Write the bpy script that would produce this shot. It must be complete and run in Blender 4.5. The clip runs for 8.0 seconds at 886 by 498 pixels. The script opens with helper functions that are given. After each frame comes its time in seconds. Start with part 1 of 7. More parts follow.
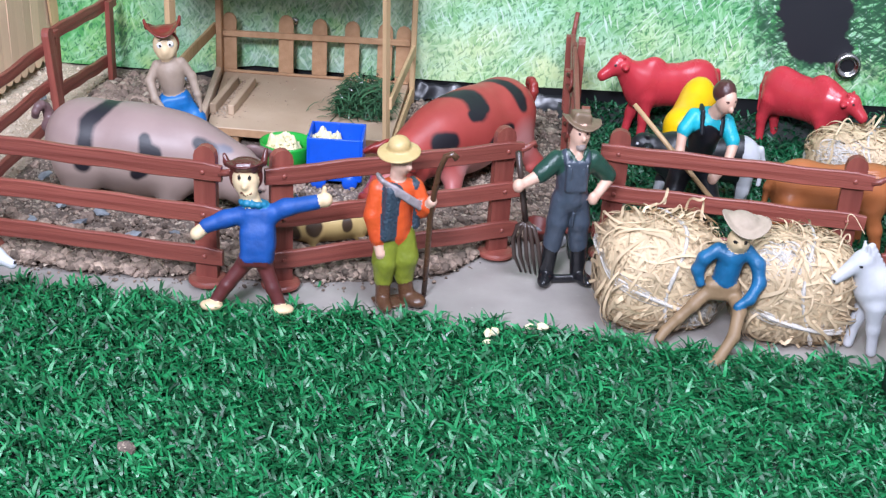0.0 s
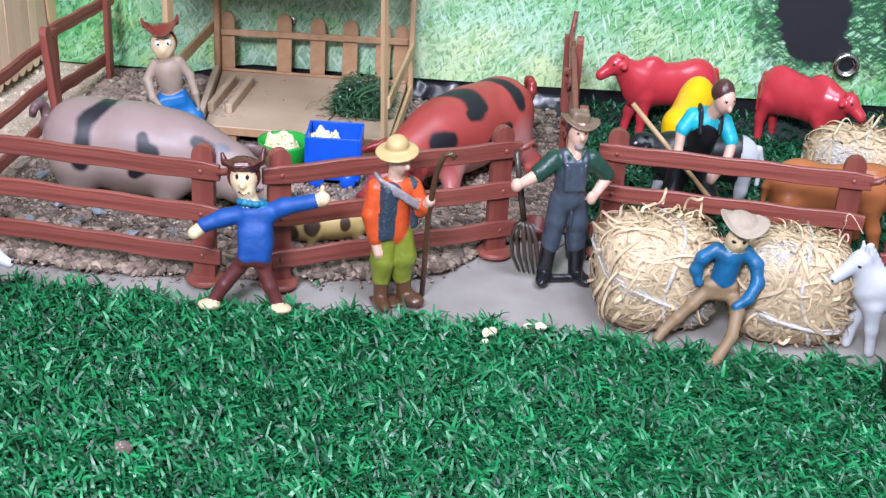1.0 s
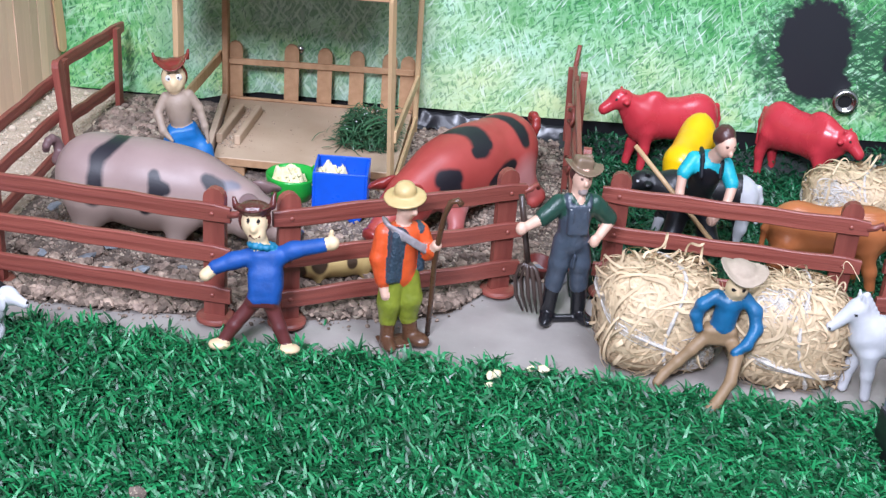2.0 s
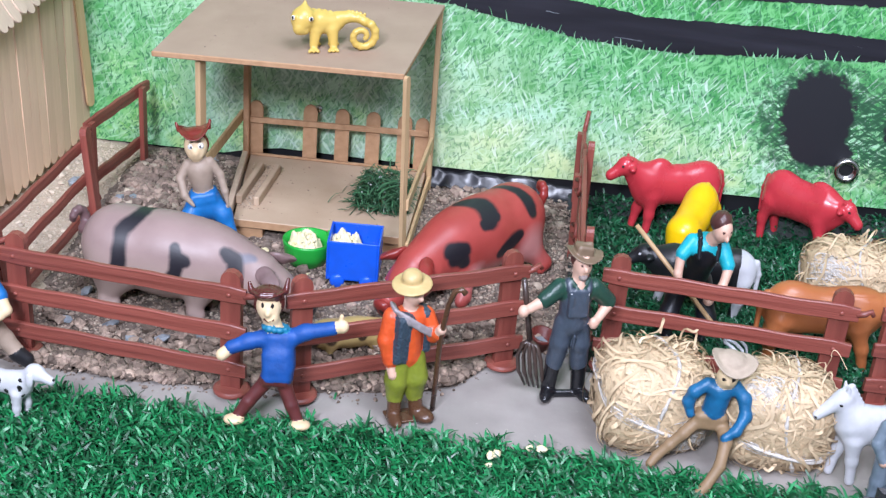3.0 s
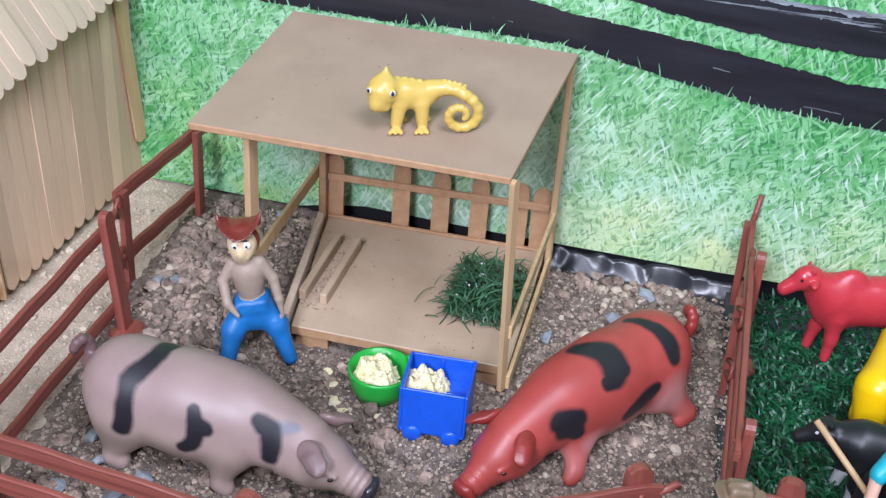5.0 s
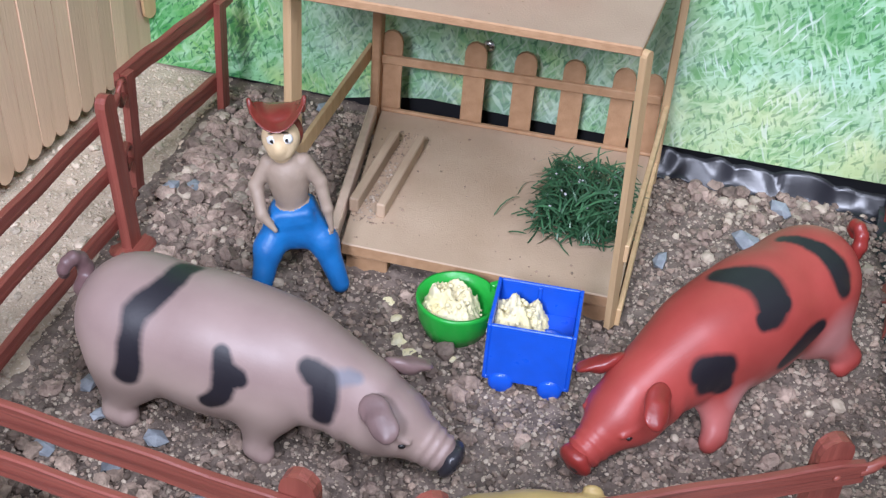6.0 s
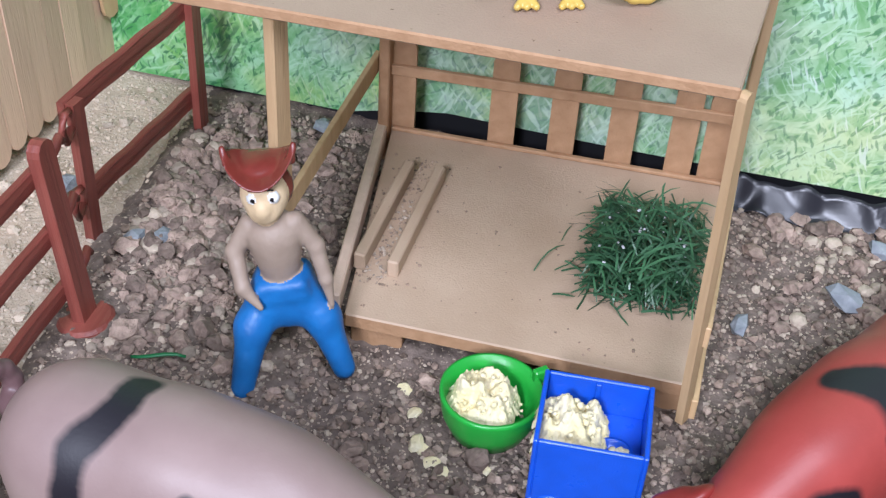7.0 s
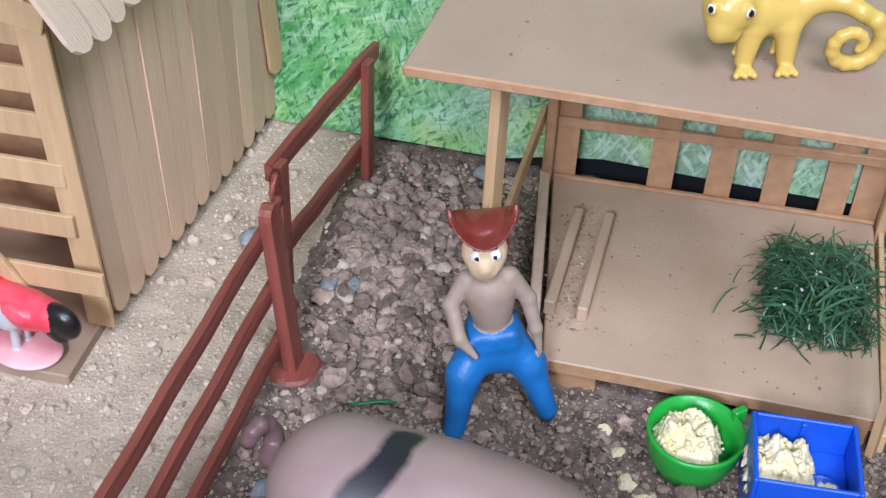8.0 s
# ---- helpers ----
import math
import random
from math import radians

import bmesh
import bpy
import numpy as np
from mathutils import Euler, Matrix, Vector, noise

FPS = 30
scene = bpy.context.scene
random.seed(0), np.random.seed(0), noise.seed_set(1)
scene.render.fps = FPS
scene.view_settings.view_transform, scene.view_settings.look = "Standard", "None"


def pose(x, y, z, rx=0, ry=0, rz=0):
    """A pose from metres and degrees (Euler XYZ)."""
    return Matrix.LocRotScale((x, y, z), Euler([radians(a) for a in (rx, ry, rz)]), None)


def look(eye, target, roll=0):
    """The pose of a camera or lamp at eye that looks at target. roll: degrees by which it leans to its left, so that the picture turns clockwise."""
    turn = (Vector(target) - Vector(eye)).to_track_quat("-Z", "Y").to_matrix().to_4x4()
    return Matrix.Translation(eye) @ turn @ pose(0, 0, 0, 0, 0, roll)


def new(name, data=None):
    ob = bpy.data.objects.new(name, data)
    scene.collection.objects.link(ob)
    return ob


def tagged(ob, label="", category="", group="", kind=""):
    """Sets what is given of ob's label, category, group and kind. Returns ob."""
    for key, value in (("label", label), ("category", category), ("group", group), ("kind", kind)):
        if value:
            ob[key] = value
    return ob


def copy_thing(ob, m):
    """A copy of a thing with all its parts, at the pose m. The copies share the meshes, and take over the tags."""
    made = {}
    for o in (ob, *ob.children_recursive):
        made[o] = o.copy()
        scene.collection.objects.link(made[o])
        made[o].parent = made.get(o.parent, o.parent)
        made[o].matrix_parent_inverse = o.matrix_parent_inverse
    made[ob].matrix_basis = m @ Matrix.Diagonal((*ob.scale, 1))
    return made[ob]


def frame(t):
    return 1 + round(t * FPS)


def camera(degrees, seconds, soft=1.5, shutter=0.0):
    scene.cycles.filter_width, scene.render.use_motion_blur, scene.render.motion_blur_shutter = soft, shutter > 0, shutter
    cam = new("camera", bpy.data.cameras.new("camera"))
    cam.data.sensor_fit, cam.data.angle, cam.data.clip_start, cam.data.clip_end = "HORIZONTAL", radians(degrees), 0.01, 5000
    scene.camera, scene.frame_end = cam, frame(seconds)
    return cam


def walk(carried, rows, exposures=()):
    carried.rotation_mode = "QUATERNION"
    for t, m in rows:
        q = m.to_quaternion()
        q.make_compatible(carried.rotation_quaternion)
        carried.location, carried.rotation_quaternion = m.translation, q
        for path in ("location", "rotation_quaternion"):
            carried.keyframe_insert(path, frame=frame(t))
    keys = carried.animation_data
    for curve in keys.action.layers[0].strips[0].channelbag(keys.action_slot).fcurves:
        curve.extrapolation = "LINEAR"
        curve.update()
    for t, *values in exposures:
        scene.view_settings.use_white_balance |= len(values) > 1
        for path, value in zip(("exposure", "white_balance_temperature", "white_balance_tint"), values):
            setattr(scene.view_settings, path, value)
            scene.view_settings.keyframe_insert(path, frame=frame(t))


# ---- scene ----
cam = camera(38.2, 8.0, soft=1.35)
PATH = [
    (0, (0.034, -0.032, 0.343), (-0.007, 1.768, -0.527), 3.8),
    (0.5, (0.032, -0.033, 0.341), (-0.006, 1.768, -0.527), 3.8),
    (1, (0.034, -0.031, 0.343), (-0.004, 1.769, -0.529), 3.9),
    (1.2, (0.03, -0.033, 0.341), (-0.002, 1.77, -0.526), 4.1),
    (2.3, (0.0269, -0.0327, 0.3853), (-0.0100, 1.7615, -0.4976), 4.73),
    (2.5, (0.031, -0.029, 0.391), (-0.016, 1.765, -0.492), 4.6),
    (2.8, (0.0320, -0.0382, 0.4190), (-0.0173, 1.7541, -0.4671), 4.87),
    (3, (0.033, -0.039, 0.439), (-0.035, 1.746, -0.46), 5.0),
    (3.3, (0.0328, -0.0288, 0.4572), (-0.0839, 1.7354, -0.4775), 5.13),
    (3.5, (0.031, -0.016, 0.471), (-0.111, 1.738, -0.479), 5.2),
    (3.8, (0.0353, 0.0127, 0.4970), (-0.1358, 1.7494, -0.4800), 5.14),
    (4, (0.037, 0.039, 0.506), (-0.163, 1.756, -0.5), 5.3),
    (4.2, (0.041, 0.07, 0.511), (-0.189, 1.772, -0.515), 5.1),
    (5.3, (0.014, 0.281, 0.44), (-0.266, 1.911, -0.684), 4.6),
    (5.5, (0.003, 0.302, 0.412), (-0.278, 1.923, -0.725), 4.8),
    (5.8, (-0.0216, 0.3284, 0.3856), (-0.2955, 1.9400, -0.7666), 4.83),
    (6, (-0.03, 0.35, 0.374), (-0.302, 1.931, -0.82), 4.7),
    (6.2, (-0.0349, 0.3696, 0.3582), (-0.3078, 1.9288, -0.8643), 4.87),
    (6.5, (-0.041, 0.407, 0.356), (-0.314, 1.938, -0.901), 4.3),
    (6.8, (-0.0548, 0.4491, 0.3492), (-0.3269, 1.9799, -0.9089), 4.10),
    (7, (-0.062, 0.473, 0.342), (-0.331, 1.991, -0.932), 3.9),
    (7.3, (-0.0750, 0.4913, 0.3465), (-0.3435, 2.0122, -0.9242), 3.50),
    (7.5, (-0.09, 0.499, 0.354), (-0.363, 2.026, -0.909), 3.4),
    (7.8, (-0.1196, 0.4886, 0.3611), (-0.3879, 2.0151, -0.9030), 3.47),
    (8, (-0.134, 0.446, 0.369), (-0.408, 1.971, -0.896), 2.6),
]
walk(cam, [(t, look(eye, target, roll)) for t, eye, target, roll in PATH],
     exposures=[(0, -0.28), (3.0, -0.28), (4.2, -0.27), (5.5, -0.51), (6.2, -0.42), (7.0, -0.43), (8.0, -0.52)])

# ---- light: an unseen key lamp and an added fill lamp ----
world = bpy.data.worlds.new("world")
world.use_nodes = True
world.node_tree.nodes["Background"].inputs[0].default_value = (0.9, 0.95, 1.0, 1)
world.node_tree.nodes["Background"].inputs[1].default_value = 0.03
scene.world = world


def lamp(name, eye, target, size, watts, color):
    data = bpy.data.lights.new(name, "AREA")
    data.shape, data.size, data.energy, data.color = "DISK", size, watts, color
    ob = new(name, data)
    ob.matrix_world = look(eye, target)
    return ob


# Unseen key lamp, its place inferred from the fall of the shadows.
lamp("key_lamp", (-0.30, -0.80, 1.14), (0, 0.75, 0), 0.42, 64.0, (0.75, 0.80, 1.0))
# Fill lamp added out of view to brighten surfaces that face right.
lamp("fill_lamp", (0.36, 0.02, 1.45), (-0.05, 0.75, 0), 0.8, 36.0, (0.75, 0.80, 1.0))


# ---- materials ----
def shade(name, c1, c2=None, scale=200.0, rough=0.5, rvar=0.1, bump=0.0, bscale=None, stretch=(1, 1, 1), coat=0.0,
          island=0.0, specks=None, metal=0.0, sub=0.0):
    """A painted or moulded surface: two tones mixed by noise, varied gloss, a fine relief; specks: (colour, scale, amount)."""
    m = bpy.data.materials.new(name)
    m.use_nodes = True
    nt = m.node_tree
    n, l = nt.nodes, nt.links
    b = n["Principled BSDF"]
    co = n.new("ShaderNodeTexCoord")
    mp = n.new("ShaderNodeMapping")
    mp.inputs["Scale"].default_value = stretch
    l.new(co.outputs["Object"], mp.inputs["Vector"])
    tex = n.new("ShaderNodeTexNoise")
    tex.inputs["Scale"].default_value, tex.inputs["Detail"].default_value = scale, 5
    l.new(mp.outputs["Vector"], tex.inputs["Vector"])
    ramp = n.new("ShaderNodeMapRange")
    ramp.inputs["From Min"].default_value, ramp.inputs["From Max"].default_value = 0.3, 0.7
    l.new(tex.outputs["Fac"], ramp.inputs["Value"])
    c2 = c2 or tuple(v * 0.75 for v in c1)
    mix = n.new("ShaderNodeMix")
    mix.data_type = "RGBA"
    mix.inputs["A"].default_value, mix.inputs["B"].default_value = (*c1, 1), (*c2, 1)
    l.new(ramp.outputs["Result"], mix.inputs["Factor"])
    col = mix.outputs["Result"]
    if specks:
        vor = n.new("ShaderNodeTexNoise")
        vor.inputs["Scale"].default_value, vor.inputs["Detail"].default_value = specks[1], 2
        l.new(mp.outputs["Vector"], vor.inputs["Vector"])
        cut = n.new("ShaderNodeMapRange")
        cut.inputs["From Min"].default_value, cut.inputs["From Max"].default_value = specks[2], specks[2] + 0.06
        l.new(vor.outputs["Fac"], cut.inputs["Value"])
        mx = n.new("ShaderNodeMix")
        mx.data_type = "RGBA"
        mx.inputs["B"].default_value = (*specks[0], 1)
        l.new(cut.outputs["Result"], mx.inputs["Factor"])
        l.new(col, mx.inputs["A"])
        col = mx.outputs["Result"]
    if island:
        info = n.new("ShaderNodeNewGeometry") if island > 0 else n.new("ShaderNodeObjectInfo")
        hsv = n.new("ShaderNodeHueSaturation")
        span = n.new("ShaderNodeMapRange")
        span.inputs["To Min"].default_value, span.inputs["To Max"].default_value = 1 - abs(island), 1 + abs(island)
        l.new(info.outputs["Random Per Island" if island > 0 else "Random"], span.inputs["Value"])
        l.new(span.outputs["Result"], hsv.inputs["Value"])
        l.new(col, hsv.inputs["Color"])
        col = hsv.outputs["Color"]
    l.new(col, b.inputs["Base Color"])
    rr = n.new("ShaderNodeMapRange")
    rr.inputs["To Min"].default_value, rr.inputs["To Max"].default_value = max(rough - rvar, 0.02), min(rough + rvar, 1)
    l.new(tex.outputs["Fac"], rr.inputs["Value"])
    l.new(rr.outputs["Result"], b.inputs["Roughness"])
    b.inputs["Metallic"].default_value = metal
    b.inputs["Coat Weight"].default_value = coat
    b.inputs["Subsurface Weight"].default_value = sub
    b.inputs["Subsurface Scale"].default_value = 0.002
    if bump:
        bt = n.new("ShaderNodeTexNoise")
        bt.inputs["Scale"].default_value, bt.inputs["Detail"].default_value = bscale or scale * 3, 6
        l.new(mp.outputs["Vector"], bt.inputs["Vector"])
        bn = n.new("ShaderNodeBump")
        bn.inputs["Strength"].default_value, bn.inputs["Distance"].default_value = min(bump, 1), 0.001
        l.new(bt.outputs["Fac"], bn.inputs["Height"])
        l.new(bn.outputs["Normal"], b.inputs["Normal"])
    return m


def spotted(name, c1, c2, dark, spots, rough=0.4, soft=0.25, tint=()):
    """Moulded rubber with airbrushed patches: spots are (centre, radii) in the toy's own metres."""
    m = shade(name, c1, c2, 45.0, rough, 0.08, 0.06, 900.0)
    nt = m.node_tree
    n, l = nt.nodes, nt.links
    b = n["Principled BSDF"]
    base = b.inputs["Base Color"].links[0].from_socket
    co = [k for k in n if k.type == "TEX_COORD"][0].outputs["Object"]
    wob = n.new("ShaderNodeTexNoise")
    wob.inputs["Scale"].default_value, wob.inputs["Detail"].default_value = 70.0, 2.0
    l.new(co, wob.inputs["Vector"])
    sub = n.new("ShaderNodeVectorMath")
    sub.operation = "SUBTRACT"
    sub.inputs[1].default_value = (0.5, 0.5, 0.5)
    l.new(wob.outputs["Color"], sub.inputs[0])
    mad = n.new("ShaderNodeVectorMath")
    mad.operation = "MULTIPLY_ADD"
    mad.inputs[1].default_value = (0.003, 0.003, 0.003)
    l.new(sub.outputs[0], mad.inputs[0])
    l.new(co, mad.inputs[2])
    layers = [(paint, marks, 0.9) for paint, marks in tint] + [(dark, spots, soft)]
    for paint, marks, edge in layers:
        base = paint_spots(n, l, mad.outputs[0], base, paint, marks, edge)
    l.new(base, b.inputs["Base Color"])
    return m


def paint_spots(n, l, place, base, paint, marks, soft):
    total = None
    for c, r in marks:
        s = n.new("ShaderNodeVectorMath")
        s.operation = "SUBTRACT"
        s.inputs[1].default_value = c
        l.new(place, s.inputs[0])
        d = n.new("ShaderNodeVectorMath")
        d.operation = "DIVIDE"
        d.inputs[1].default_value = r
        l.new(s.outputs[0], d.inputs[0])
        ln = n.new("ShaderNodeVectorMath")
        ln.operation = "LENGTH"
        l.new(d.outputs[0], ln.inputs[0])
        mr = n.new("ShaderNodeMapRange")
        mr.inputs["From Min"].default_value, mr.inputs["From Max"].default_value = 1 + soft / 2, 1 - soft / 2
        l.new(ln.outputs["Value"], mr.inputs["Value"])
        if total is None:
            total = mr.outputs["Result"]
        else:
            mx = n.new("ShaderNodeMath")
            mx.operation = "MAXIMUM"
            l.new(total, mx.inputs[0])
            l.new(mr.outputs["Result"], mx.inputs[1])
            total = mx.outputs[0]
    mix = n.new("ShaderNodeMix")
    mix.data_type = "RGBA"
    mix.inputs["B"].default_value = (*paint, 1)
    l.new(total, mix.inputs["Factor"])
    l.new(base, mix.inputs["A"])
    return mix.outputs["Result"]


def plain(name, c, rough=0.4, coat=0.0, bump=0.12):
    return shade(name, c, tuple(v * 0.86 for v in c), 120.0, rough, 0.08, bump, 1500.0, coat=coat)


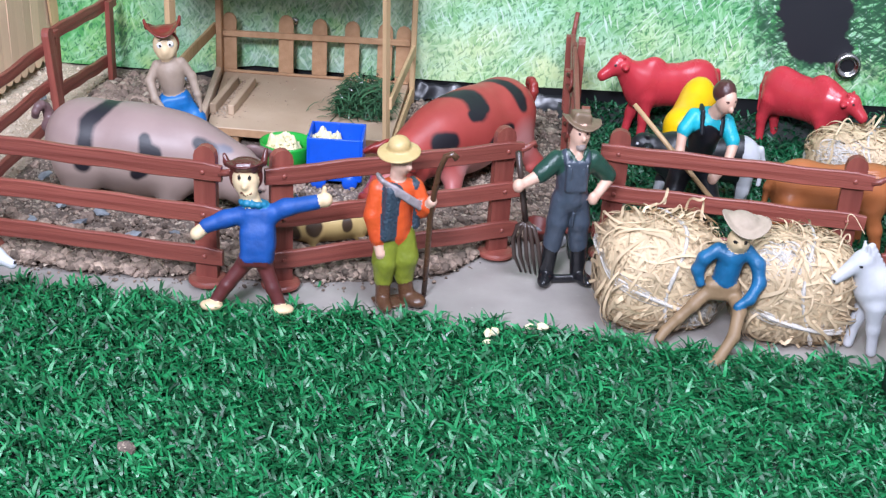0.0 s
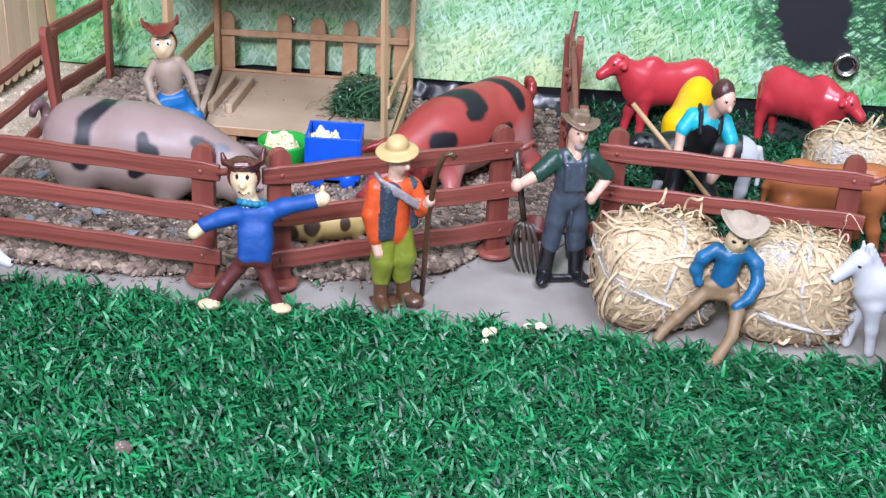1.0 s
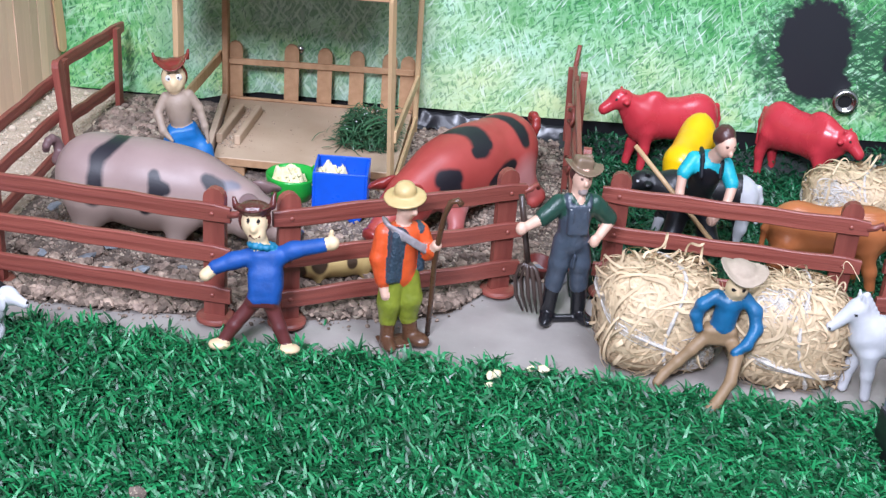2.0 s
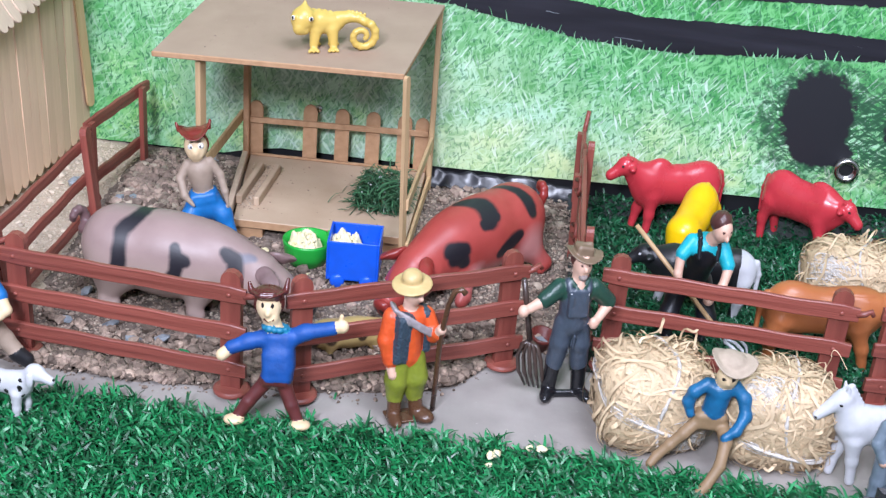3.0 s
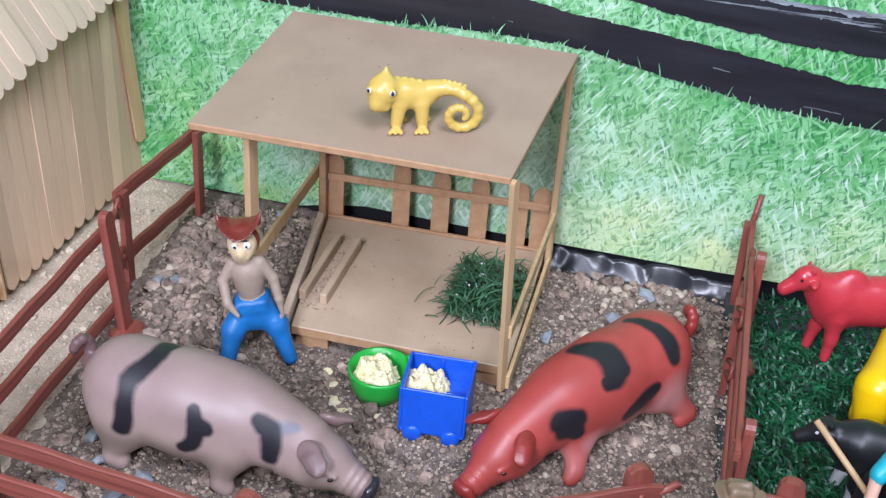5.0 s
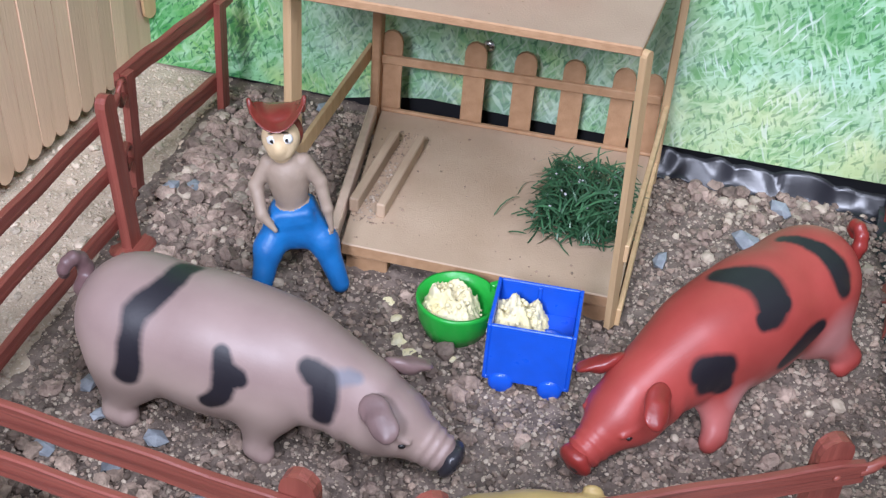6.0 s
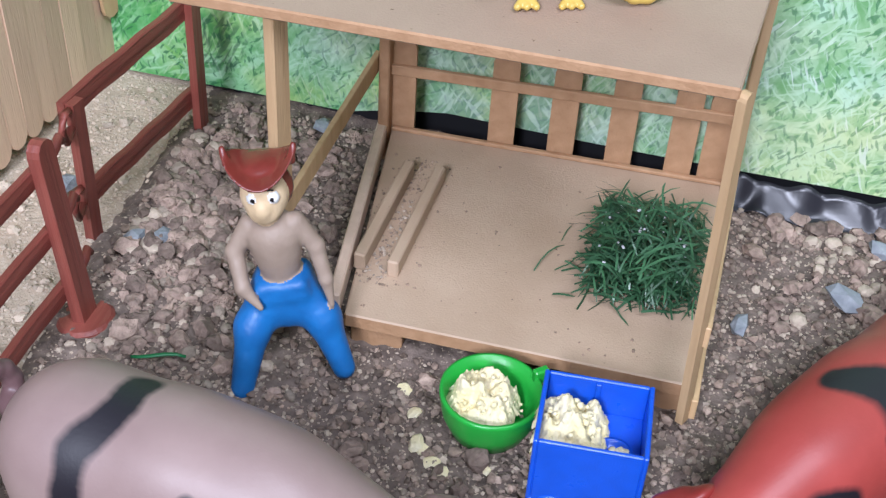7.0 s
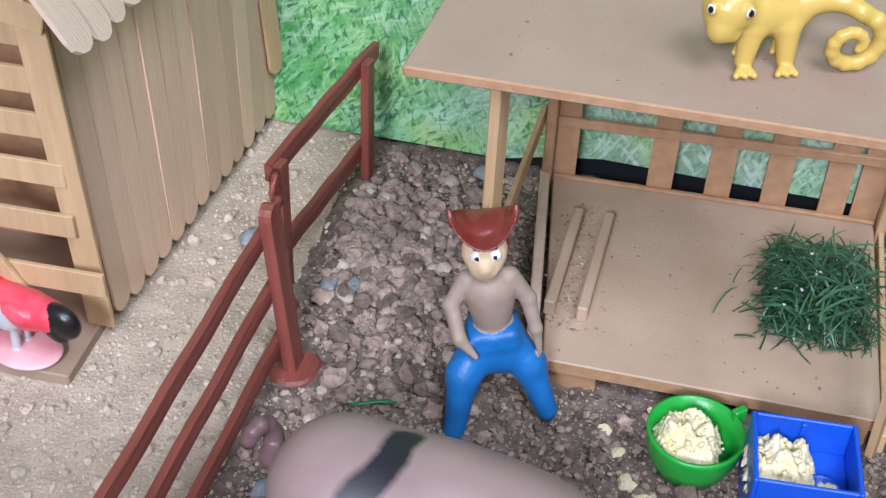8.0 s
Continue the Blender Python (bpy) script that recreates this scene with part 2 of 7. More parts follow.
M = {
    "fence": shade("fence_plastic", (0.285, 0.078, 0.056), (0.165, 0.038, 0.028), 120, 0.40, 0.1, 0.9, 210, (0.06, 1, 1.8), island=-0.10),
    "fence_upright": shade("fence_post_plastic", (0.285, 0.078, 0.056), (0.165, 0.038, 0.028), 120, 0.40, 0.1, 0.9, 210, (1, 1.8, 0.06), island=-0.10),
    "mdf": shade("fibreboard", (0.375, 0.268, 0.192), (0.320, 0.225, 0.160), 30, 0.72, 0.1, 0.25, 1200, specks=((0.16, 0.10, 0.06), 420, 0.74)),
    # Deck copy of the fibreboard, lightened to make up for shade under the roof.
    "mdf_deck_lit": shade("fibreboard_deck_lit", (0.52, 0.382, 0.268), (0.415, 0.292, 0.192), 22, 0.72, 0.1, 0.25, 1200, specks=((0.22, 0.15, 0.10), 420, 0.74)),
    "mdf_edge": shade("fibreboard_edge", (0.46, 0.27, 0.145), (0.36, 0.20, 0.10), 150, 0.7, 0.1, 0.3, 900),
    "stick": shade("craft_stick_wood", (0.60, 0.405, 0.222), (0.50, 0.325, 0.165), 70, 0.6, 0.1, 0.3, 300, (3, 3, 0.25), island=-0.10),
    # Dusty wall sticks, tone raised and reddened where the lamps reach too little.
    "stick_dusty_lit": shade("weathered_craft_stick_lit", (0.80, 0.560, 0.385), (0.69, 0.475, 0.32), 60, 0.75, 0.1, 0.35, 300, (3, 3, 0.2), island=-0.17),
    "stick_pale": shade("pale_craft_stick", (0.66, 0.495, 0.375), (0.58, 0.43, 0.32), 60, 0.65, 0.1, 0.3, 300, (3, 3, 0.2), island=-0.08),
    # Soil base darkened so that gaps between the crumbs look shaded.
    "soil": shade("dry_soil", (0.215, 0.164, 0.132), (0.082, 0.061, 0.048), 160, 0.95, 0.05, 1.0, 500, specks=((0.46, 0.37, 0.27), 650, 0.62)),
    "sand": shade("sawdust_sand", (0.54, 0.435, 0.33), (0.42, 0.335, 0.245), 90, 0.95, 0.05, 1.0, 600, specks=((0.60, 0.52, 0.42), 700, 0.60)),
    "board": shade("grey_painted_board", (0.350, 0.318, 0.288), (0.255, 0.230, 0.208), 26, 0.5, 0.12, 0.2, 300, specks=((0.42, 0.38, 0.33), 350, 0.70)),
    "gravel": shade("brown_gravel", (0.36, 0.275, 0.215), (0.19, 0.142, 0.108), 300, 0.9, 0.05, 0.8, 900, island=0.45),
    "clod": shade("earth_clod", (0.36, 0.265, 0.208), (0.17, 0.122, 0.095), 260, 0.95, 0.04, 0.9, 800, island=0.42),
    "rubble": shade("brown_rubble", (0.34, 0.250, 0.190), (0.12, 0.086, 0.064), 260, 0.92, 0.04, 0.8, 800, island=0.55),
    "dust": shade("brown_dust", (0.33, 0.24, 0.17), (0.24, 0.17, 0.12), 260, 0.92, 0.04, 0.5, 800, island=0.3),
    "pebble": shade("pale_pebble", (0.45, 0.37, 0.285), (0.32, 0.258, 0.195), 300, 0.85, 0.05, 0.5, 900, island=0.35),
    "sand_grain": shade("pale_sand_grain", (0.57, 0.475, 0.37), (0.48, 0.395, 0.30), 300, 0.9, 0.05, 0.4, 900, island=0.25),
    "slate": shade("blue_grey_stone", (0.31, 0.335, 0.355), (0.17, 0.19, 0.21), 160, 0.7, 0.1, 0.5, 600, island=-0.2),
    "turf": shade("turf_blade", (0.009, 0.170, 0.052), (0.006, 0.090, 0.029), 90, 0.40, 0.12, 0.0, island=0.72),
    "turf_dark": shade("field_turf_blade", (0.008, 0.105, 0.038), (0.005, 0.060, 0.024), 90, 0.42, 0.08, 0.0, island=0.45),
    "mat": shade("turf_backing", (0.010, 0.035, 0.018), (0.040, 0.032, 0.040), 350, 0.9, 0.05, 0.5, 800),
    "hay_blade": shade("loose_green_blade", (0.050, 0.140, 0.062), (0.026, 0.074, 0.036), 90, 0.35, 0.08, 0.0, island=0.4),
    "raffia": shade("raffia_strip", (0.63, 0.475, 0.300), (0.53, 0.390, 0.236), 120, 0.6, 0.1, 0.2, 600, island=0.18),
    "raffia_core": shade("raffia_heart", (0.52, 0.37, 0.205), (0.36, 0.245, 0.125), 250, 0.8, 0.1, 1.0, 420),
    "twine": shade("white_twine", (0.68, 0.63, 0.57), (0.50, 0.455, 0.40), 420, 0.85, 0.05, 0.8, 1500),
    "black": plain("black_plastic", (0.012, 0.012, 0.014), 0.4),
    "ink": shade("black_print", (0.010, 0.010, 0.013), (0.022, 0.022, 0.03), 60, 0.35, 0.08, 0.0, stretch=(0.15, 1, 2)),
    "ink_grey": shade("grey_brush_print", (0.30, 0.34, 0.36), (0.05, 0.05, 0.06), 120, 0.4, 0.08, 0.0, stretch=(0.2, 1, 2)),
    "print_blade": shade("printed_grass_tip", (0.28, 0.55, 0.32), (0.12, 0.36, 0.16), 120, 0.5, 0.05, 0.0, island=0.35),
    "film": shade("crumpled_black_film", (0.022, 0.022, 0.027), (0.012, 0.012, 0.016), 80, 0.31, 0.06, 0.25, 60),
    "steel": shade("steel_stud", (0.62, 0.60, 0.57), (0.45, 0.43, 0.41), 200, 0.25, 0.1, 0.1, metal=1.0),
    "dark_steel": plain("dark_brown_fork", (0.055, 0.035, 0.028), 0.3),
    "silver": plain("silver_paint", (0.55, 0.56, 0.58), 0.3),
    "handle": shade("pale_wooden_handle", (0.50, 0.33, 0.18), (0.40, 0.25, 0.12), 90, 0.5, 0.1, 0.2, stretch=(2, 2, 0.3)),
    "feed": shade("crumbly_feed", (0.76, 0.66, 0.36), (0.78, 0.71, 0.50), 120, 0.8, 0.05, 1.0, 500),
    "green_plastic": plain("green_bowl_plastic", (0.018, 0.36, 0.045), 0.3),
    "blue_plastic": plain("blue_cart_plastic", (0.008, 0.095, 0.62), 0.3),
    "clay_blue": shade("blue_clay", (0.004, 0.070, 0.30), (0.003, 0.052, 0.23), 140, 0.6, 0.1, 0.4, 260),
    "clay_blue2": shade("bright_blue_clay", (0.008, 0.150, 0.42), (0.006, 0.115, 0.34), 140, 0.45, 0.1, 0.4, 260),
    "clay_petrol": shade("petrol_blue_clay", (0.010, 0.125, 0.27), (0.008, 0.09, 0.20), 140, 0.42, 0.1, 0.8, 200),
    "clay_teal": plain("teal_clay", (0.008, 0.17, 0.29), 0.5),
    "clay_skin": shade("cream_clay", (0.72, 0.545, 0.34), (0.64, 0.47, 0.27), 140, 0.55, 0.1, 0.3, 300),
    "clay_taupe": shade("taupe_clay", (0.37, 0.28, 0.215), (0.29, 0.215, 0.16), 90, 0.55, 0.1, 0.3, 300),
    "clay_maroon": shade("maroon_clay", (0.115, 0.026, 0.024), (0.08, 0.018, 0.018), 120, 0.4, 0.1, 0.3, 300),
    "hat_brown": shade("brown_plastic_hat", (0.10, 0.022, 0.018), (0.07, 0.016, 0.013), 120, 0.28, 0.08, 0.2, 300),
    "hat_red": shade("red_brown_plastic_hat", (0.20, 0.034, 0.024), (0.14, 0.024, 0.018), 120, 0.25, 0.08, 0.2, 300),
    "felt": shade("beige_felt_hat", (0.43, 0.345, 0.26), (0.34, 0.27, 0.20), 150, 0.8, 0.08, 0.4, 700),
    "khaki_clay": shade("khaki_clay", (0.27, 0.175, 0.095), (0.21, 0.135, 0.07), 110, 0.55, 0.1, 0.3, 300),
    "white": plain("white_toy_paint", (0.55, 0.55, 0.565), 0.35),
    "eye": plain("eye_white", (0.85, 0.85, 0.83), 0.3),
    "pupil": plain("eye_dark", (0.012, 0.010, 0.010), 0.3),
    "skin": shade("figurine_skin", (0.70, 0.45, 0.34), (0.62, 0.37, 0.27), 150, 0.5, 0.08, 0.2, 700),
    "orange": shade("orange_shirt_paint", (0.66, 0.095, 0.022), (0.56, 0.07, 0.018), 120, 0.4, 0.08, 0.8, 190),
    "vest": shade("slate_vest_paint", (0.018, 0.034, 0.055), (0.05, 0.075, 0.10), 700, 0.4, 0.1, 1.0, 600),
    "sash": shade("grey_sash_paint", (0.34, 0.295, 0.30), (0.24, 0.205, 0.21), 250, 0.5, 0.1, 0.5, 500),
    "olive": shade("olive_breeches_paint", (0.23, 0.26, 0.028), (0.16, 0.19, 0.02), 100, 0.42, 0.1, 1.0, 170),
    "boot": shade("brown_boot_paint", (0.105, 0.048, 0.024), (0.075, 0.034, 0.018), 120, 0.28, 0.08, 0.2, 400),
    "straw_hat": shade("straw_hat_paint", (0.56, 0.41, 0.19), (0.48, 0.34, 0.14), 120, 0.45, 0.1, 0.2, 500),
    "brown_hat": shade("tan_hat_paint", (0.20, 0.135, 0.085), (0.15, 0.10, 0.062), 120, 0.45, 0.1, 0.2, 500),
    "green_shirt": shade("dark_green_shirt_paint", (0.016, 0.060, 0.040), (0.012, 0.042, 0.030), 120, 0.36, 0.1, 0.9, 190),
    "overall": shade("slate_overall_paint", (0.056, 0.072, 0.096), (0.040, 0.053, 0.072), 150, 0.32, 0.1, 0.9, 190),
    "denim": shade("blue_grey_plastic", (0.17, 0.215, 0.255), (0.12, 0.155, 0.19), 150, 0.3, 0.08, 0.4, 350),
    "black_boot": plain("black_boot_paint", (0.012, 0.012, 0.014), 0.22),
    "beard": plain("grey_beard", (0.34, 0.27, 0.25), 0.6),
    "turquoise": shade("turquoise_shirt_paint", (0.012, 0.40, 0.47), (0.010, 0.32, 0.39), 120, 0.42, 0.1, 0.8, 190),
    "navy": plain("black_overall_paint", (0.008, 0.009, 0.013), 0.42),
    "hair": plain("brown_hair_paint", (0.075, 0.026, 0.022), 0.35),
    "red_cow": shade("red_toy_plastic", (0.51, 0.040, 0.054), (0.46, 0.032, 0.044), 60, 0.27, 0.05, 0.06, 300),
    "yellow_cow": shade("yellow_toy_plastic", (0.83, 0.52, 0.004), (0.76, 0.45, 0.003), 60, 0.3, 0.05, 0.06, 300),
    "brown_cow": shade("orange_brown_toy_plastic", (0.42, 0.140, 0.048), (0.35, 0.108, 0.036), 60, 0.35, 0.08, 0.1, 300),
    "cham": shade("yellow_rubber", (0.62, 0.435, 0.11), (0.57, 0.385, 0.085), 80, 0.33, 0.06, 0.1, 500, sub=0.0),
    "rooster_red": shade("rooster_red_paint", (0.70, 0.035, 0.06), (0.80, 0.12, 0.16), 110, 0.4, 0.1, 0.2, 300),
    "pink": shade("pink_fade_paint", (0.80, 0.26, 0.30), (0.80, 0.55, 0.55), 60, 0.4, 0.1, 0.1, 300),
    "pot": plain("red_brown_pot", (0.14, 0.024, 0.018), 0.4),
    "wall": shade("enclosure_grey", (0.24, 0.24, 0.25), (0.20, 0.20, 0.21), 3, 0.9, 0.05, 0.1, 60),
    "room_floor": shade("room_floor", (0.16, 0.13, 0.11), (0.11, 0.09, 0.08), 4, 0.7, 0.1, 0.1, 60),
}


def grass_print():
    """The backdrop's printed photograph of a lawn: light strokes in many directions over mottled greens."""
    m = bpy.data.materials.new("printed_lawn_photo")
    m.use_nodes = True
    nt = m.node_tree
    n, l = nt.nodes, nt.links
    b = n["Principled BSDF"]
    co = n.new("ShaderNodeTexCoord").outputs["Object"]

    def noise_tex(vec, scale, detail=3.0, dist=0.0):
        t = n.new("ShaderNodeTexNoise")
        t.inputs["Scale"].default_value, t.inputs["Detail"].default_value, t.inputs["Distortion"].default_value = scale, detail, dist
        l.new(vec, t.inputs["Vector"])
        return t.outputs["Fac"]

    def step(v, lo, hi):
        t = n.new("ShaderNodeMapRange")
        t.inputs["From Min"].default_value, t.inputs["From Max"].default_value = lo, hi
        l.new(v, t.inputs["Value"])
        return t.outputs["Result"]

    def mixed(f, a, c):
        t = n.new("ShaderNodeMix")
        t.data_type = "RGBA"
        l.new(f, t.inputs["Factor"])
        for sock, v in ((t.inputs["A"], a), (t.inputs["B"], c)):
            if isinstance(v, tuple):
                sock.default_value = (*v, 1)
            else:
                l.new(v, sock)
        return t.outputs["Result"]

    def maths(op, a, c):
        t = n.new("ShaderNodeMath")
        t.operation = op
        for sock, v in zip(t.inputs, (a, c)):
            if isinstance(v, float):
                sock.default_value = v
            else:
                l.new(v, sock)
        return t.outputs[0]

    sep = n.new("ShaderNodeSeparateXYZ")
    l.new(co, sep.inputs[0])
    px, pz = sep.outputs["X"], sep.outputs["Z"]

    def strands(turn, across, along, lo, hi, shift, bend=0.0008):
        """One layer of printed grass: noise drawn out along a direction that drifts a little over the sheet."""
        flat = n.new("ShaderNodeCombineXYZ")
        l.new(maths("ADD", px, maths("MULTIPLY", maths("SUBTRACT", noise_tex(co, 75.0, 2), 0.5), bend * 6)), flat.inputs[0])
        l.new(maths("ADD", pz, maths("MULTIPLY", maths("SUBTRACT", noise_tex(co, 60.0, 2), 0.5), bend * 6)), flat.inputs[1])
        rot = n.new("ShaderNodeVectorRotate")
        rot.rotation_type = "Z_AXIS"
        rot.inputs["Angle"].default_value = radians(turn)
        l.new(flat.outputs[0], rot.inputs["Vector"])
        mul = n.new("ShaderNodeVectorMath")
        mul.operation = "MULTIPLY_ADD"
        mul.inputs[1].default_value = (across, along, 1)
        mul.inputs[2].default_value = (shift, shift * 1.7, shift * 0.3)
        l.new(rot.outputs[0], mul.inputs[0])
        t = n.new("ShaderNodeTexNoise")
        t.noise_dimensions = "2D"
        t.inputs["Scale"].default_value, t.inputs["Detail"].default_value, t.inputs["Roughness"].default_value = 1.0, 1.5, 0.45
        l.new(mul.outputs[0], t.inputs["Vector"])
        return step(t.outputs["Fac"], lo, hi)

    def spot(cx, cz, rx, rz):
        x = maths("DIVIDE", maths("SUBTRACT", px, cx), rx)
        z = maths("DIVIDE", maths("SUBTRACT", pz, cz), rz)
        return maths("SQRT", maths("ADD", maths("MULTIPLY", x, x), maths("MULTIPLY", z, z)), 0.0)

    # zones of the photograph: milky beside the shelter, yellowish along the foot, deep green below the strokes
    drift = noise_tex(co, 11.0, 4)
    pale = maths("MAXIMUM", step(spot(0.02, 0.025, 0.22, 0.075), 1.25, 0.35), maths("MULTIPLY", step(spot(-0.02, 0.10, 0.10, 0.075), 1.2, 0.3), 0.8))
    # Pale patch behind the shelter: lightness put into the print against the roof's shade.
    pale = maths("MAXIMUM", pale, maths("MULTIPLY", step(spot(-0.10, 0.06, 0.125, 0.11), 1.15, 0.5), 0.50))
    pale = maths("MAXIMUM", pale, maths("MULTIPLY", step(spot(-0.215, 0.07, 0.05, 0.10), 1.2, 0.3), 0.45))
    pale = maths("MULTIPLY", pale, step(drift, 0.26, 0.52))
    deep = maths("MULTIPLY", maths("MAXIMUM", maths("MULTIPLY", step(pz, 0.07, 0.145), step(px, -0.05, 0.10)), maths("MULTIPLY", step(px, -0.19, -0.27), 0.35)), step(noise_tex(co, 14.0, 4), 0.26, 0.50))
    warm = maths("MULTIPLY", step(pz, 0.105, 0.02), step(noise_tex(co, 21.0, 3), 0.40, 0.58))
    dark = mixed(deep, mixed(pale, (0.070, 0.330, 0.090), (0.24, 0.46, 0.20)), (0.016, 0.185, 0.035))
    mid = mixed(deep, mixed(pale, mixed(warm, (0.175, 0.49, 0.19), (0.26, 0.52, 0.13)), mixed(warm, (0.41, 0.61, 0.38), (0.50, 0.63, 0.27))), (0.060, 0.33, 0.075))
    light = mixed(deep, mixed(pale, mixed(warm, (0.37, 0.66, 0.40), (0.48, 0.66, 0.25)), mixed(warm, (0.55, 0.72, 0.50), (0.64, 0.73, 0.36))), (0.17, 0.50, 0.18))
    cool = step(noise_tex(co, 34.0, 3), 0.46, 0.62)
    light = mixed(maths("MULTIPLY", cool, 0.7), light, mixed(deep, (0.48, 0.73, 0.56), (0.24, 0.58, 0.30)))
    # blurred clumps first, then blades whose direction changes from clump to clump
    col = mixed(step(noise_tex(co, 62.0, 5, 0.4), 0.38, 0.62), dark, mid)
    col = mixed(maths("MULTIPLY", step(noise_tex(co, 38.0, 4, 0.6), 0.50, 0.66), 0.75), col, light)

    def patch(k, scale=30.0):
        off = n.new("ShaderNodeVectorMath")
        off.inputs[1].default_value = (0.37 * k, 0.11 * k, 0.53 * k)
        l.new(co, off.inputs[0])
        return step(noise_tex(off.outputs[0], scale, 2), 0.44, 0.56)

    for k, (turn, across, along) in enumerate(((18, 280, 80), (-34, 300, 85), (66, 260, 90))):
        col = mixed(maths("MULTIPLY", maths("MULTIPLY", strands(turn, across, along, 0.54, 0.68, 3.7 * k + 1), 0.85), patch(k + 1)), col, dark)
    for k, (turn, across, along) in enumerate(((8, 330, 46), (-26, 350, 50), (40, 340, 48), (-62, 320, 52), (75, 360, 56))):
        lit = maths("MULTIPLY", strands(turn, across, along, 0.54, 0.65, 5.1 * k + 20, 0.0014), patch(k + 5))
        col = mixed(maths("MULTIPLY", lit, 0.85), col, mid if k % 2 else light)
    keen = maths("ADD", 0.30, maths("MULTIPLY", step(px, -0.17, 0.0), 0.55))
    for k, (turn, across, along) in enumerate(((-14, 430, 44), (30, 450, 42), (-48, 440, 50), (68, 430, 46))):
        lit = maths("MULTIPLY", strands(turn, across, along, 0.58, 0.67, 7.3 * k + 50, 0.0016), patch(k + 11))
        col = mixed(maths("MULTIPLY", lit, keen), col, light)
    col = mixed(maths("MULTIPLY", step(noise_tex(co, 24.0, 4), 0.50, 0.66), 0.5), col, dark)
    # Extra pale wash on the foot, painted in to brighten a shaded band.
    foot = maths("MULTIPLY", step(spot(0.06, 0.010, 0.15, 0.055), 1.2, 0.4), step(noise_tex(co, 27.0, 4), 0.36, 0.60))
    col = mixed(maths("MULTIPLY", foot, 0.35), col, (0.70, 0.78, 0.42))
    gap = maths("MULTIPLY", maths("MAXIMUM", strands(-8, 430, 170, 0.62, 0.70, 91), strands(48, 420, 130, 0.64, 0.71, 97)), maths("SUBTRACT", 0.85, maths("MULTIPLY", pale, 0.35)))
    col = mixed(gap, col, (0.020, 0.150, 0.055))
    glint = maths("MAXIMUM", maths("MULTIPLY", strands(36, 520, 58, 0.635, 0.69, 120), patch(21)), maths("MULTIPLY", strands(-20, 500, 55, 0.64, 0.69, 140), patch(22)))
    col = mixed(maths("MULTIPLY", glint, maths("MULTIPLY", maths("SUBTRACT", 1.0, maths("MULTIPLY", deep, 0.5)), keen)), col, mixed(warm, (0.64, 0.77, 0.67), (0.70, 0.76, 0.50)))
    # greyer, blue-tinged grass behind the shelter, partly the shelter's shade put into the colour
    grey = maths("MULTIPLY", step(spot(-0.115, 0.055, 0.115, 0.075), 1.15, 0.6), step(noise_tex(co, 26.0, 3), 0.36, 0.56))
    straw = mixed(maths("MAXIMUM", strands(25, 430, 60, 0.52, 0.64, 310), strands(-40, 400, 64, 0.54, 0.66, 330)), (0.22, 0.33, 0.27), (0.55, 0.66, 0.60))
    col = mixed(maths("MULTIPLY", grey, 0.62), col, straw)
    # the round ink blot and the dark tufts round it
    warp = maths("MULTIPLY", maths("SUBTRACT", noise_tex(co, 150.0, 3), 0.5), 1.1)
    near = maths("MINIMUM", spot(0.281, 0.104, 0.029, 0.036), spot(0.288, 0.075, 0.026, 0.014))
    far = maths("MINIMUM", spot(0.283, 0.098, 0.050, 0.050), spot(0.350, 0.098, 0.055, 0.050))
    halo = step(maths("ADD", far, warp), 1.10, 0.70)
    for k, turn in enumerate((-62, 48, 80)):
        m1 = strands(turn, 420, 70, 0.47, 0.56, 9.7 * k + 200)
        col = mixed(maths("MULTIPLY", m1, maths("MULTIPLY", halo, 0.9)), col, (0.020, 0.085, 0.038))
    col = mixed(step(maths("ADD", near, maths("MULTIPLY", warp, 0.55)), 1.04, 0.90), col, (0.012, 0.013, 0.017))
    col = mixed(step(maths("ADD", spot(0.352, 0.103, 0.020, 0.026), maths("MULTIPLY", warp, 0.5)), 1.02, 0.9), col, (0.012, 0.013, 0.017))
    tuft = step(maths("ADD", spot(-0.262, 0.030, 0.014, 0.016), warp), 1.05, 0.8)
    col = mixed(maths("MULTIPLY", tuft, maths("MULTIPLY", strands(30, 420, 85, 0.46, 0.58, 260), 0.6)), col, (0.020, 0.085, 0.050))
    l.new(col, b.inputs["Base Color"])
    b.inputs["Roughness"].default_value = 0.5
    bn = n.new("ShaderNodeBump")
    bn.inputs["Strength"].default_value, bn.inputs["Distance"].default_value = 0.2, 0.002
    l.new(noise_tex(co, 25.0, 2), bn.inputs["Height"])
    l.new(bn.outputs["Normal"], b.inputs["Normal"])
    return m


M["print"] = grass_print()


# ---- mesh helpers ----
def mesh_of(name, verts, faces, mats, index=None, smooth=False):
    """A mesh from arrays of vertices and quads or triangles."""
    verts, faces = np.asarray(verts, np.float32), np.asarray(faces, np.int32)
    me = bpy.data.meshes.new(name)
    k = faces.shape[1]
    me.vertices.add(len(verts))
    me.vertices.foreach_set("co", verts.ravel())
    me.loops.add(faces.size)
    me.loops.foreach_set("vertex_index", faces.ravel())
    me.polygons.add(len(faces))
    me.polygons.foreach_set("loop_start", np.arange(0, faces.size, k, dtype=np.int32))
    me.polygons.foreach_set("loop_total", np.full(len(faces), k, np.int32))
    for m in mats:
        me.materials.append(m)
    if index is not None:
        me.polygons.foreach_set("material_index", np.asarray(index, np.int32))
    me.polygons.foreach_set("use_smooth", np.full(len(faces), smooth, bool))
    me.update(calc_edges=True)
    me.validate()
    return me


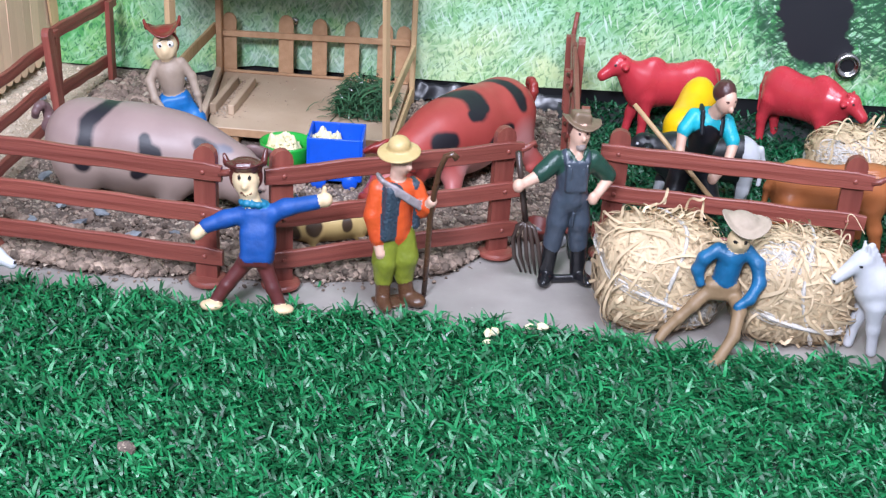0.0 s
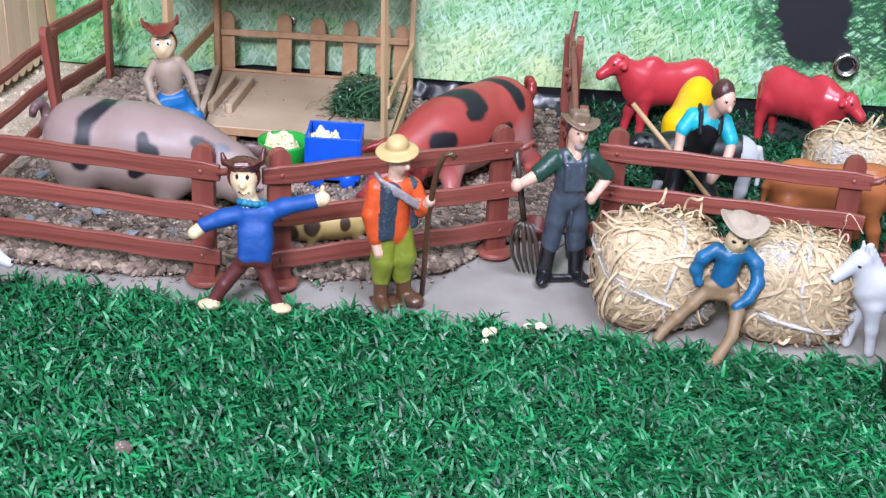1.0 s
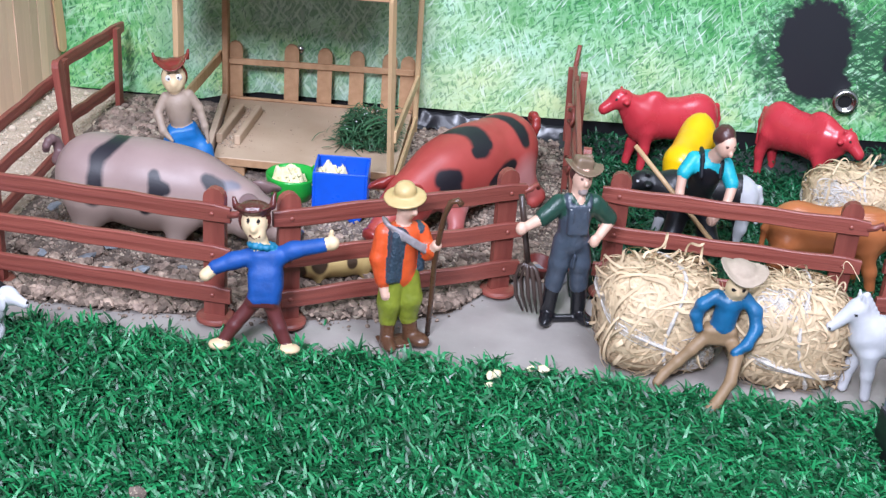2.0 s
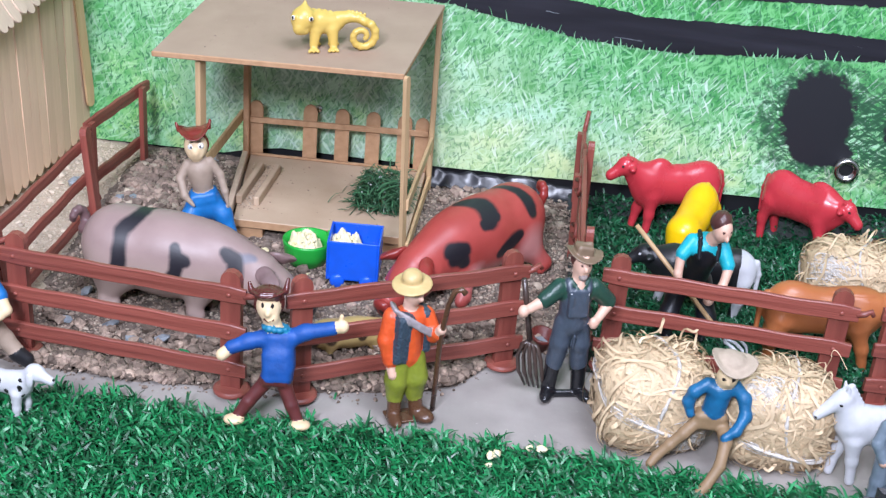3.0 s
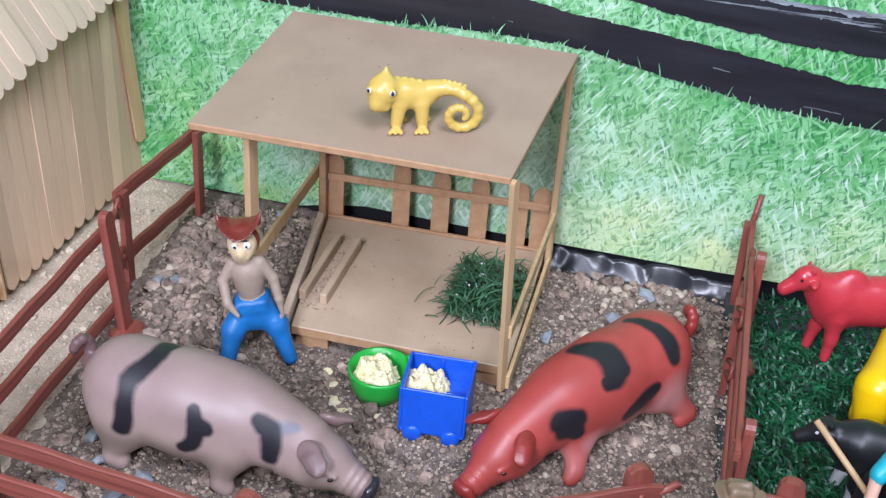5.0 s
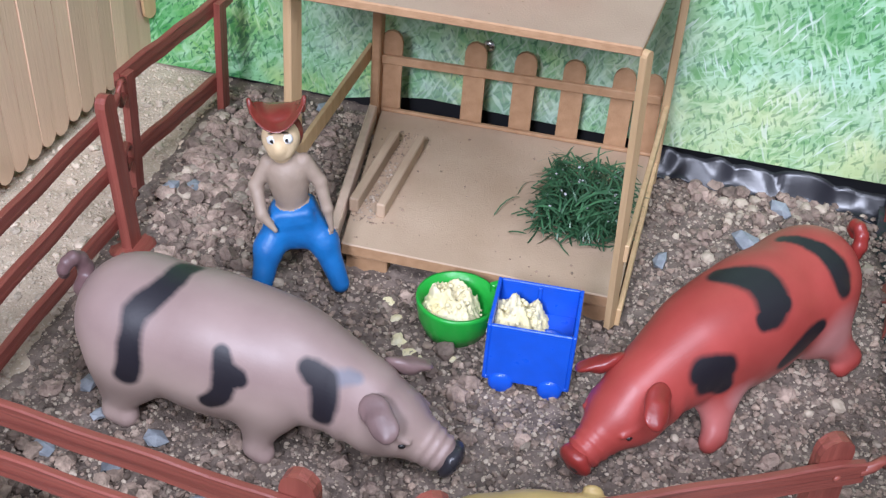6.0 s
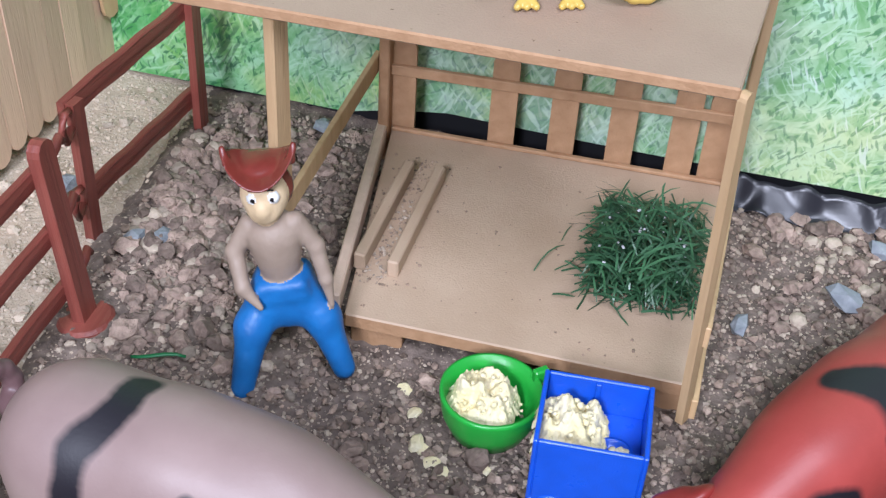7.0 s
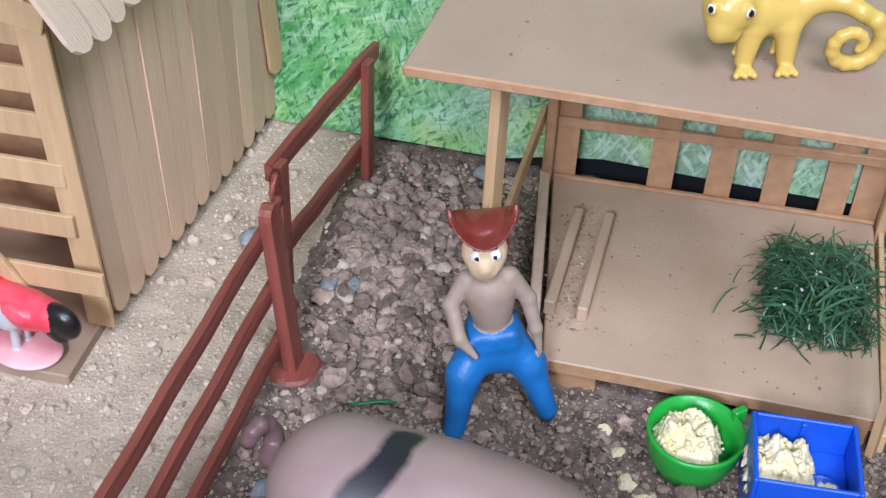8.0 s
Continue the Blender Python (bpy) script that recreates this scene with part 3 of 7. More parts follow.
def bm_mesh(name, bm, material, smooth=False):
    bmesh.ops.recalc_face_normals(bm, faces=bm.faces[:])
    me = bpy.data.meshes.new(name)
    bm.to_mesh(me)
    bm.free()
    for m in material if isinstance(material, (list, tuple)) else [material]:
        me.materials.append(m)
    for p in me.polygons:
        p.use_smooth = smooth
    return me


def part(name, bm, material, parent, label="", smooth=False, m=None):
    """One mesh object under a thing or a part; bm: a bmesh, or a mesh that alike parts share."""
    me = bm if isinstance(bm, bpy.types.Mesh) else bm_mesh(name, bm, material, smooth)
    ob = new(name, me)
    ob.parent = parent
    if m is not None:
        ob.matrix_basis = m
    return tagged(ob, label) if label else ob


def thing(name, m, label, category, group="", kind=""):
    ob = new(name)
    ob.empty_display_size = 0.01
    ob.matrix_basis = m
    return tagged(ob, label, category, group, kind)


def box(bm, lo, hi, bevel=0.0, seg=1):
    lo, hi = Vector(lo), Vector(hi)
    made = bmesh.ops.create_cube(bm, size=1, matrix=Matrix.LocRotScale((lo + hi) / 2, None, hi - lo))["verts"]
    if bevel:
        edges = list({e for v in made for e in v.link_edges})
        bmesh.ops.bevel(bm, geom=edges, offset=bevel, segments=seg, affect="EDGES", profile=0.6)
    return bm


def block(lo, hi, bevel=0.0, seg=1):
    return box(bmesh.new(), lo, hi, bevel, seg)


def lathe(profile, steps=32, closed=False):
    """A turned shape about z from (radius, height) pairs."""
    bm = bmesh.new()
    rings = [[bm.verts.new((r * math.cos(2 * math.pi * i / steps), r * math.sin(2 * math.pi * i / steps), z)) for i in range(steps)] for r, z in profile]
    for a, b in zip(rings, rings[1:]):
        for i in range(steps):
            bm.faces.new((a[i], a[(i + 1) % steps], b[(i + 1) % steps], b[i]))
    bm.faces.new(rings[0][::-1])
    if not closed:
        bm.faces.new(rings[-1])
    return bm


def tube(points, radii, steps=8):
    """A round bar along points, with a radius at each."""
    bm = bmesh.new()
    rings = []
    up = Vector((0.13, 0.31, 0.94))
    pts = [Vector(p) for p in points]
    for i, p in enumerate(pts):
        d = (pts[min(i + 1, len(pts) - 1)] - pts[max(i - 1, 0)]).normalized()
        u = d.cross(up).normalized()
        v = d.cross(u)
        r = radii[i] if isinstance(radii, (list, tuple)) else radii
        rings.append([bm.verts.new(p + r * (math.cos(2 * math.pi * k / steps) * u + math.sin(2 * math.pi * k / steps) * v)) for k in range(steps)])
    for a, b in zip(rings, rings[1:]):
        for k in range(steps):
            bm.faces.new((a[k], a[(k + 1) % steps], b[(k + 1) % steps], b[k]))
    bm.faces.new(rings[0][::-1])
    bm.faces.new(rings[-1])
    return bm


def stick_mesh(name, length, width, thick, material, round_ends=(True, True)):
    """A flat craft stick with rounded ends, standing on z = 0, its face towards y."""
    bm = bmesh.new()
    r = width / 2
    out = []
    arc = [math.pi * k / 6 for k in range(7)]
    out += [(-r * math.cos(a), r - r * math.sin(a) * (1 if round_ends[0] else 0) - (0 if round_ends[0] else r)) for a in arc] if round_ends[0] else [(-r, 0), (r, 0)]
    out += [(r * math.cos(a), length - r + r * math.sin(a)) for a in arc] if round_ends[1] else [(r, length), (-r, length)]
    vs = [[bm.verts.new((x, y, z)) for x, z in out] for y in (-thick / 2, thick / 2)]
    bm.faces.new(vs[0])
    bm.faces.new(vs[1][::-1])
    for i in range(len(out)):
        j = (i + 1) % len(out)
        bm.faces.new((vs[0][i], vs[1][i], vs[1][j], vs[0][j]))
    return bm_mesh(name, bm, material)


class Clay:
    """A soft body of balls, limbs and slabs that flow into one another, turned into one mesh. All in millimetres."""

    def __init__(self):
        self.forms, self.dabs = [], []

    def _add(self, fn, lo, hi, m, k):
        self.forms.append((fn, np.asarray(lo, float), np.asarray(hi, float), m, k))

    def ball(self, c, r, m=0, k=2.0, turn=(0, 0, 0), bend=0.0):
        c, r = np.asarray(c, float), np.asarray(r if isinstance(r, tuple) else (r, r, r), float)
        rot = np.array(Euler([radians(a) for a in turn]).to_matrix())

        def fn(p):
            q = (p - c) @ rot
            if bend:
                q = q.copy()
                q[..., 2] -= bend * q[..., 0] ** 2
            a, b = np.linalg.norm(q / r, axis=-1), np.linalg.norm(q / r ** 2, axis=-1)
            return a * (a - 1) / np.maximum(b, 1e-6)
        e = np.full(3, r.max() + abs(bend) * r[0] ** 2) if any(turn) or bend else r
        self._add(fn, c - e, c + e, m, k)
        return self

    def limb(self, a, b, ra, rb, m=0, k=2.0):
        a, b = np.asarray(a, float), np.asarray(b, float)

        def fn(p):
            d = b - a
            h = np.clip(((p - a) @ d) / max(d @ d, 1e-9), 0, 1)
            return np.linalg.norm(p - a - h[..., None] * d, axis=-1) - (ra + (rb - ra) * h)
        r = max(ra, rb)
        self._add(fn, np.minimum(a, b) - r, np.maximum(a, b) + r, m, k)
        return self

    def chain(self, pts, radii, m=0, k=1.5):
        for i in range(len(pts) - 1):
            self.limb(pts[i], pts[i + 1], radii[i], radii[i + 1], m, k)
        return self

    def slab(self, c, half, m=0, k=1.0, turn=(0, 0, 0), soft=1.0):
        c, half = np.asarray(c, float), np.asarray(half, float)
        rot = np.array(Euler([radians(a) for a in turn]).to_matrix())

        def fn(p):
            q = np.abs((p - c) @ rot) - (half - soft)
            return np.linalg.norm(np.maximum(q, 0), axis=-1) + np.minimum(q.max(axis=-1), 0) - soft
        e = np.full(3, np.linalg.norm(half))
        self._add(fn, c - e, c + e, m, k)
        return self

    def dab(self, c, r, m):
        """Paint: the surface inside this ellipsoid takes the tone m."""
        self.dabs.append((np.asarray(c, float), np.asarray(r if isinstance(r, tuple) else (r, r, r), float), m))
        return self

    def mesh(self, name, mats, cell=0.8):
        lo = np.min([f[1] for f in self.forms], axis=0) - 3 * cell
        hi = np.max([f[2] for f in self.forms], axis=0) + 3 * cell
        size = np.ceil((hi - lo) / cell).astype(int) + 1
        ax = [lo[i] + cell * np.arange(size[i]) for i in range(3)]
        field, raw, tone = np.full(size, 50.0), np.full(size, 50.0), np.zeros(size, np.int16)
        for fn, a, b, m, k in self.forms:
            i0 = np.maximum(((a - k - 3 * cell - lo) / cell).astype(int), 0)
            i1 = np.minimum(np.ceil((b + k + 3 * cell - lo) / cell).astype(int) + 1, size)
            s = tuple(slice(i0[i], i1[i]) for i in range(3))
            p = np.stack(np.meshgrid(*(ax[i][s[i]] for i in range(3)), indexing="ij"), axis=-1)
            d, old = fn(p), field[s]
            if k > 0:
                h = np.clip(0.5 + 0.5 * (old - d) / k, 0, 1)
                field[s] = old * (1 - h) + d * h - k * h * (1 - h)
            else:
                field[s] = np.minimum(old, d)
            near = d < raw[s]
            raw[s] = np.where(near, d, raw[s])
            tone[s] = np.where(near, m, tone[s])
        inside = field < 0
        cells = np.array(size) - 1
        count = np.zeros(cells, np.int8)
        corners = [(i, j, k) for i in (0, 1) for j in (0, 1) for k in (0, 1)]

        def shift(arr, c):
            return arr[c[0]:c[0] + cells[0], c[1]:c[1] + cells[1], c[2]:c[2] + cells[2]]
        for c in corners:
            count += shift(inside, c)
        ids = np.argwhere((count > 0) & (count < 8))
        lookup = np.full(cells, -1, np.int64)
        lookup[tuple(ids.T)] = np.arange(len(ids))
        acc, num = np.zeros((len(ids), 3)), np.zeros(len(ids))
        for a in corners:
            for axis in range(3):
                if a[axis] == 0:
                    b = list(a)
                    b[axis] = 1
                    va, vb = field[tuple((ids + a).T)], field[tuple((ids + b).T)]
                    cut = (va < 0) != (vb < 0)
                    t = np.where(cut, va / np.where(cut, va - vb, 1), 0)
                    pos = np.repeat(np.array([a], float), len(ids), 0)
                    pos[:, axis] += t
                    acc += pos * cut[:, None]
                    num += cut
        verts = lo + cell * (ids + acc / num[:, None])
        quads = []
        for axis in range(3):
            u, v = (axis + 1) % 3, (axis + 2) % 3
            s0, s1 = [slice(None)] * 3, [slice(None)] * 3
            s0[axis], s1[axis] = slice(0, -1), slice(1, None)
            first, second = inside[tuple(s0)], inside[tuple(s1)]
            e = np.argwhere(first != second)
            e = e[(e[:, u] > 0) & (e[:, v] > 0)]
            flip = first[tuple(e.T)]
            q = []
            for du, dv in ((-1, -1), (0, -1), (0, 0), (-1, 0)):
                g = e.copy()
                g[:, u] += du
                g[:, v] += dv
                q.append(lookup[tuple(g.T)])
            q = np.stack(q, axis=1)
            q[~flip] = q[~flip][:, ::-1]
            quads.append(q)
        quads = np.concatenate(quads)
        mid = verts[quads].mean(axis=1)
        g = np.clip(np.round((mid - lo) / cell).astype(int), 0, np.array(size) - 1)
        index = tone[tuple(g.T)].copy()
        for c, r, m in self.dabs:
            index[np.linalg.norm((mid - c) / r, axis=1) < 1] = m
        return mesh_of(name, verts * 0.001, quads, mats, index, True)


def toy(name, clay, mats, m, label, category, group="", cell=0.8):
    """A toy figure: one plain mesh."""
    ob = new(name, clay.mesh(name, [M[k] if isinstance(k, str) else k for k in mats], cell))
    ob.matrix_basis = m
    return tagged(ob, label, category, group)


# ---- setting: unseen enclosure, table board, backdrop ----
def slab_thing(name, lo, hi, material, label, category, kind="structure", bevel=0.0):
    ob = new(name, bm_mesh(name, block(lo, hi, bevel), material))
    return tagged(ob, label, category, kind=kind)


slab_thing("floor", (-0.95, -0.95, -0.10), (0.95, 1.25, -0.06), M["room_floor"], "plain brown table top under the farm board", "floor")
# Ceiling and walls added out of view; dark grey holds down the bounced light.
slab_thing("ceiling", (-0.95, -0.95, 1.75), (0.95, 1.25, 1.80), M["wall"], "unseen grey ceiling added to close the scene", "ceiling")
slab_thing("enclosure_north", (-0.95, 1.25, -0.06), (0.95, 1.30, 1.75), M["wall"], "unseen grey wall added behind the backdrop", "wall")
slab_thing("enclosure_south", (-0.95, -1.00, -0.06), (0.95, -0.95, 1.75), M["wall"], "unseen grey wall added behind the viewer", "wall")
slab_thing("enclosure_east", (0.95, -0.95, -0.06), (1.00, 1.25, 1.75), M["wall"], "unseen grey side wall added to the east", "wall")
slab_thing("enclosure_west", (-1.00, -0.95, -0.06), (-0.95, 1.25, 1.75), M["wall"], "unseen grey side wall added to the west", "wall")
slab_thing("ground", (-0.75, 0.05, -0.06), (0.75, 1.05, 0.0), M["board"], "grey painted board that carries the toy farm", "board", bevel=0.003)

BACK = pose(0, 0.945, 0, 0, 0, -4.0)


def bottom_edge(x):
    return float(np.interp(x, (-0.32, -0.19, -0.165, 0.06, 0.2, 0.7), (0.004, 0.006, 0.017, 0.0205, 0.0275, 0.045)))


def banner():
    cols, rows = 61, 13
    verts, faces = [], []
    for side in (0.0, 0.0025):
        for j in range(rows):
            for i in range(cols):
                x = -0.75 + 1.5 * i / (cols - 1)
                z0 = bottom_edge(x)
                z = z0 + (0.50 - z0) * j / (rows - 1)
                verts.append((x, side + 0.0012 * math.sin(x * 21) * math.cos(z * 17), z))
    n = cols * rows
    for j in range(rows - 1):
        for i in range(cols - 1):
            a = j * cols + i
            faces.append((a, a + 1, a + 1 + cols, a + cols))
            faces.append((n + a + cols, n + a + 1 + cols, n + a + 1, n + a))
    for i in range(cols - 1):
        faces.append((n + i, n + i + 1, i + 1, i))
        t = (rows - 1) * cols + i
        faces.append((t, t + 1, n + t + 1, n + t))
    for j in range(rows - 1):
        a, b = j * cols, j * cols + cols - 1
        faces.append((a, a + cols, n + a + cols, n + a))
        faces.append((b, n + b, n + b + cols, b + cols))
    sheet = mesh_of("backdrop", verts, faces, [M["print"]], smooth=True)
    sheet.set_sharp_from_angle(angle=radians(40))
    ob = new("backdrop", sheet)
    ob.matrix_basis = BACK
    tagged(ob, "printed banner of bright lawn with black brush strokes", "backdrop", kind="structure")

    def stroke(name, xs, lows, ups, x0, x1, material, seed, fray=0.0004):
        rnd = random.Random(seed)
        k = max(int((x1 - x0) / 0.0013), 3)
        v, fc = [], []
        lo_n = up_n = 0.0
        for i in range(k + 1):
            x = x0 + (x1 - x0) * i / k
            lo_n, up_n = 0.7 * lo_n + rnd.uniform(-fray, fray) + (rnd.random() < 0.06) * fray * 2, 0.7 * up_n + rnd.uniform(-fray, fray)
            lo, up = float(np.interp(x, xs, lows)) + lo_n, float(np.interp(x, xs, ups)) + up_n
            if fray == 0.0004 and rnd.random() < 0.10:
                lo += rnd.choice((-1, 1, 1)) * rnd.uniform(0.0003, 0.0014)
            if fray == 0.0004 and rnd.random() < 0.06:
                up += rnd.choice((-1, 1)) * rnd.uniform(0.0003, 0.0010)
            for z in (lo, lo + 0.35 * (up - lo), lo + 0.7 * (up - lo), up):
                v.append((x, -0.0008 + 0.0012 * math.sin(x * 21) * math.cos(z * 17), z))
        for i in range(k):
            for j in range(3):
                a = i * 4 + j
                fc.append((a, a + 4, a + 5, a + 1))
        return part(name, mesh_of(name, v, fc, [material], smooth=True), None, ob, "flat black brush stroke printed on the banner")

    stroke("brush_stroke", (-0.26, -0.226, -0.14, -0.095, -0.02, 0.01, 0.053, 0.0965, 0.1385, 0.18, 0.25, 0.322, 0.6), (0.165, 0.1538, 0.1542, 0.1578, 0.1590, 0.1542, 0.1481, 0.1421, 0.1405, 0.1412, 0.1475, 0.1524, 0.17),
           (0.170, 0.178, 0.187, 0.1885, 0.1795, 0.1782, 0.1756, 0.1717, 0.1667, 0.1678, 0.1698, 0.1707, 0.19), -0.255, 0.58, M["ink"], 3)
    stroke("brush_stroke", (-0.03, -0.0125, 0.026, 0.068, 0.102, 0.170, 0.235, 0.3125, 0.6), (0.199, 0.197, 0.191, 0.1874, 0.184, 0.1852, 0.1897, 0.1946, 0.22), (0.200, 0.204, 0.2075, 0.209, 0.2085, 0.2075, 0.214, 0.221, 0.25), -0.03, 0.58, M["ink"], 4)
    stroke("brush_stroke", (-0.19, -0.10, 0.0, 0.1), (0.205, 0.208, 0.222, 0.24), (0.235, 0.232, 0.226, 0.242), -0.19, 0.1, M["ink"], 6)
    stroke("grey_stroke", (0.07, 0.10, 0.17, 0.4), (0.2080, 0.2072, 0.2078, 0.229), (0.2095, 0.2100, 0.2110, 0.233), 0.07, 0.4, M["ink_grey"], 8)
    stroke("grey_stroke", (0.10, 0.13, 0.17, 0.3), (0.2035, 0.2022, 0.2027, 0.212), (0.2042, 0.2034, 0.2038, 0.213), 0.10, 0.3, M["ink_grey"], 10)
    stroke("grey_stroke", (-0.085, -0.06), (0.170, 0.166), (0.176, 0.168), -0.088, -0.062, M["print"], 9, 0.002)
    # thin streaks the brush left bare
    for x, z, ln in ((0.115, 0.1475, 0.022), (0.17, 0.1555, 0.012), (0.06, 0.162, 0.010), (0.21, 0.1575, 0.008), (0.29, 0.163, 0.012), (-0.12, 0.166, 0.014)):
        stroke("streak", (x, x + ln), (z, z - 0.001), (z + 0.0008, z - 0.0003), x, x + ln, M["ink_grey"], int(x * 1000), 0.0002)
    # long streaks of bare brush along the upper strokes, and grass tips that reach over the ink
    rnd = random.Random(17)
    for k in range(26):
        x, ln = rnd.uniform(0.03, 0.34), rnd.uniform(0.012, 0.07)
        z = float(np.interp(x, (0.0, 0.102, 0.170, 0.3125, 0.6), (0.203, 0.1995, 0.200, 0.212, 0.24))) + rnd.uniform(-0.004, 0.007)
        stroke("streak", (x, x + ln), (z, z + 0.002), (z + 0.0005, z + 0.0026), x, x + ln, M["ink_grey"], 300 + k, 0.00012)
    v, fc = [], []
    for k in range(150):
        x = rnd.uniform(-0.24, 0.40)
        low = float(np.interp(x, (-0.26, -0.226, -0.14, -0.095, -0.02, 0.01, 0.053, 0.0965, 0.1385, 0.18, 0.25, 0.322, 0.6), (0.165, 0.1538, 0.1542, 0.1578, 0.1590, 0.1542, 0.1481, 0.1421, 0.1405, 0.1412, 0.1475, 0.1524, 0.17)))
        ln, lean, w = rnd.uniform(0.003, 0.0095) * (0.5 if k % 3 else 1.0), rnd.uniform(-0.7, 0.7), rnd.uniform(0.0003, 0.0007)
        z = low - 0.001
        y = -0.0013 + 0.0012 * math.sin(x * 21) * math.cos(z * 17)
        i = len(v)
        v += [(x - w, y, z), (x + w, y, z), (x + lean * ln * 0.5 + w * 0.7, y, z + ln * 0.6), (x + lean * ln * 0.5 - w * 0.7, y, z + ln * 0.6), (x + lean * ln + w * 0.15, y, z + ln), (x + lean * ln - w * 0.15, y, z + ln)]
        fc += [(i, i + 1, i + 2, i + 3), (i + 3, i + 2, i + 4, i + 5)]
    part("grass_tips", mesh_of("grass_tips", v, fc, [M["print_blade"]]), None, ob, "pale printed grass tips over the ink")["kind"] = "stuff"
    stud = part("stud", lathe([(0.0075, 0), (0.0078, 0.002), (0.0070, 0.0042), (0.0058, 0.0046), (0.0046, 0.0040), (0.0040, 0.0022)], 28), M["steel"], ob, "round steel stud with a dark middle", True,
                Matrix.Translation((0.311, -0.0005, 0.063)) @ pose(0, 0, 0, 90) @ Matrix.Scale(1.35, 4))
    part("stud_hole", lathe([(0.0038, 0), (0.0036, 0.0024)], 20), M["black"], stud)
    # small drawing pins behind the shelter
    for x, z in ((-0.1180, 0.057),):
        part("pin", lathe([(0.0036, 0), (0.0034, 0.0008), (0.0026, 0.0018), (0.0008, 0.0023)], 18), M["steel"], ob, "small shiny drawing pin", True, Matrix.Translation((x, -0.0004, z)) @ pose(0, 0, 0, 90))
    return ob


banner()
ob = new("trim", bm_mesh("trim", block((-0.75, 0.004, 0), (0.75, 0.010, 0.034), 0.001), M["black"]))
ob.matrix_basis = BACK
tagged(ob, "black strip along the foot of the banner", "trim", kind="structure")

# crumpled film between soil and banner
def film(x0, x1, y0, slope, seed):
    v, fc = [], []
    nx, ny = int((x1 - x0) / 0.0022), 9
    for j in range(ny):
        for i in range(nx):
            u, w = i / (nx - 1), j / (ny - 1)
            x = x0 + (x1 - x0) * u
            y = y0 + 0.0100 * w + slope * (x - x0) - 0.004 * (1 - w) * noise.noise((x * 60, seed, 1))
            crease = abs(noise.noise((x * 75 + y * 60, y * 90, seed)))
            v.append((x, y, 0.004 + 0.012 * w ** 2 + 0.0065 * crease))
    for j in range(ny - 1):
        for i in range(nx - 1):
            a = j * nx + i
            fc.append((a, a + 1, a + nx + 1, a + nx))
    ob = new("plastic_film", mesh_of("plastic_film", v, fc, [M["film"]], smooth=True))
    ob.modifiers.new("thickness", "SOLIDIFY").thickness = 0.0004
    return tagged(ob, "crumpled shiny black plastic film below the banner", "film")


film(-0.022, 0.100, 0.9360, -0.07, 3)


# ---- soil, sand, gravel ----
def front_edge(x):
    return float(np.interp(x, (-0.30, -0.237, -0.175, -0.129, -0.056, 0.0, 0.023, 0.046, 0.079, 0.12), (0.622, 0.615, 0.609, 0.612, 0.619, 0.632, 0.643, 0.676, 0.712, 0.72)))


def soil_height(x, y):
    n1, n2 = noise.noise((x * 40, y * 40, 0)), noise.noise((x * 140, y * 140, 5))
    heap = 0.006 * math.exp(-((x + 0.235) ** 2 + (y - 0.86) ** 2) / 0.004) + 0.004 * math.exp(-((x - 0.06) ** 2 + (y - 0.90) ** 2) / 0.003)
    n3 = abs(noise.noise((x * 230, y * 230, 7)))
    return 0.0020 + 0.0016 * n1 + 0.0016 * n2 + 0.0018 * n3 + heap


def bed(name, x0, x1, y0, y1, step, edge, height, material, label, category, inner=None):
    """A thin loose bed with an uneven rim on the board."""
    nx, ny = int((x1 - x0) / step) + 1, int((y1 - y0) / step) + 1
    v, fc, ok = [], [], []
    for j in range(ny):
        for i in range(nx):
            x, y = x0 + step * i, y0 + step * j
            d = edge(x, y) + 0.004 * noise.noise((x * 90, y * 90, 3))
            h = height(x, y) * min(1.0, max(0.0, d / 0.010)) if d > 0 else -0.001
            v.append((x, y, h if d > 0 else -0.001))
            ok.append(d > -step)
    for j in range(ny - 1):
        for i in range(nx - 1):
            a = j * nx + i
            if ok[a] and ok[a + 1] and ok[a + nx] and ok[a + nx + 1]:
                fc.append((a, a + 1, a + nx + 1, a + nx))
    ob = new(name, mesh_of(name, v, fc, [material], smooth=True))
    return tagged(ob, label, category, kind="stuff")


def soil_rim(x, y):
    return min(y - front_edge(x), x + 0.275, 0.100 - x + 0.002 * math.sin(y * 60), 0.975 - y)


bed("soil", -0.28, 0.105, 0.59, 0.985, 0.0016, soil_rim, soil_height, M["soil"], "dry brown soil with pale grit in the pig pen", "soil")


def sand_rim(x, y):
    return min(y - 0.648 + 0.01 * math.sin(x * 40), -0.262 - x, 0.985 - y, x + 0.60)


def sand_height(x, y):
    return 0.0025 + 0.0014 * noise.noise((x * 45, y * 45, 8)) + 0.0008 * noise.noise((x * 160, y * 160, 9))


bed("sawdust", -0.61, -0.255, 0.63, 0.99, 0.003, sand_rim, sand_height, M["sand"], "pale beige sawdust and sand beside the barn", "sawdust")

ico = bmesh.new()
bmesh.ops.create_icosphere(ico, subdivisions=1, radius=1)
ICO1 = (np.array([v.co for v in ico.verts]), np.array([[v.index for v in f.verts] for f in ico.faces]))
bmesh.ops.subdivide_edges(ico, edges=ico.edges[:], cuts=1, use_grid_fill=True)
bmesh.ops.triangulate(ico, faces=ico.faces[:])
ico.verts.index_update()
ICO2 = (np.array([v.co.normalized() for v in ico.verts]), np.array([[v.index for v in f.verts] for f in ico.faces]))
ico.free()


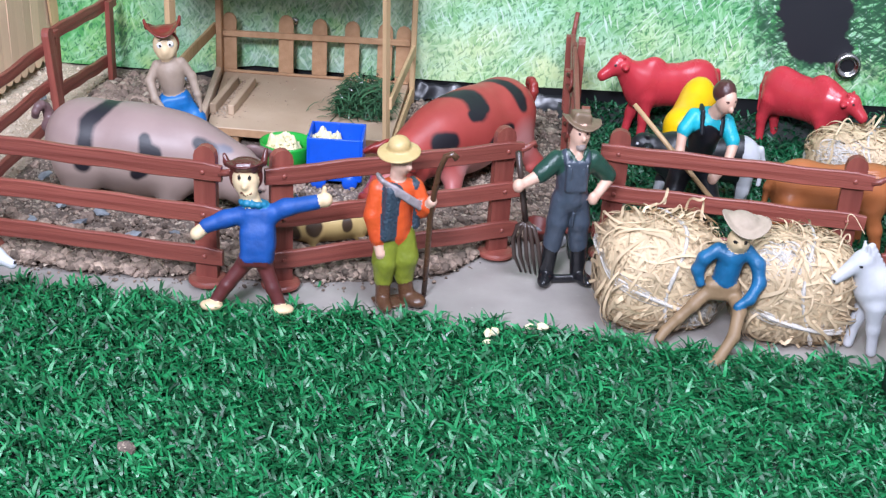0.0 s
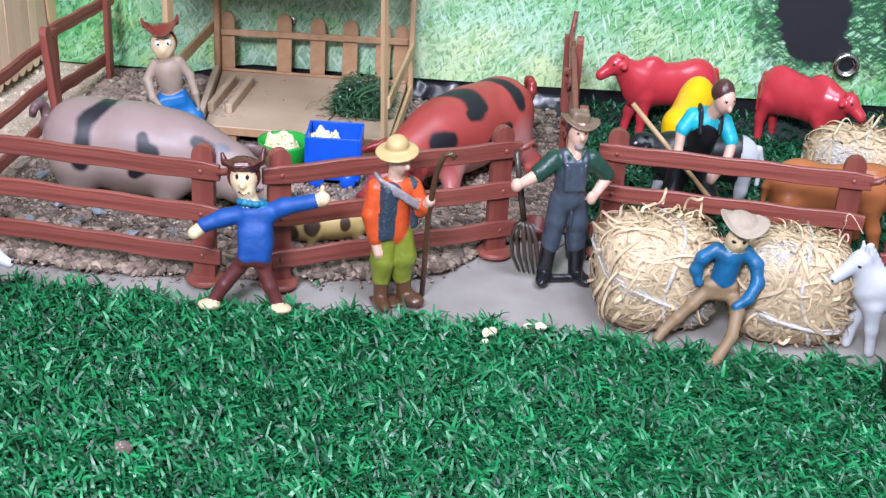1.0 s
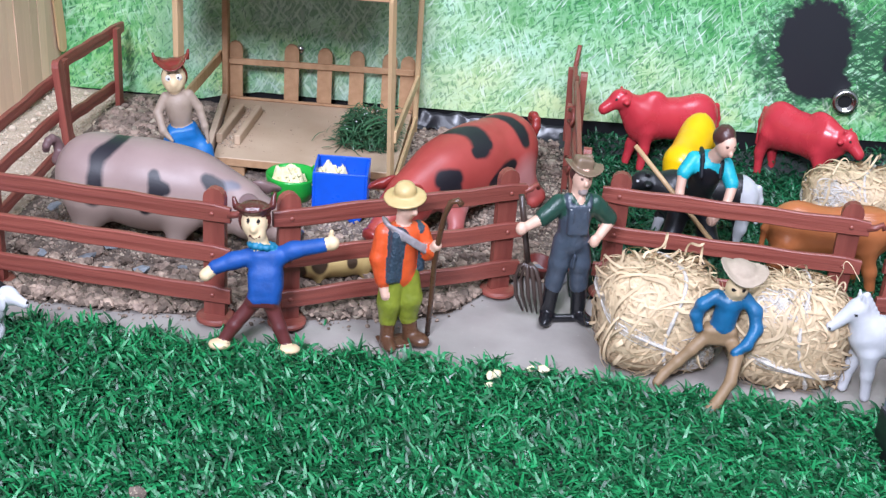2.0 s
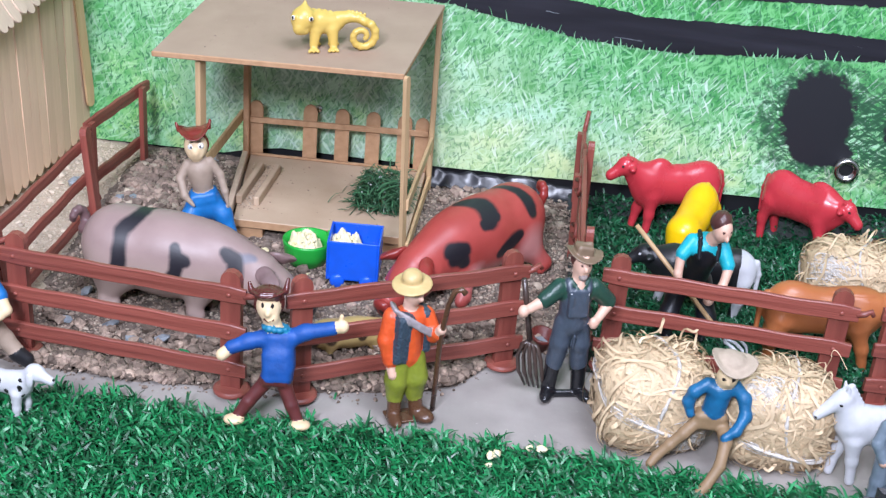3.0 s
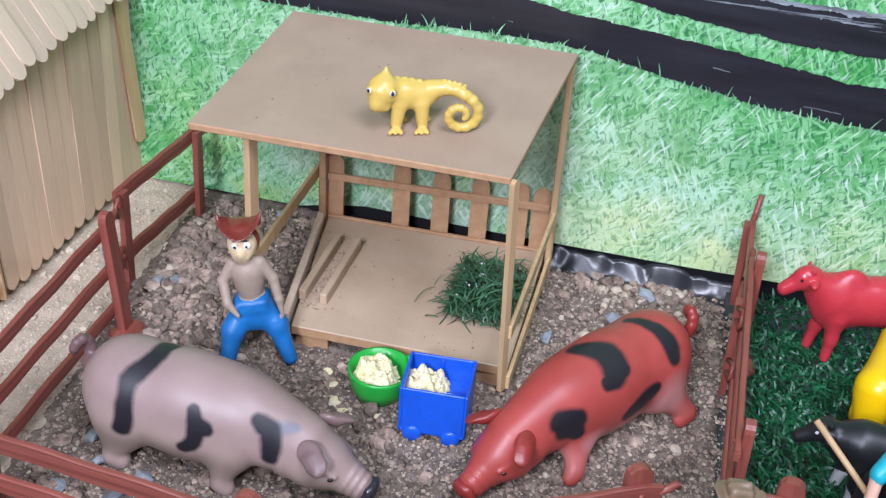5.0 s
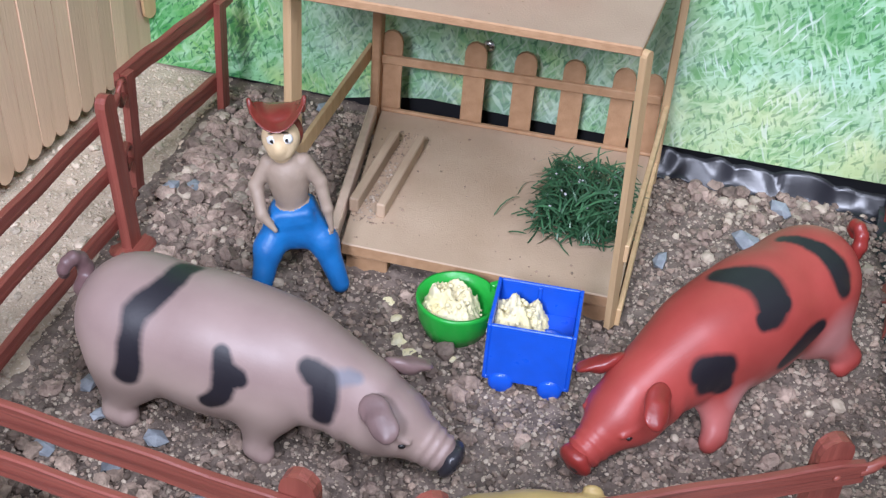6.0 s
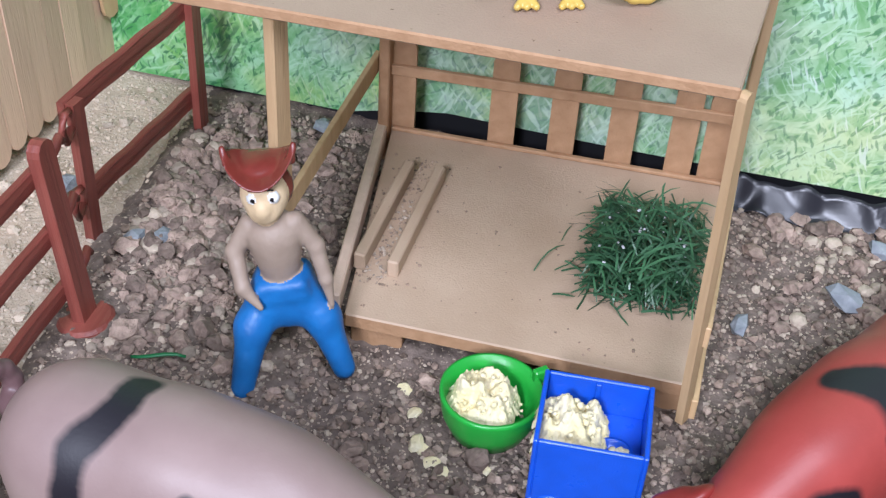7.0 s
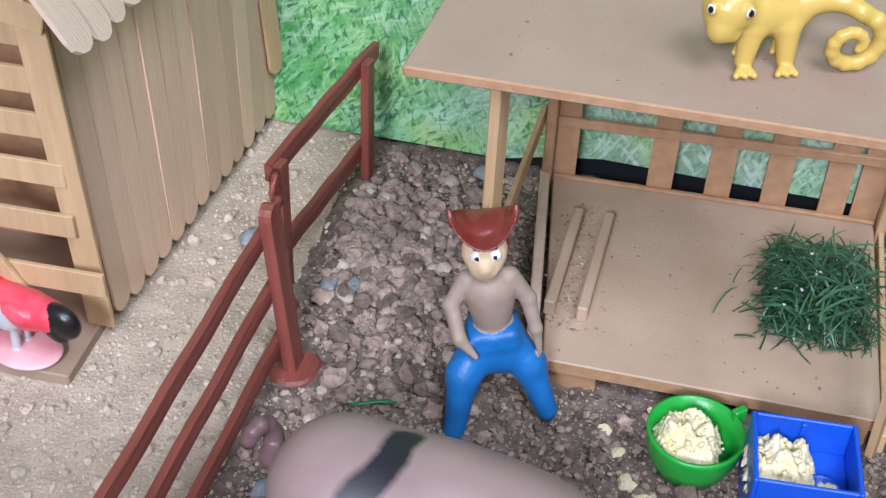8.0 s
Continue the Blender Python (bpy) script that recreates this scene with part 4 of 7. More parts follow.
def stone_verts(rng, base, size, flat=0.75, jag=0.22):
    v = base * (1 + rng.uniform(-jag, jag, (len(base), 1)))
    rng.uniform(0, 6.28, 3)
    v = v * np.array([1, rng.uniform(0.65, 1.0), flat * rng.uniform(0.7, 1.1)])
    v = v @ np.array(Euler((rng.uniform(-0.4, 0.4), rng.uniform(-0.4, 0.4), rng.uniform(0, 6.28))).to_matrix()).T
    return v * size


def strew(name, count, place, sizes, ico_mesh, material, seed, label, category, sink=0.35, jag=0.22, height=soil_height):
    rng = np.random.default_rng(seed)
    vs, fs, k = [], [], 0
    base, tri = ico_mesh
    tries = 0
    while k < count and tries < count * 6:
        tries += 1
        spot = place(rng)
        if spot is None:
            continue
        x, y = spot
        s = sizes[0] + (sizes[1] - sizes[0]) * rng.random() ** 2.2
        vs.append(stone_verts(rng, base, s, jag=jag) + np.array([x, y, max(height(x, y), 0) + s * (0.6 - sink)]))
        fs.append(tri + k * len(base))
        k += 1
    ob = new(name, mesh_of(name, np.concatenate(vs), np.concatenate(fs), [material]))
    return tagged(ob, label, category, kind="stuff")


POSTS = ((-0.248, 0.627), (-0.113, 0.608), (-0.071, 0.610), (0.051, 0.672), (-0.256, 0.798))


def by_post(x, y):
    return any((x - a) ** 2 + (y - b) ** 2 < 0.0145 ** 2 for a, b in POSTS)


def in_pen(rng):
    x, y = rng.uniform(-0.262, 0.105), rng.uniform(0.606, 0.955)
    if by_post(x, y) or y < front_edge(x) + rng.uniform(-0.004, 0.006) or (-0.168 < x < -0.030 and 0.812 < y < 0.93):
        return None
    return x, y


def rough_side(rng):
    """Larger clods lie behind the shelter's sides, along the fence and at the front rim."""
    k = rng.random()
    if k < 0.54:
        x, y = rng.normal(-0.235, 0.022), rng.normal(0.865, 0.04)
    elif k < 0.74:
        x = rng.uniform(-0.258, 0.045)
        y = front_edge(x) + abs(rng.normal(0.004, 0.018))
    elif k < 0.86:
        x, y = rng.normal(0.05, 0.025), rng.uniform(0.86, 0.945)
    else:
        x, y = rng.uniform(-0.255, 0.09), rng.uniform(0.64, 0.80)
    if by_post(x, y) or not (-0.262 < x < 0.094 and front_edge(x) < y < 0.95) or (-0.172 < x < -0.026 and 0.80 < y < 0.935):
        return None
    return x, y


strew("gravel", 9000, in_pen, (0.0006, 0.0022), ICO1, M["gravel"], 21, "brown gravel strewn over the soil of the pen", "gravel")
strew("grit", 9000, in_pen, (0.0004, 0.0016), ICO1, M["pebble"], 22, "pale grit strewn over the soil", "grit")
strew("clods", 900, rough_side, (0.0016, 0.0056), ICO2, M["clod"], 23, "crumbly brown clods of earth along the fence", "clods", sink=0.22, jag=0.33)
strew("pebbles", 640, rough_side, (0.0012, 0.0042), ICO2, M["pebble"], 24, "pale beige pebbles among the clods", "pebbles", jag=0.12)


def by_rim(rng):
    x = rng.uniform(-0.258, 0.075)
    y = front_edge(x) + abs(rng.normal(0.0, 0.021)) - 0.001
    return None if by_post(x, y) else (x, y)


strew("rubble", 3100, by_rim, (0.0011, 0.0047), ICO1, M["rubble"], 29, "angular brown crumbs of earth along the front of the pen", "rubble", sink=-0.12, jag=0.30)


strew("crumbs", 4200, in_pen, (0.0007, 0.0025), ICO1, M["rubble"], 33, "loose angular crumbs of earth all over the pen", "crumbs", sink=0.02, jag=0.36)


def on_board(rng):
    x = rng.uniform(-0.25, 0.10)
    y = front_edge(x) - abs(rng.normal(0.0, 0.006))
    return None if by_post(x, y) else (x, y)


strew("stray_grit", 150, on_board, (0.0004, 0.0018), ICO1, M["rubble"], 30, "stray crumbs of earth on the grey board", "grit", sink=0.1, jag=0.25, height=lambda x, y: 0.0004)


def big_clods():
    """Lumps of dry earth, crumbly and cracked, in six shapes."""
    rng = np.random.default_rng(77)
    shapes = []
    ico = bmesh.new()
    bmesh.ops.create_icosphere(ico, subdivisions=4, radius=1)
    base = np.array([v.co.normalized() for v in ico.verts])
    tri = np.array([[v.index for v in f.verts] for f in ico.faces])
    ico.free()
    for k in range(6):
        v = []
        for p in base:
            a = noise.noise((p[0] * 1.1 + k * 7, p[1] * 1.1, p[2] * 1.1))
            b = noise.noise((p[0] * 3 + k, p[1] * 3, p[2] * 3))
            crack = abs(noise.noise((p[0] * 2.1 - k * 3, p[1] * 2.1, p[2] * 2.1 + k)))
            c = noise.noise((p[0] * 9, p[1] * 9, p[2] * 9 + k))
            v.append(p * (0.95 + 0.30 * a + 0.10 * b + 0.05 * c - 0.30 * max(0.0, 0.10 - crack) / 0.10))
        v = np.array(v) * np.array([1, 0.82, 0.62])
        shapes.append(mesh_of("clod", v * 0.01, tri, [M["clod"]]))
    spots = [(-0.238, 0.845), (-0.222, 0.872), (-0.205, 0.895), (-0.247, 0.880), (-0.229, 0.905), (-0.212, 0.925), (-0.245, 0.922), (-0.198, 0.865), (-0.214, 0.843), (-0.196, 0.925),
             (-0.232, 0.825), (-0.211, 0.815), (-0.249, 0.865), (-0.222, 0.940), (-0.190, 0.945), (-0.252, 0.905), (-0.200, 0.830), (0.030, 0.918), (0.068, 0.925), (0.012, 0.925), (0.080, 0.905), (0.055, 0.932),
             (-0.236, 0.662), (-0.205, 0.650), (-0.150, 0.648), (-0.095, 0.642), (-0.020, 0.655), (0.066, 0.722), (0.075, 0.745)]
    for k, (x, y) in enumerate(spots):
        s = rng.uniform(0.32, 0.66) if k < 17 else rng.uniform(0.28, 0.52)
        ob = new("clod", shapes[k % 6])
        ob.matrix_basis = pose(x + rng.uniform(-0.004, 0.004), y + rng.uniform(-0.003, 0.003), max(soil_height(x, y), 0) + 0.0012 * s, rng.uniform(-12, 12), rng.uniform(-12, 12), rng.uniform(0, 360)) @ Matrix.Scale(s, 4)
        tagged(ob, "large crumbly lump of dry brown earth" if s > 0.5 else "crumbly lump of dry brown earth in the gravel", "clod", "lumps of earth in the pen")


big_clods()


def in_sand(rng):
    x, y = rng.uniform(-0.42, -0.266), rng.uniform(0.655, 0.965)
    return None if x < -0.345 and y > 0.77 else (x, y)


strew("sand_lumps", 420, in_sand, (0.0008, 0.0030), ICO2, M["sand_grain"], 34, "crumbled lumps of pale sawdust sand", "lumps", sink=0.3, jag=0.25, height=sand_height)
strew("sand_grains", 4200, in_sand, (0.0004, 0.0013), ICO1, M["sand_grain"], 25, "coarse pale grains on the sawdust", "grains", height=sand_height)


def stone(x, y, s, seed, flat=0.5, turn=0.0):
    rng = np.random.default_rng(seed)
    v = stone_verts(rng, ICO1[0], s, flat, 0.20)
    ob = new("stone", mesh_of("stone", v, ICO1[1], [M["slate"]]))
    ob.matrix_basis = pose(x, y, max(soil_height(x, y), 0.002) + s * 0.42, 0, 0, turn)
    return tagged(ob, "flat blue-grey stone lying in the gravel", "stone", "grey stones in the pen")


for k, (x, y, s) in enumerate(((-0.242, 0.845, 0.006), (-0.254, 0.842, 0.0055), (0.046, 0.919, 0.0075), (0.030, 0.884, 0.0095), (-0.011, 0.861, 0.0065), (-0.297, 0.868, 0.007),
                               (-0.205, 0.665, 0.0065), (-0.185, 0.647, 0.0065), (-0.145, 0.662, 0.005), (-0.222, 0.690, 0.006), (-0.234, 0.704, 0.0055), (-0.196, 0.682, 0.0055), (-0.248, 0.735, 0.006), (-0.205, 0.945, 0.006),
                               (0.075, 0.700, 0.006), (-0.168, 0.655, 0.006), (-0.235, 0.665, 0.006))):
    stone(x, y, s, 40 + k, turn=k * 47)


# ---- turf ----
def turf(name, place, count, length, width, material, seed, label, lie=1.0, rise=None):
    """Thousands of short flat plastic blades, bent over in all directions."""
    rng = np.random.default_rng(seed)
    xy = place(rng, count)
    n = len(xy)
    # most blades are combed one way or the other along a slant, the rest stand anyhow
    combed = rng.normal(radians(-48), 0.55, n) + math.pi * (rng.random(n) < 0.4)
    yaw = np.where(rng.random(n) < 0.68, combed, rng.uniform(0, 2 * math.pi, n))
    ln = rng.uniform(*length, n)
    w = rng.uniform(*width, n)
    tip = rng.uniform(0.5, 1.05, n) * lie * 1.5
    foot = rise(xy[:, 0], xy[:, 1]) if rise else np.zeros(n)
    z0 = rng.uniform(0.001, 0.003, n) + foot
    rows = []
    a = tip * 0.45
    p = np.stack([xy[:, 0], xy[:, 1], z0], 1)
    d = np.stack([np.cos(yaw), np.sin(yaw)], 1)
    twist = yaw + math.pi / 2 + rng.uniform(-0.7, 0.7, n)
    side = np.stack([np.cos(twist), np.sin(twist), rng.uniform(-0.7, 0.7, n)], 1)
    for k, scale in enumerate((0.90, 1.0, 0.85, 0.42)):
        rows.append(p - side * (w * scale / 2)[:, None])
        rows.append(p + side * (w * scale / 2)[:, None])
        step = ln / 3
        ang = a + tip * 0.42 * k
        p = p + np.stack([d[:, 0] * np.sin(ang) * step, d[:, 1] * np.sin(ang) * step, np.cos(ang) * step], 1)
        p[:, 2] = np.maximum(p[:, 2], 0.0015 + foot)
    v = np.stack(rows, 1).reshape(-1, 3)
    base = (np.arange(n) * 8)[:, None, None]
    fc = (base + np.array([[0, 1, 3, 2], [2, 3, 5, 4], [4, 5, 7, 6]])[None]).reshape(-1, 4)
    ob = new(name, mesh_of(name, v, fc, [material], smooth=True))
    return tagged(ob, label, "grass", kind="stuff")


def lawn_edge(x):
    return np.interp(x, (-0.5, -0.26, -0.195, -0.12, -0.05, 0.045, 0.107, 0.14, 0.2, 0.5), (0.575, 0.580, 0.588, 0.580, 0.579, 0.580, 0.577, 0.569, 0.567, 0.567))


def lawn_spots(rng, count):
    xy = np.stack([rng.uniform(-0.34, 0.34, count), rng.uniform(0.36, 0.60, count)], 1)
    edge = lawn_edge(xy[:, 0]) + 0.004 * np.sin(xy[:, 0] * 170) + 0.003 * np.sin(xy[:, 0] * 410)
    return xy[xy[:, 1] < edge]


def field_spots(rng, count):
    xy = np.stack([rng.uniform(0.112, 0.46, count), rng.uniform(0.675, 0.934, count)], 1)
    return xy[xy[:, 1] < 0.938 - 0.07 * xy[:, 0] + 0.002 * np.sin(xy[:, 0] * 260)]


def mat_sheet(name, pts, label):
    bm = bmesh.new()
    bm.faces.new([bm.verts.new((x, y, 0.0006)) for x, y in pts])
    ext = bmesh.ops.extrude_face_region(bm, geom=bm.faces[:])["geom"]
    bmesh.ops.translate(bm, verts=[g for g in ext if isinstance(g, bmesh.types.BMVert)], vec=(0, 0, 0.0016))
    return tagged(new(name, bm_mesh(name, bm, M["mat"])), label, "turf mat", kind="structure")


mat_sheet("lawn_mat", [(-0.6, 0.06), (0.6, 0.06)] + [(x, float(lawn_edge(x)) - 0.003) for x in (0.6, 0.2, 0.14, 0.107, 0.045, -0.05, -0.12, -0.195, -0.26, -0.6)], "dark green backing of the artificial lawn")


def pasture_rise(x, y):
    """The pasture turf bends up where it meets the banner, most at its far corner."""
    t = np.clip((y - 0.921 + 0.07 * x) / 0.016, 0, 1)
    return t * t * (3 - 2 * t) * (0.0115 + 0.012 * np.clip((x - 0.235) / 0.06, 0, 1))


def field_mat():
    nx, ny = 80, 40
    v, fc = [], []
    for side in (0.0022, 0.0006):
        for j in range(ny + 1):
            for i in range(nx + 1):
                x = 0.095 + 0.505 * i / nx
                w = 1 - (1 - j / ny) ** 2
                y = 0.676 + (0.938 - 0.07 * x - 0.676) * w
                v.append((x, y, side + float(pasture_rise(x, y))))
    n = (nx + 1) * (ny + 1)
    for j in range(ny):
        for i in range(nx):
            a = j * (nx + 1) + i
            fc += [(a, a + 1, a + nx + 2, a + nx + 1), (n + a + nx + 1, n + a + nx + 2, n + a + 1, n + a)]
    tagged(new("field_mat", mesh_of("field_mat", v, fc, [M["mat"]], smooth=True)), "dark green backing of the pasture turf", "turf mat", kind="structure")


field_mat()
turf("lawn", lawn_spots, 60000, (0.0066, 0.0126), (0.0010, 0.0021), M["turf"], 31, "glossy deep green artificial turf in front of the fence")
turf("pasture", field_spots, 25000, (0.005, 0.0095), (0.0011, 0.0020), M["turf_dark"], 32, "dark green artificial turf of the cattle field", rise=pasture_rise)


# ---- fences ----
def rail_mesh(length, height, thick, name="rail"):
    """A plank with a slightly wavy run and softened ends."""
    bm = bmesh.new()
    n = 16
    rings = []
    for i in range(n + 1):
        x = -length / 2 + length * i / n
        wav = 0.0004 * math.sin(i * 1.3 + length * 90)
        h = height / 2 * (0.86 if i in (0, n) else 1.0)
        t = thick / 2
        c = 0.0006
        rings.append([bm.verts.new((x, y, z + wav)) for y, z in ((-t, -h + c), (-t, h - c), (-t + c, h), (t - c, h), (t, h - c), (t, -h + c), (t - c, -h), (-t + c, -h))])
    for a, b in zip(rings, rings[1:]):
        for k in range(8):
            bm.faces.new((a[k], a[(k + 1) % 8], b[(k + 1) % 8], b[k]))
    bm.faces.new(rings[0][::-1])
    bm.faces.new(rings[-1])
    return bm_mesh(name, bm, M["fence"])


def post_mesh(height=0.084, width=0.0125, thick=0.005):
    me = stick_mesh("post", height, width, thick, M["fence_upright"], (False, True))
    return me


POST = post_mesh()
FOOT = bm_mesh("foot", lathe([(0.0112, 0), (0.0112, 0.0014), (0.0098, 0.0026), (0.004, 0.0032)], 28), M["fence"], False)
BOLT = bm_mesh("bolt", lathe([(0.0014, 0), (0.0013, 0.0005), (0.0007, 0.0009)], 12), M["fence"], True)


def plank_fence(length, m, hooks=True, end=1, heights=(0.071, 0.0455, 0.020), deep=0.0106, post=None):
    """Moulded plank fence: two posts on round feet, three bolted rails, a hook at the rails' ends."""
    ob = thing("plank_fence", m, "red-brown moulded plastic farm fence with three rails", "fence", "fence round the pig pen")
    for s in (-1, 1):
        p = part("post", post or POST, None, ob, m=pose(s * length / 2, 0.0018, 0.001))
        part("foot", FOOT, None, p, m=pose(0, 0, 0.0016))
    rail = rail_mesh(length + 0.021, deep, 0.0032)
    for k, z in enumerate(heights):
        r = part("rail", rail, None, ob, m=pose(0, -0.0022, z))
        for s in (-1, 1):
            part("bolt", BOLT, None, r, m=Matrix.Translation((s * length / 2, -0.0016, 0)) @ pose(0, 0, 0, 90))
    if hooks:
        for z in heights if hooks == "all" else heights[:1]:
            q = end * length / 2
            part("hook", tube([(q + end * 0.009, -0.0022, z), (q + end * 0.014, -0.0022, z + 0.001), (q + end * 0.0175, -0.0022, z + 0.0035), (q + end * 0.019, -0.0022, z + 0.0005)], [0.0022, 0.002, 0.0018, 0.0015], 8),
                 M["fence"], ob, smooth=True)
    return ob


def along(ax, ay, bx, by, z=0.0, tilt=0.0, lean=0.0):
    return pose((ax + bx) / 2, (ay + by) / 2, z, tilt, lean, math.degrees(math.atan2(by - ay, bx - ax)))


front = plank_fence(0.1365, along(-0.248, 0.626, -0.113, 0.607))
copy_thing(front, along(-0.071, 0.609, 0.051, 0.671))
copy_thing(front, along(0.1160, 0.6805, 0.2555, 0.6645))
copy_thing(front, along(0.289, 0.668, 0.425, 0.680))
copy_thing(front, along(-0.410, 0.628, -0.276, 0.640))
side = plank_fence(0.152, along(-0.257, 0.798, -0.264, 0.645, 0, 5), "all", -1, deep=0.0078, post=post_mesh(width=0.0098))
copy_thing(side, along(0.1035, 0.872, 0.0985, 0.716, 0.0, 1))


def gate(m, length=0.094, height=0.073, over=0.0, face=-1):
    ob = thing("fence_gate", m, "red-brown plastic gate with two wide rails", "gate", "gates of the pig pen")
    up = stick_mesh("upright", height - 0.004, 0.0066, 0.004, M["fence_upright"], (False, False))
    for s in (-1, 1):
        part("upright", up, None, ob, m=pose(s * (length / 2 - 0.004), 0, 0))
    for z, extra in ((height - 0.0075, over), (0.0205, 0.0)):
        part("rail", rail_mesh(length + extra, 0.0100, 0.0034, "gate_rail"), None, ob, m=pose(extra / 2, face * 0.0034, z))
    for z in (height * 0.86, height * 0.36):
        part("hinge", tube([(-length / 2, 0, z + 0.004), (-length / 2 - 0.006, -0.002, z + 0.006), (-length / 2 - 0.009, -0.003, z), (-length / 2 - 0.006, -0.002, z - 0.006), (-length / 2, 0, z - 0.004)], 0.0017, 8), M["fence"], ob, smooth=True)
    return ob


gate(along(-0.274, 0.843, -0.2590, 0.932), over=0.013, face=1)
far_gate = gate(along(0.0965, 0.836, 0.1005, 0.932, 0.0, -2))
part("pole", bm_mesh("pole", tube([(0.044, 0.000, 0.0), (0.0465, -0.002, 0.048), (0.0485, -0.0035, 0.070), (0.0505, -0.0055, 0.0855)], [0.0024, 0.0022, 0.0019, 0.0017], 10), M["fence"], True), None, far_gate, "thin red-brown pole")


# ---- shelter ----
SH = thing("shelter", pose(0, 0, 0), "open fibreboard toy shelter with flat roof and picket back", "shelter")
DECK = [(-0.158, 0.813), (-0.0275, 0.810), (-0.024, 0.937), (-0.171, 0.937)]


def plate(corners_top, thick):
    """A board with four top corners (x, y, z)."""
    bm = bmesh.new()
    top = [bm.verts.new(c) for c in corners_top]
    bot = [bm.verts.new((c[0], c[1], c[2] - thick)) for c in corners_top]
    bm.faces.new(top)
    bm.faces.new(bot[::-1])
    for i in range(4):
        bm.faces.new((top[i], bot[i], bot[(i + 1) % 4], top[(i + 1) % 4]))
    bmesh.ops.bevel(bm, geom=bm.edges[:], offset=0.0006, segments=1, affect="EDGES")
    return bm


def two_tone(ob, horizontal, edge):
    """Boards show a paler face and a browner cut edge."""
    ob.data.materials.clear()
    ob.data.materials.append(horizontal)
    ob.data.materials.append(edge)
    for p in ob.data.polygons:
        p.material_index = 0 if abs(p.normal.z) > 0.7 else 1


two_tone(part("deck", plate([(x, y, 0.017) for x, y in DECK], 0.0065), M["mdf_deck_lit"], SH, "dusty fibreboard floor"), M["mdf_deck_lit"], M["mdf_edge"])
two_tone(part("roof", plate([(-0.217, 0.813, 0.1415), (-0.036, 0.798, 0.148), (-0.019, 0.935, 0.1605), (-0.199, 0.947, 0.156)], 0.0042), M["mdf"], SH, "flat dusty fibreboard roof"), M["mdf"], M["mdf_edge"])
for x, y in ((-0.146, 0.823), (-0.04, 0.820), (-0.15, 0.925), (-0.04, 0.925)):
    part("foot", block((x - 0.010, y - 0.008, 0.0005), (x + 0.010, y + 0.008, 0.0103), 0.0005), M["mdf_edge"], SH)
part("lip", block((-0.171, 0.9345, 0.0172), (-0.024, 0.9372, 0.0192), 0.0005), M["mdf_edge"], SH)


def bar(a, b, w, t, material, name, parent, label="", side=(1, 0, 0)):
    """A straight square-cut batten from a to b."""
    a, b = Vector(a), Vector(b)
    d = (b - a).normalized()
    u = (Vector(side) - d * Vector(side).dot(d)).normalized()
    v = d.cross(u)
    bm = bmesh.new()
    box(bm, (-t / 2, -w / 2, 0), (t / 2, w / 2, (b - a).length), min(w, t) * 0.15)
    rot = Matrix((u, v, d)).transposed().to_4x4()
    bmesh.ops.transform(bm, matrix=Matrix.Translation(a) @ rot, verts=bm.verts[:])
    return part(name, bm, material, parent, label)


# posts: craft sticks set edgewise
part("post", stick_mesh("post", 0.1405, 0.0050, 0.0030, M["stick"], (False, True)), None, SH, "craft stick post with a rounded top", m=pose(-0.0292, 0.8035, 0.006, 1.4, -2.0) @ pose(0, 0, 0, 0, 0, 62))
bar((-0.1845, 0.824, 0.002), (-0.1835, 0.820, 0.137), 0.0088, 0.0042, M["stick"], "post", SH, side=(0.95, -0.31, 0))
bar((-0.174, 0.936, 0.002), (-0.174, 0.934, 0.152), 0.0095, 0.0048, M["mdf_edge"], "post", SH)
bar((-0.021, 0.935, 0.002), (-0.022, 0.932, 0.156), 0.0085, 0.0042, M["stick"], "post", SH)
# side rails
bar((-0.0280, 0.803, 0.047), (-0.0205, 0.937, 0.047), 0.0090, 0.0024, M["stick"], "side_rail", SH)
bar((-0.0262, 0.804, 0.011), (-0.0205, 0.938, 0.012), 0.0095, 0.0024, M["stick"], "side_rail", SH)
bar((-0.184, 0.822, 0.052), (-0.178, 0.936, 0.052), 0.0090, 0.0024, M["stick"], "side_rail", SH)
bar((-0.1632, 0.817, 0.0172), (-0.1748, 0.934, 0.0172), 0.0095, 0.0046, M["stick_pale"], "side_rail", SH)
# pickets and back rail
picket = stick_mesh("picket", 0.051, 0.0125, 0.0022, M["mdf_edge"], (False, True))
for x, h in ((-0.167, 1.0), (-0.122, 1.02), (-0.0955, 1.0), (-0.070, 1.0), (-0.044, 1.0), (-0.0295, 0.98)):
    part("picket", picket, None, SH, m=pose(x, 0.9385, 0.0135) @ Matrix.Diagonal((0.93, 1, h, 1)))
bar((-0.172, 0.9360, 0.0485), (-0.024, 0.9360, 0.0510), 0.0048, 0.0026, M["mdf_edge"], "back_rail", SH, side=(0, 1, 0))
# trough of two battens on the deck
bar((-0.1595, 0.839, 0.0207), (-0.1555, 0.905, 0.0207), 0.0078, 0.0046, M["mdf_deck_lit"], "batten", SH)
bar((-0.1460, 0.838, 0.0207), (-0.1420, 0.905, 0.0207), 0.0078, 0.0046, M["mdf_deck_lit"], "batten", SH)

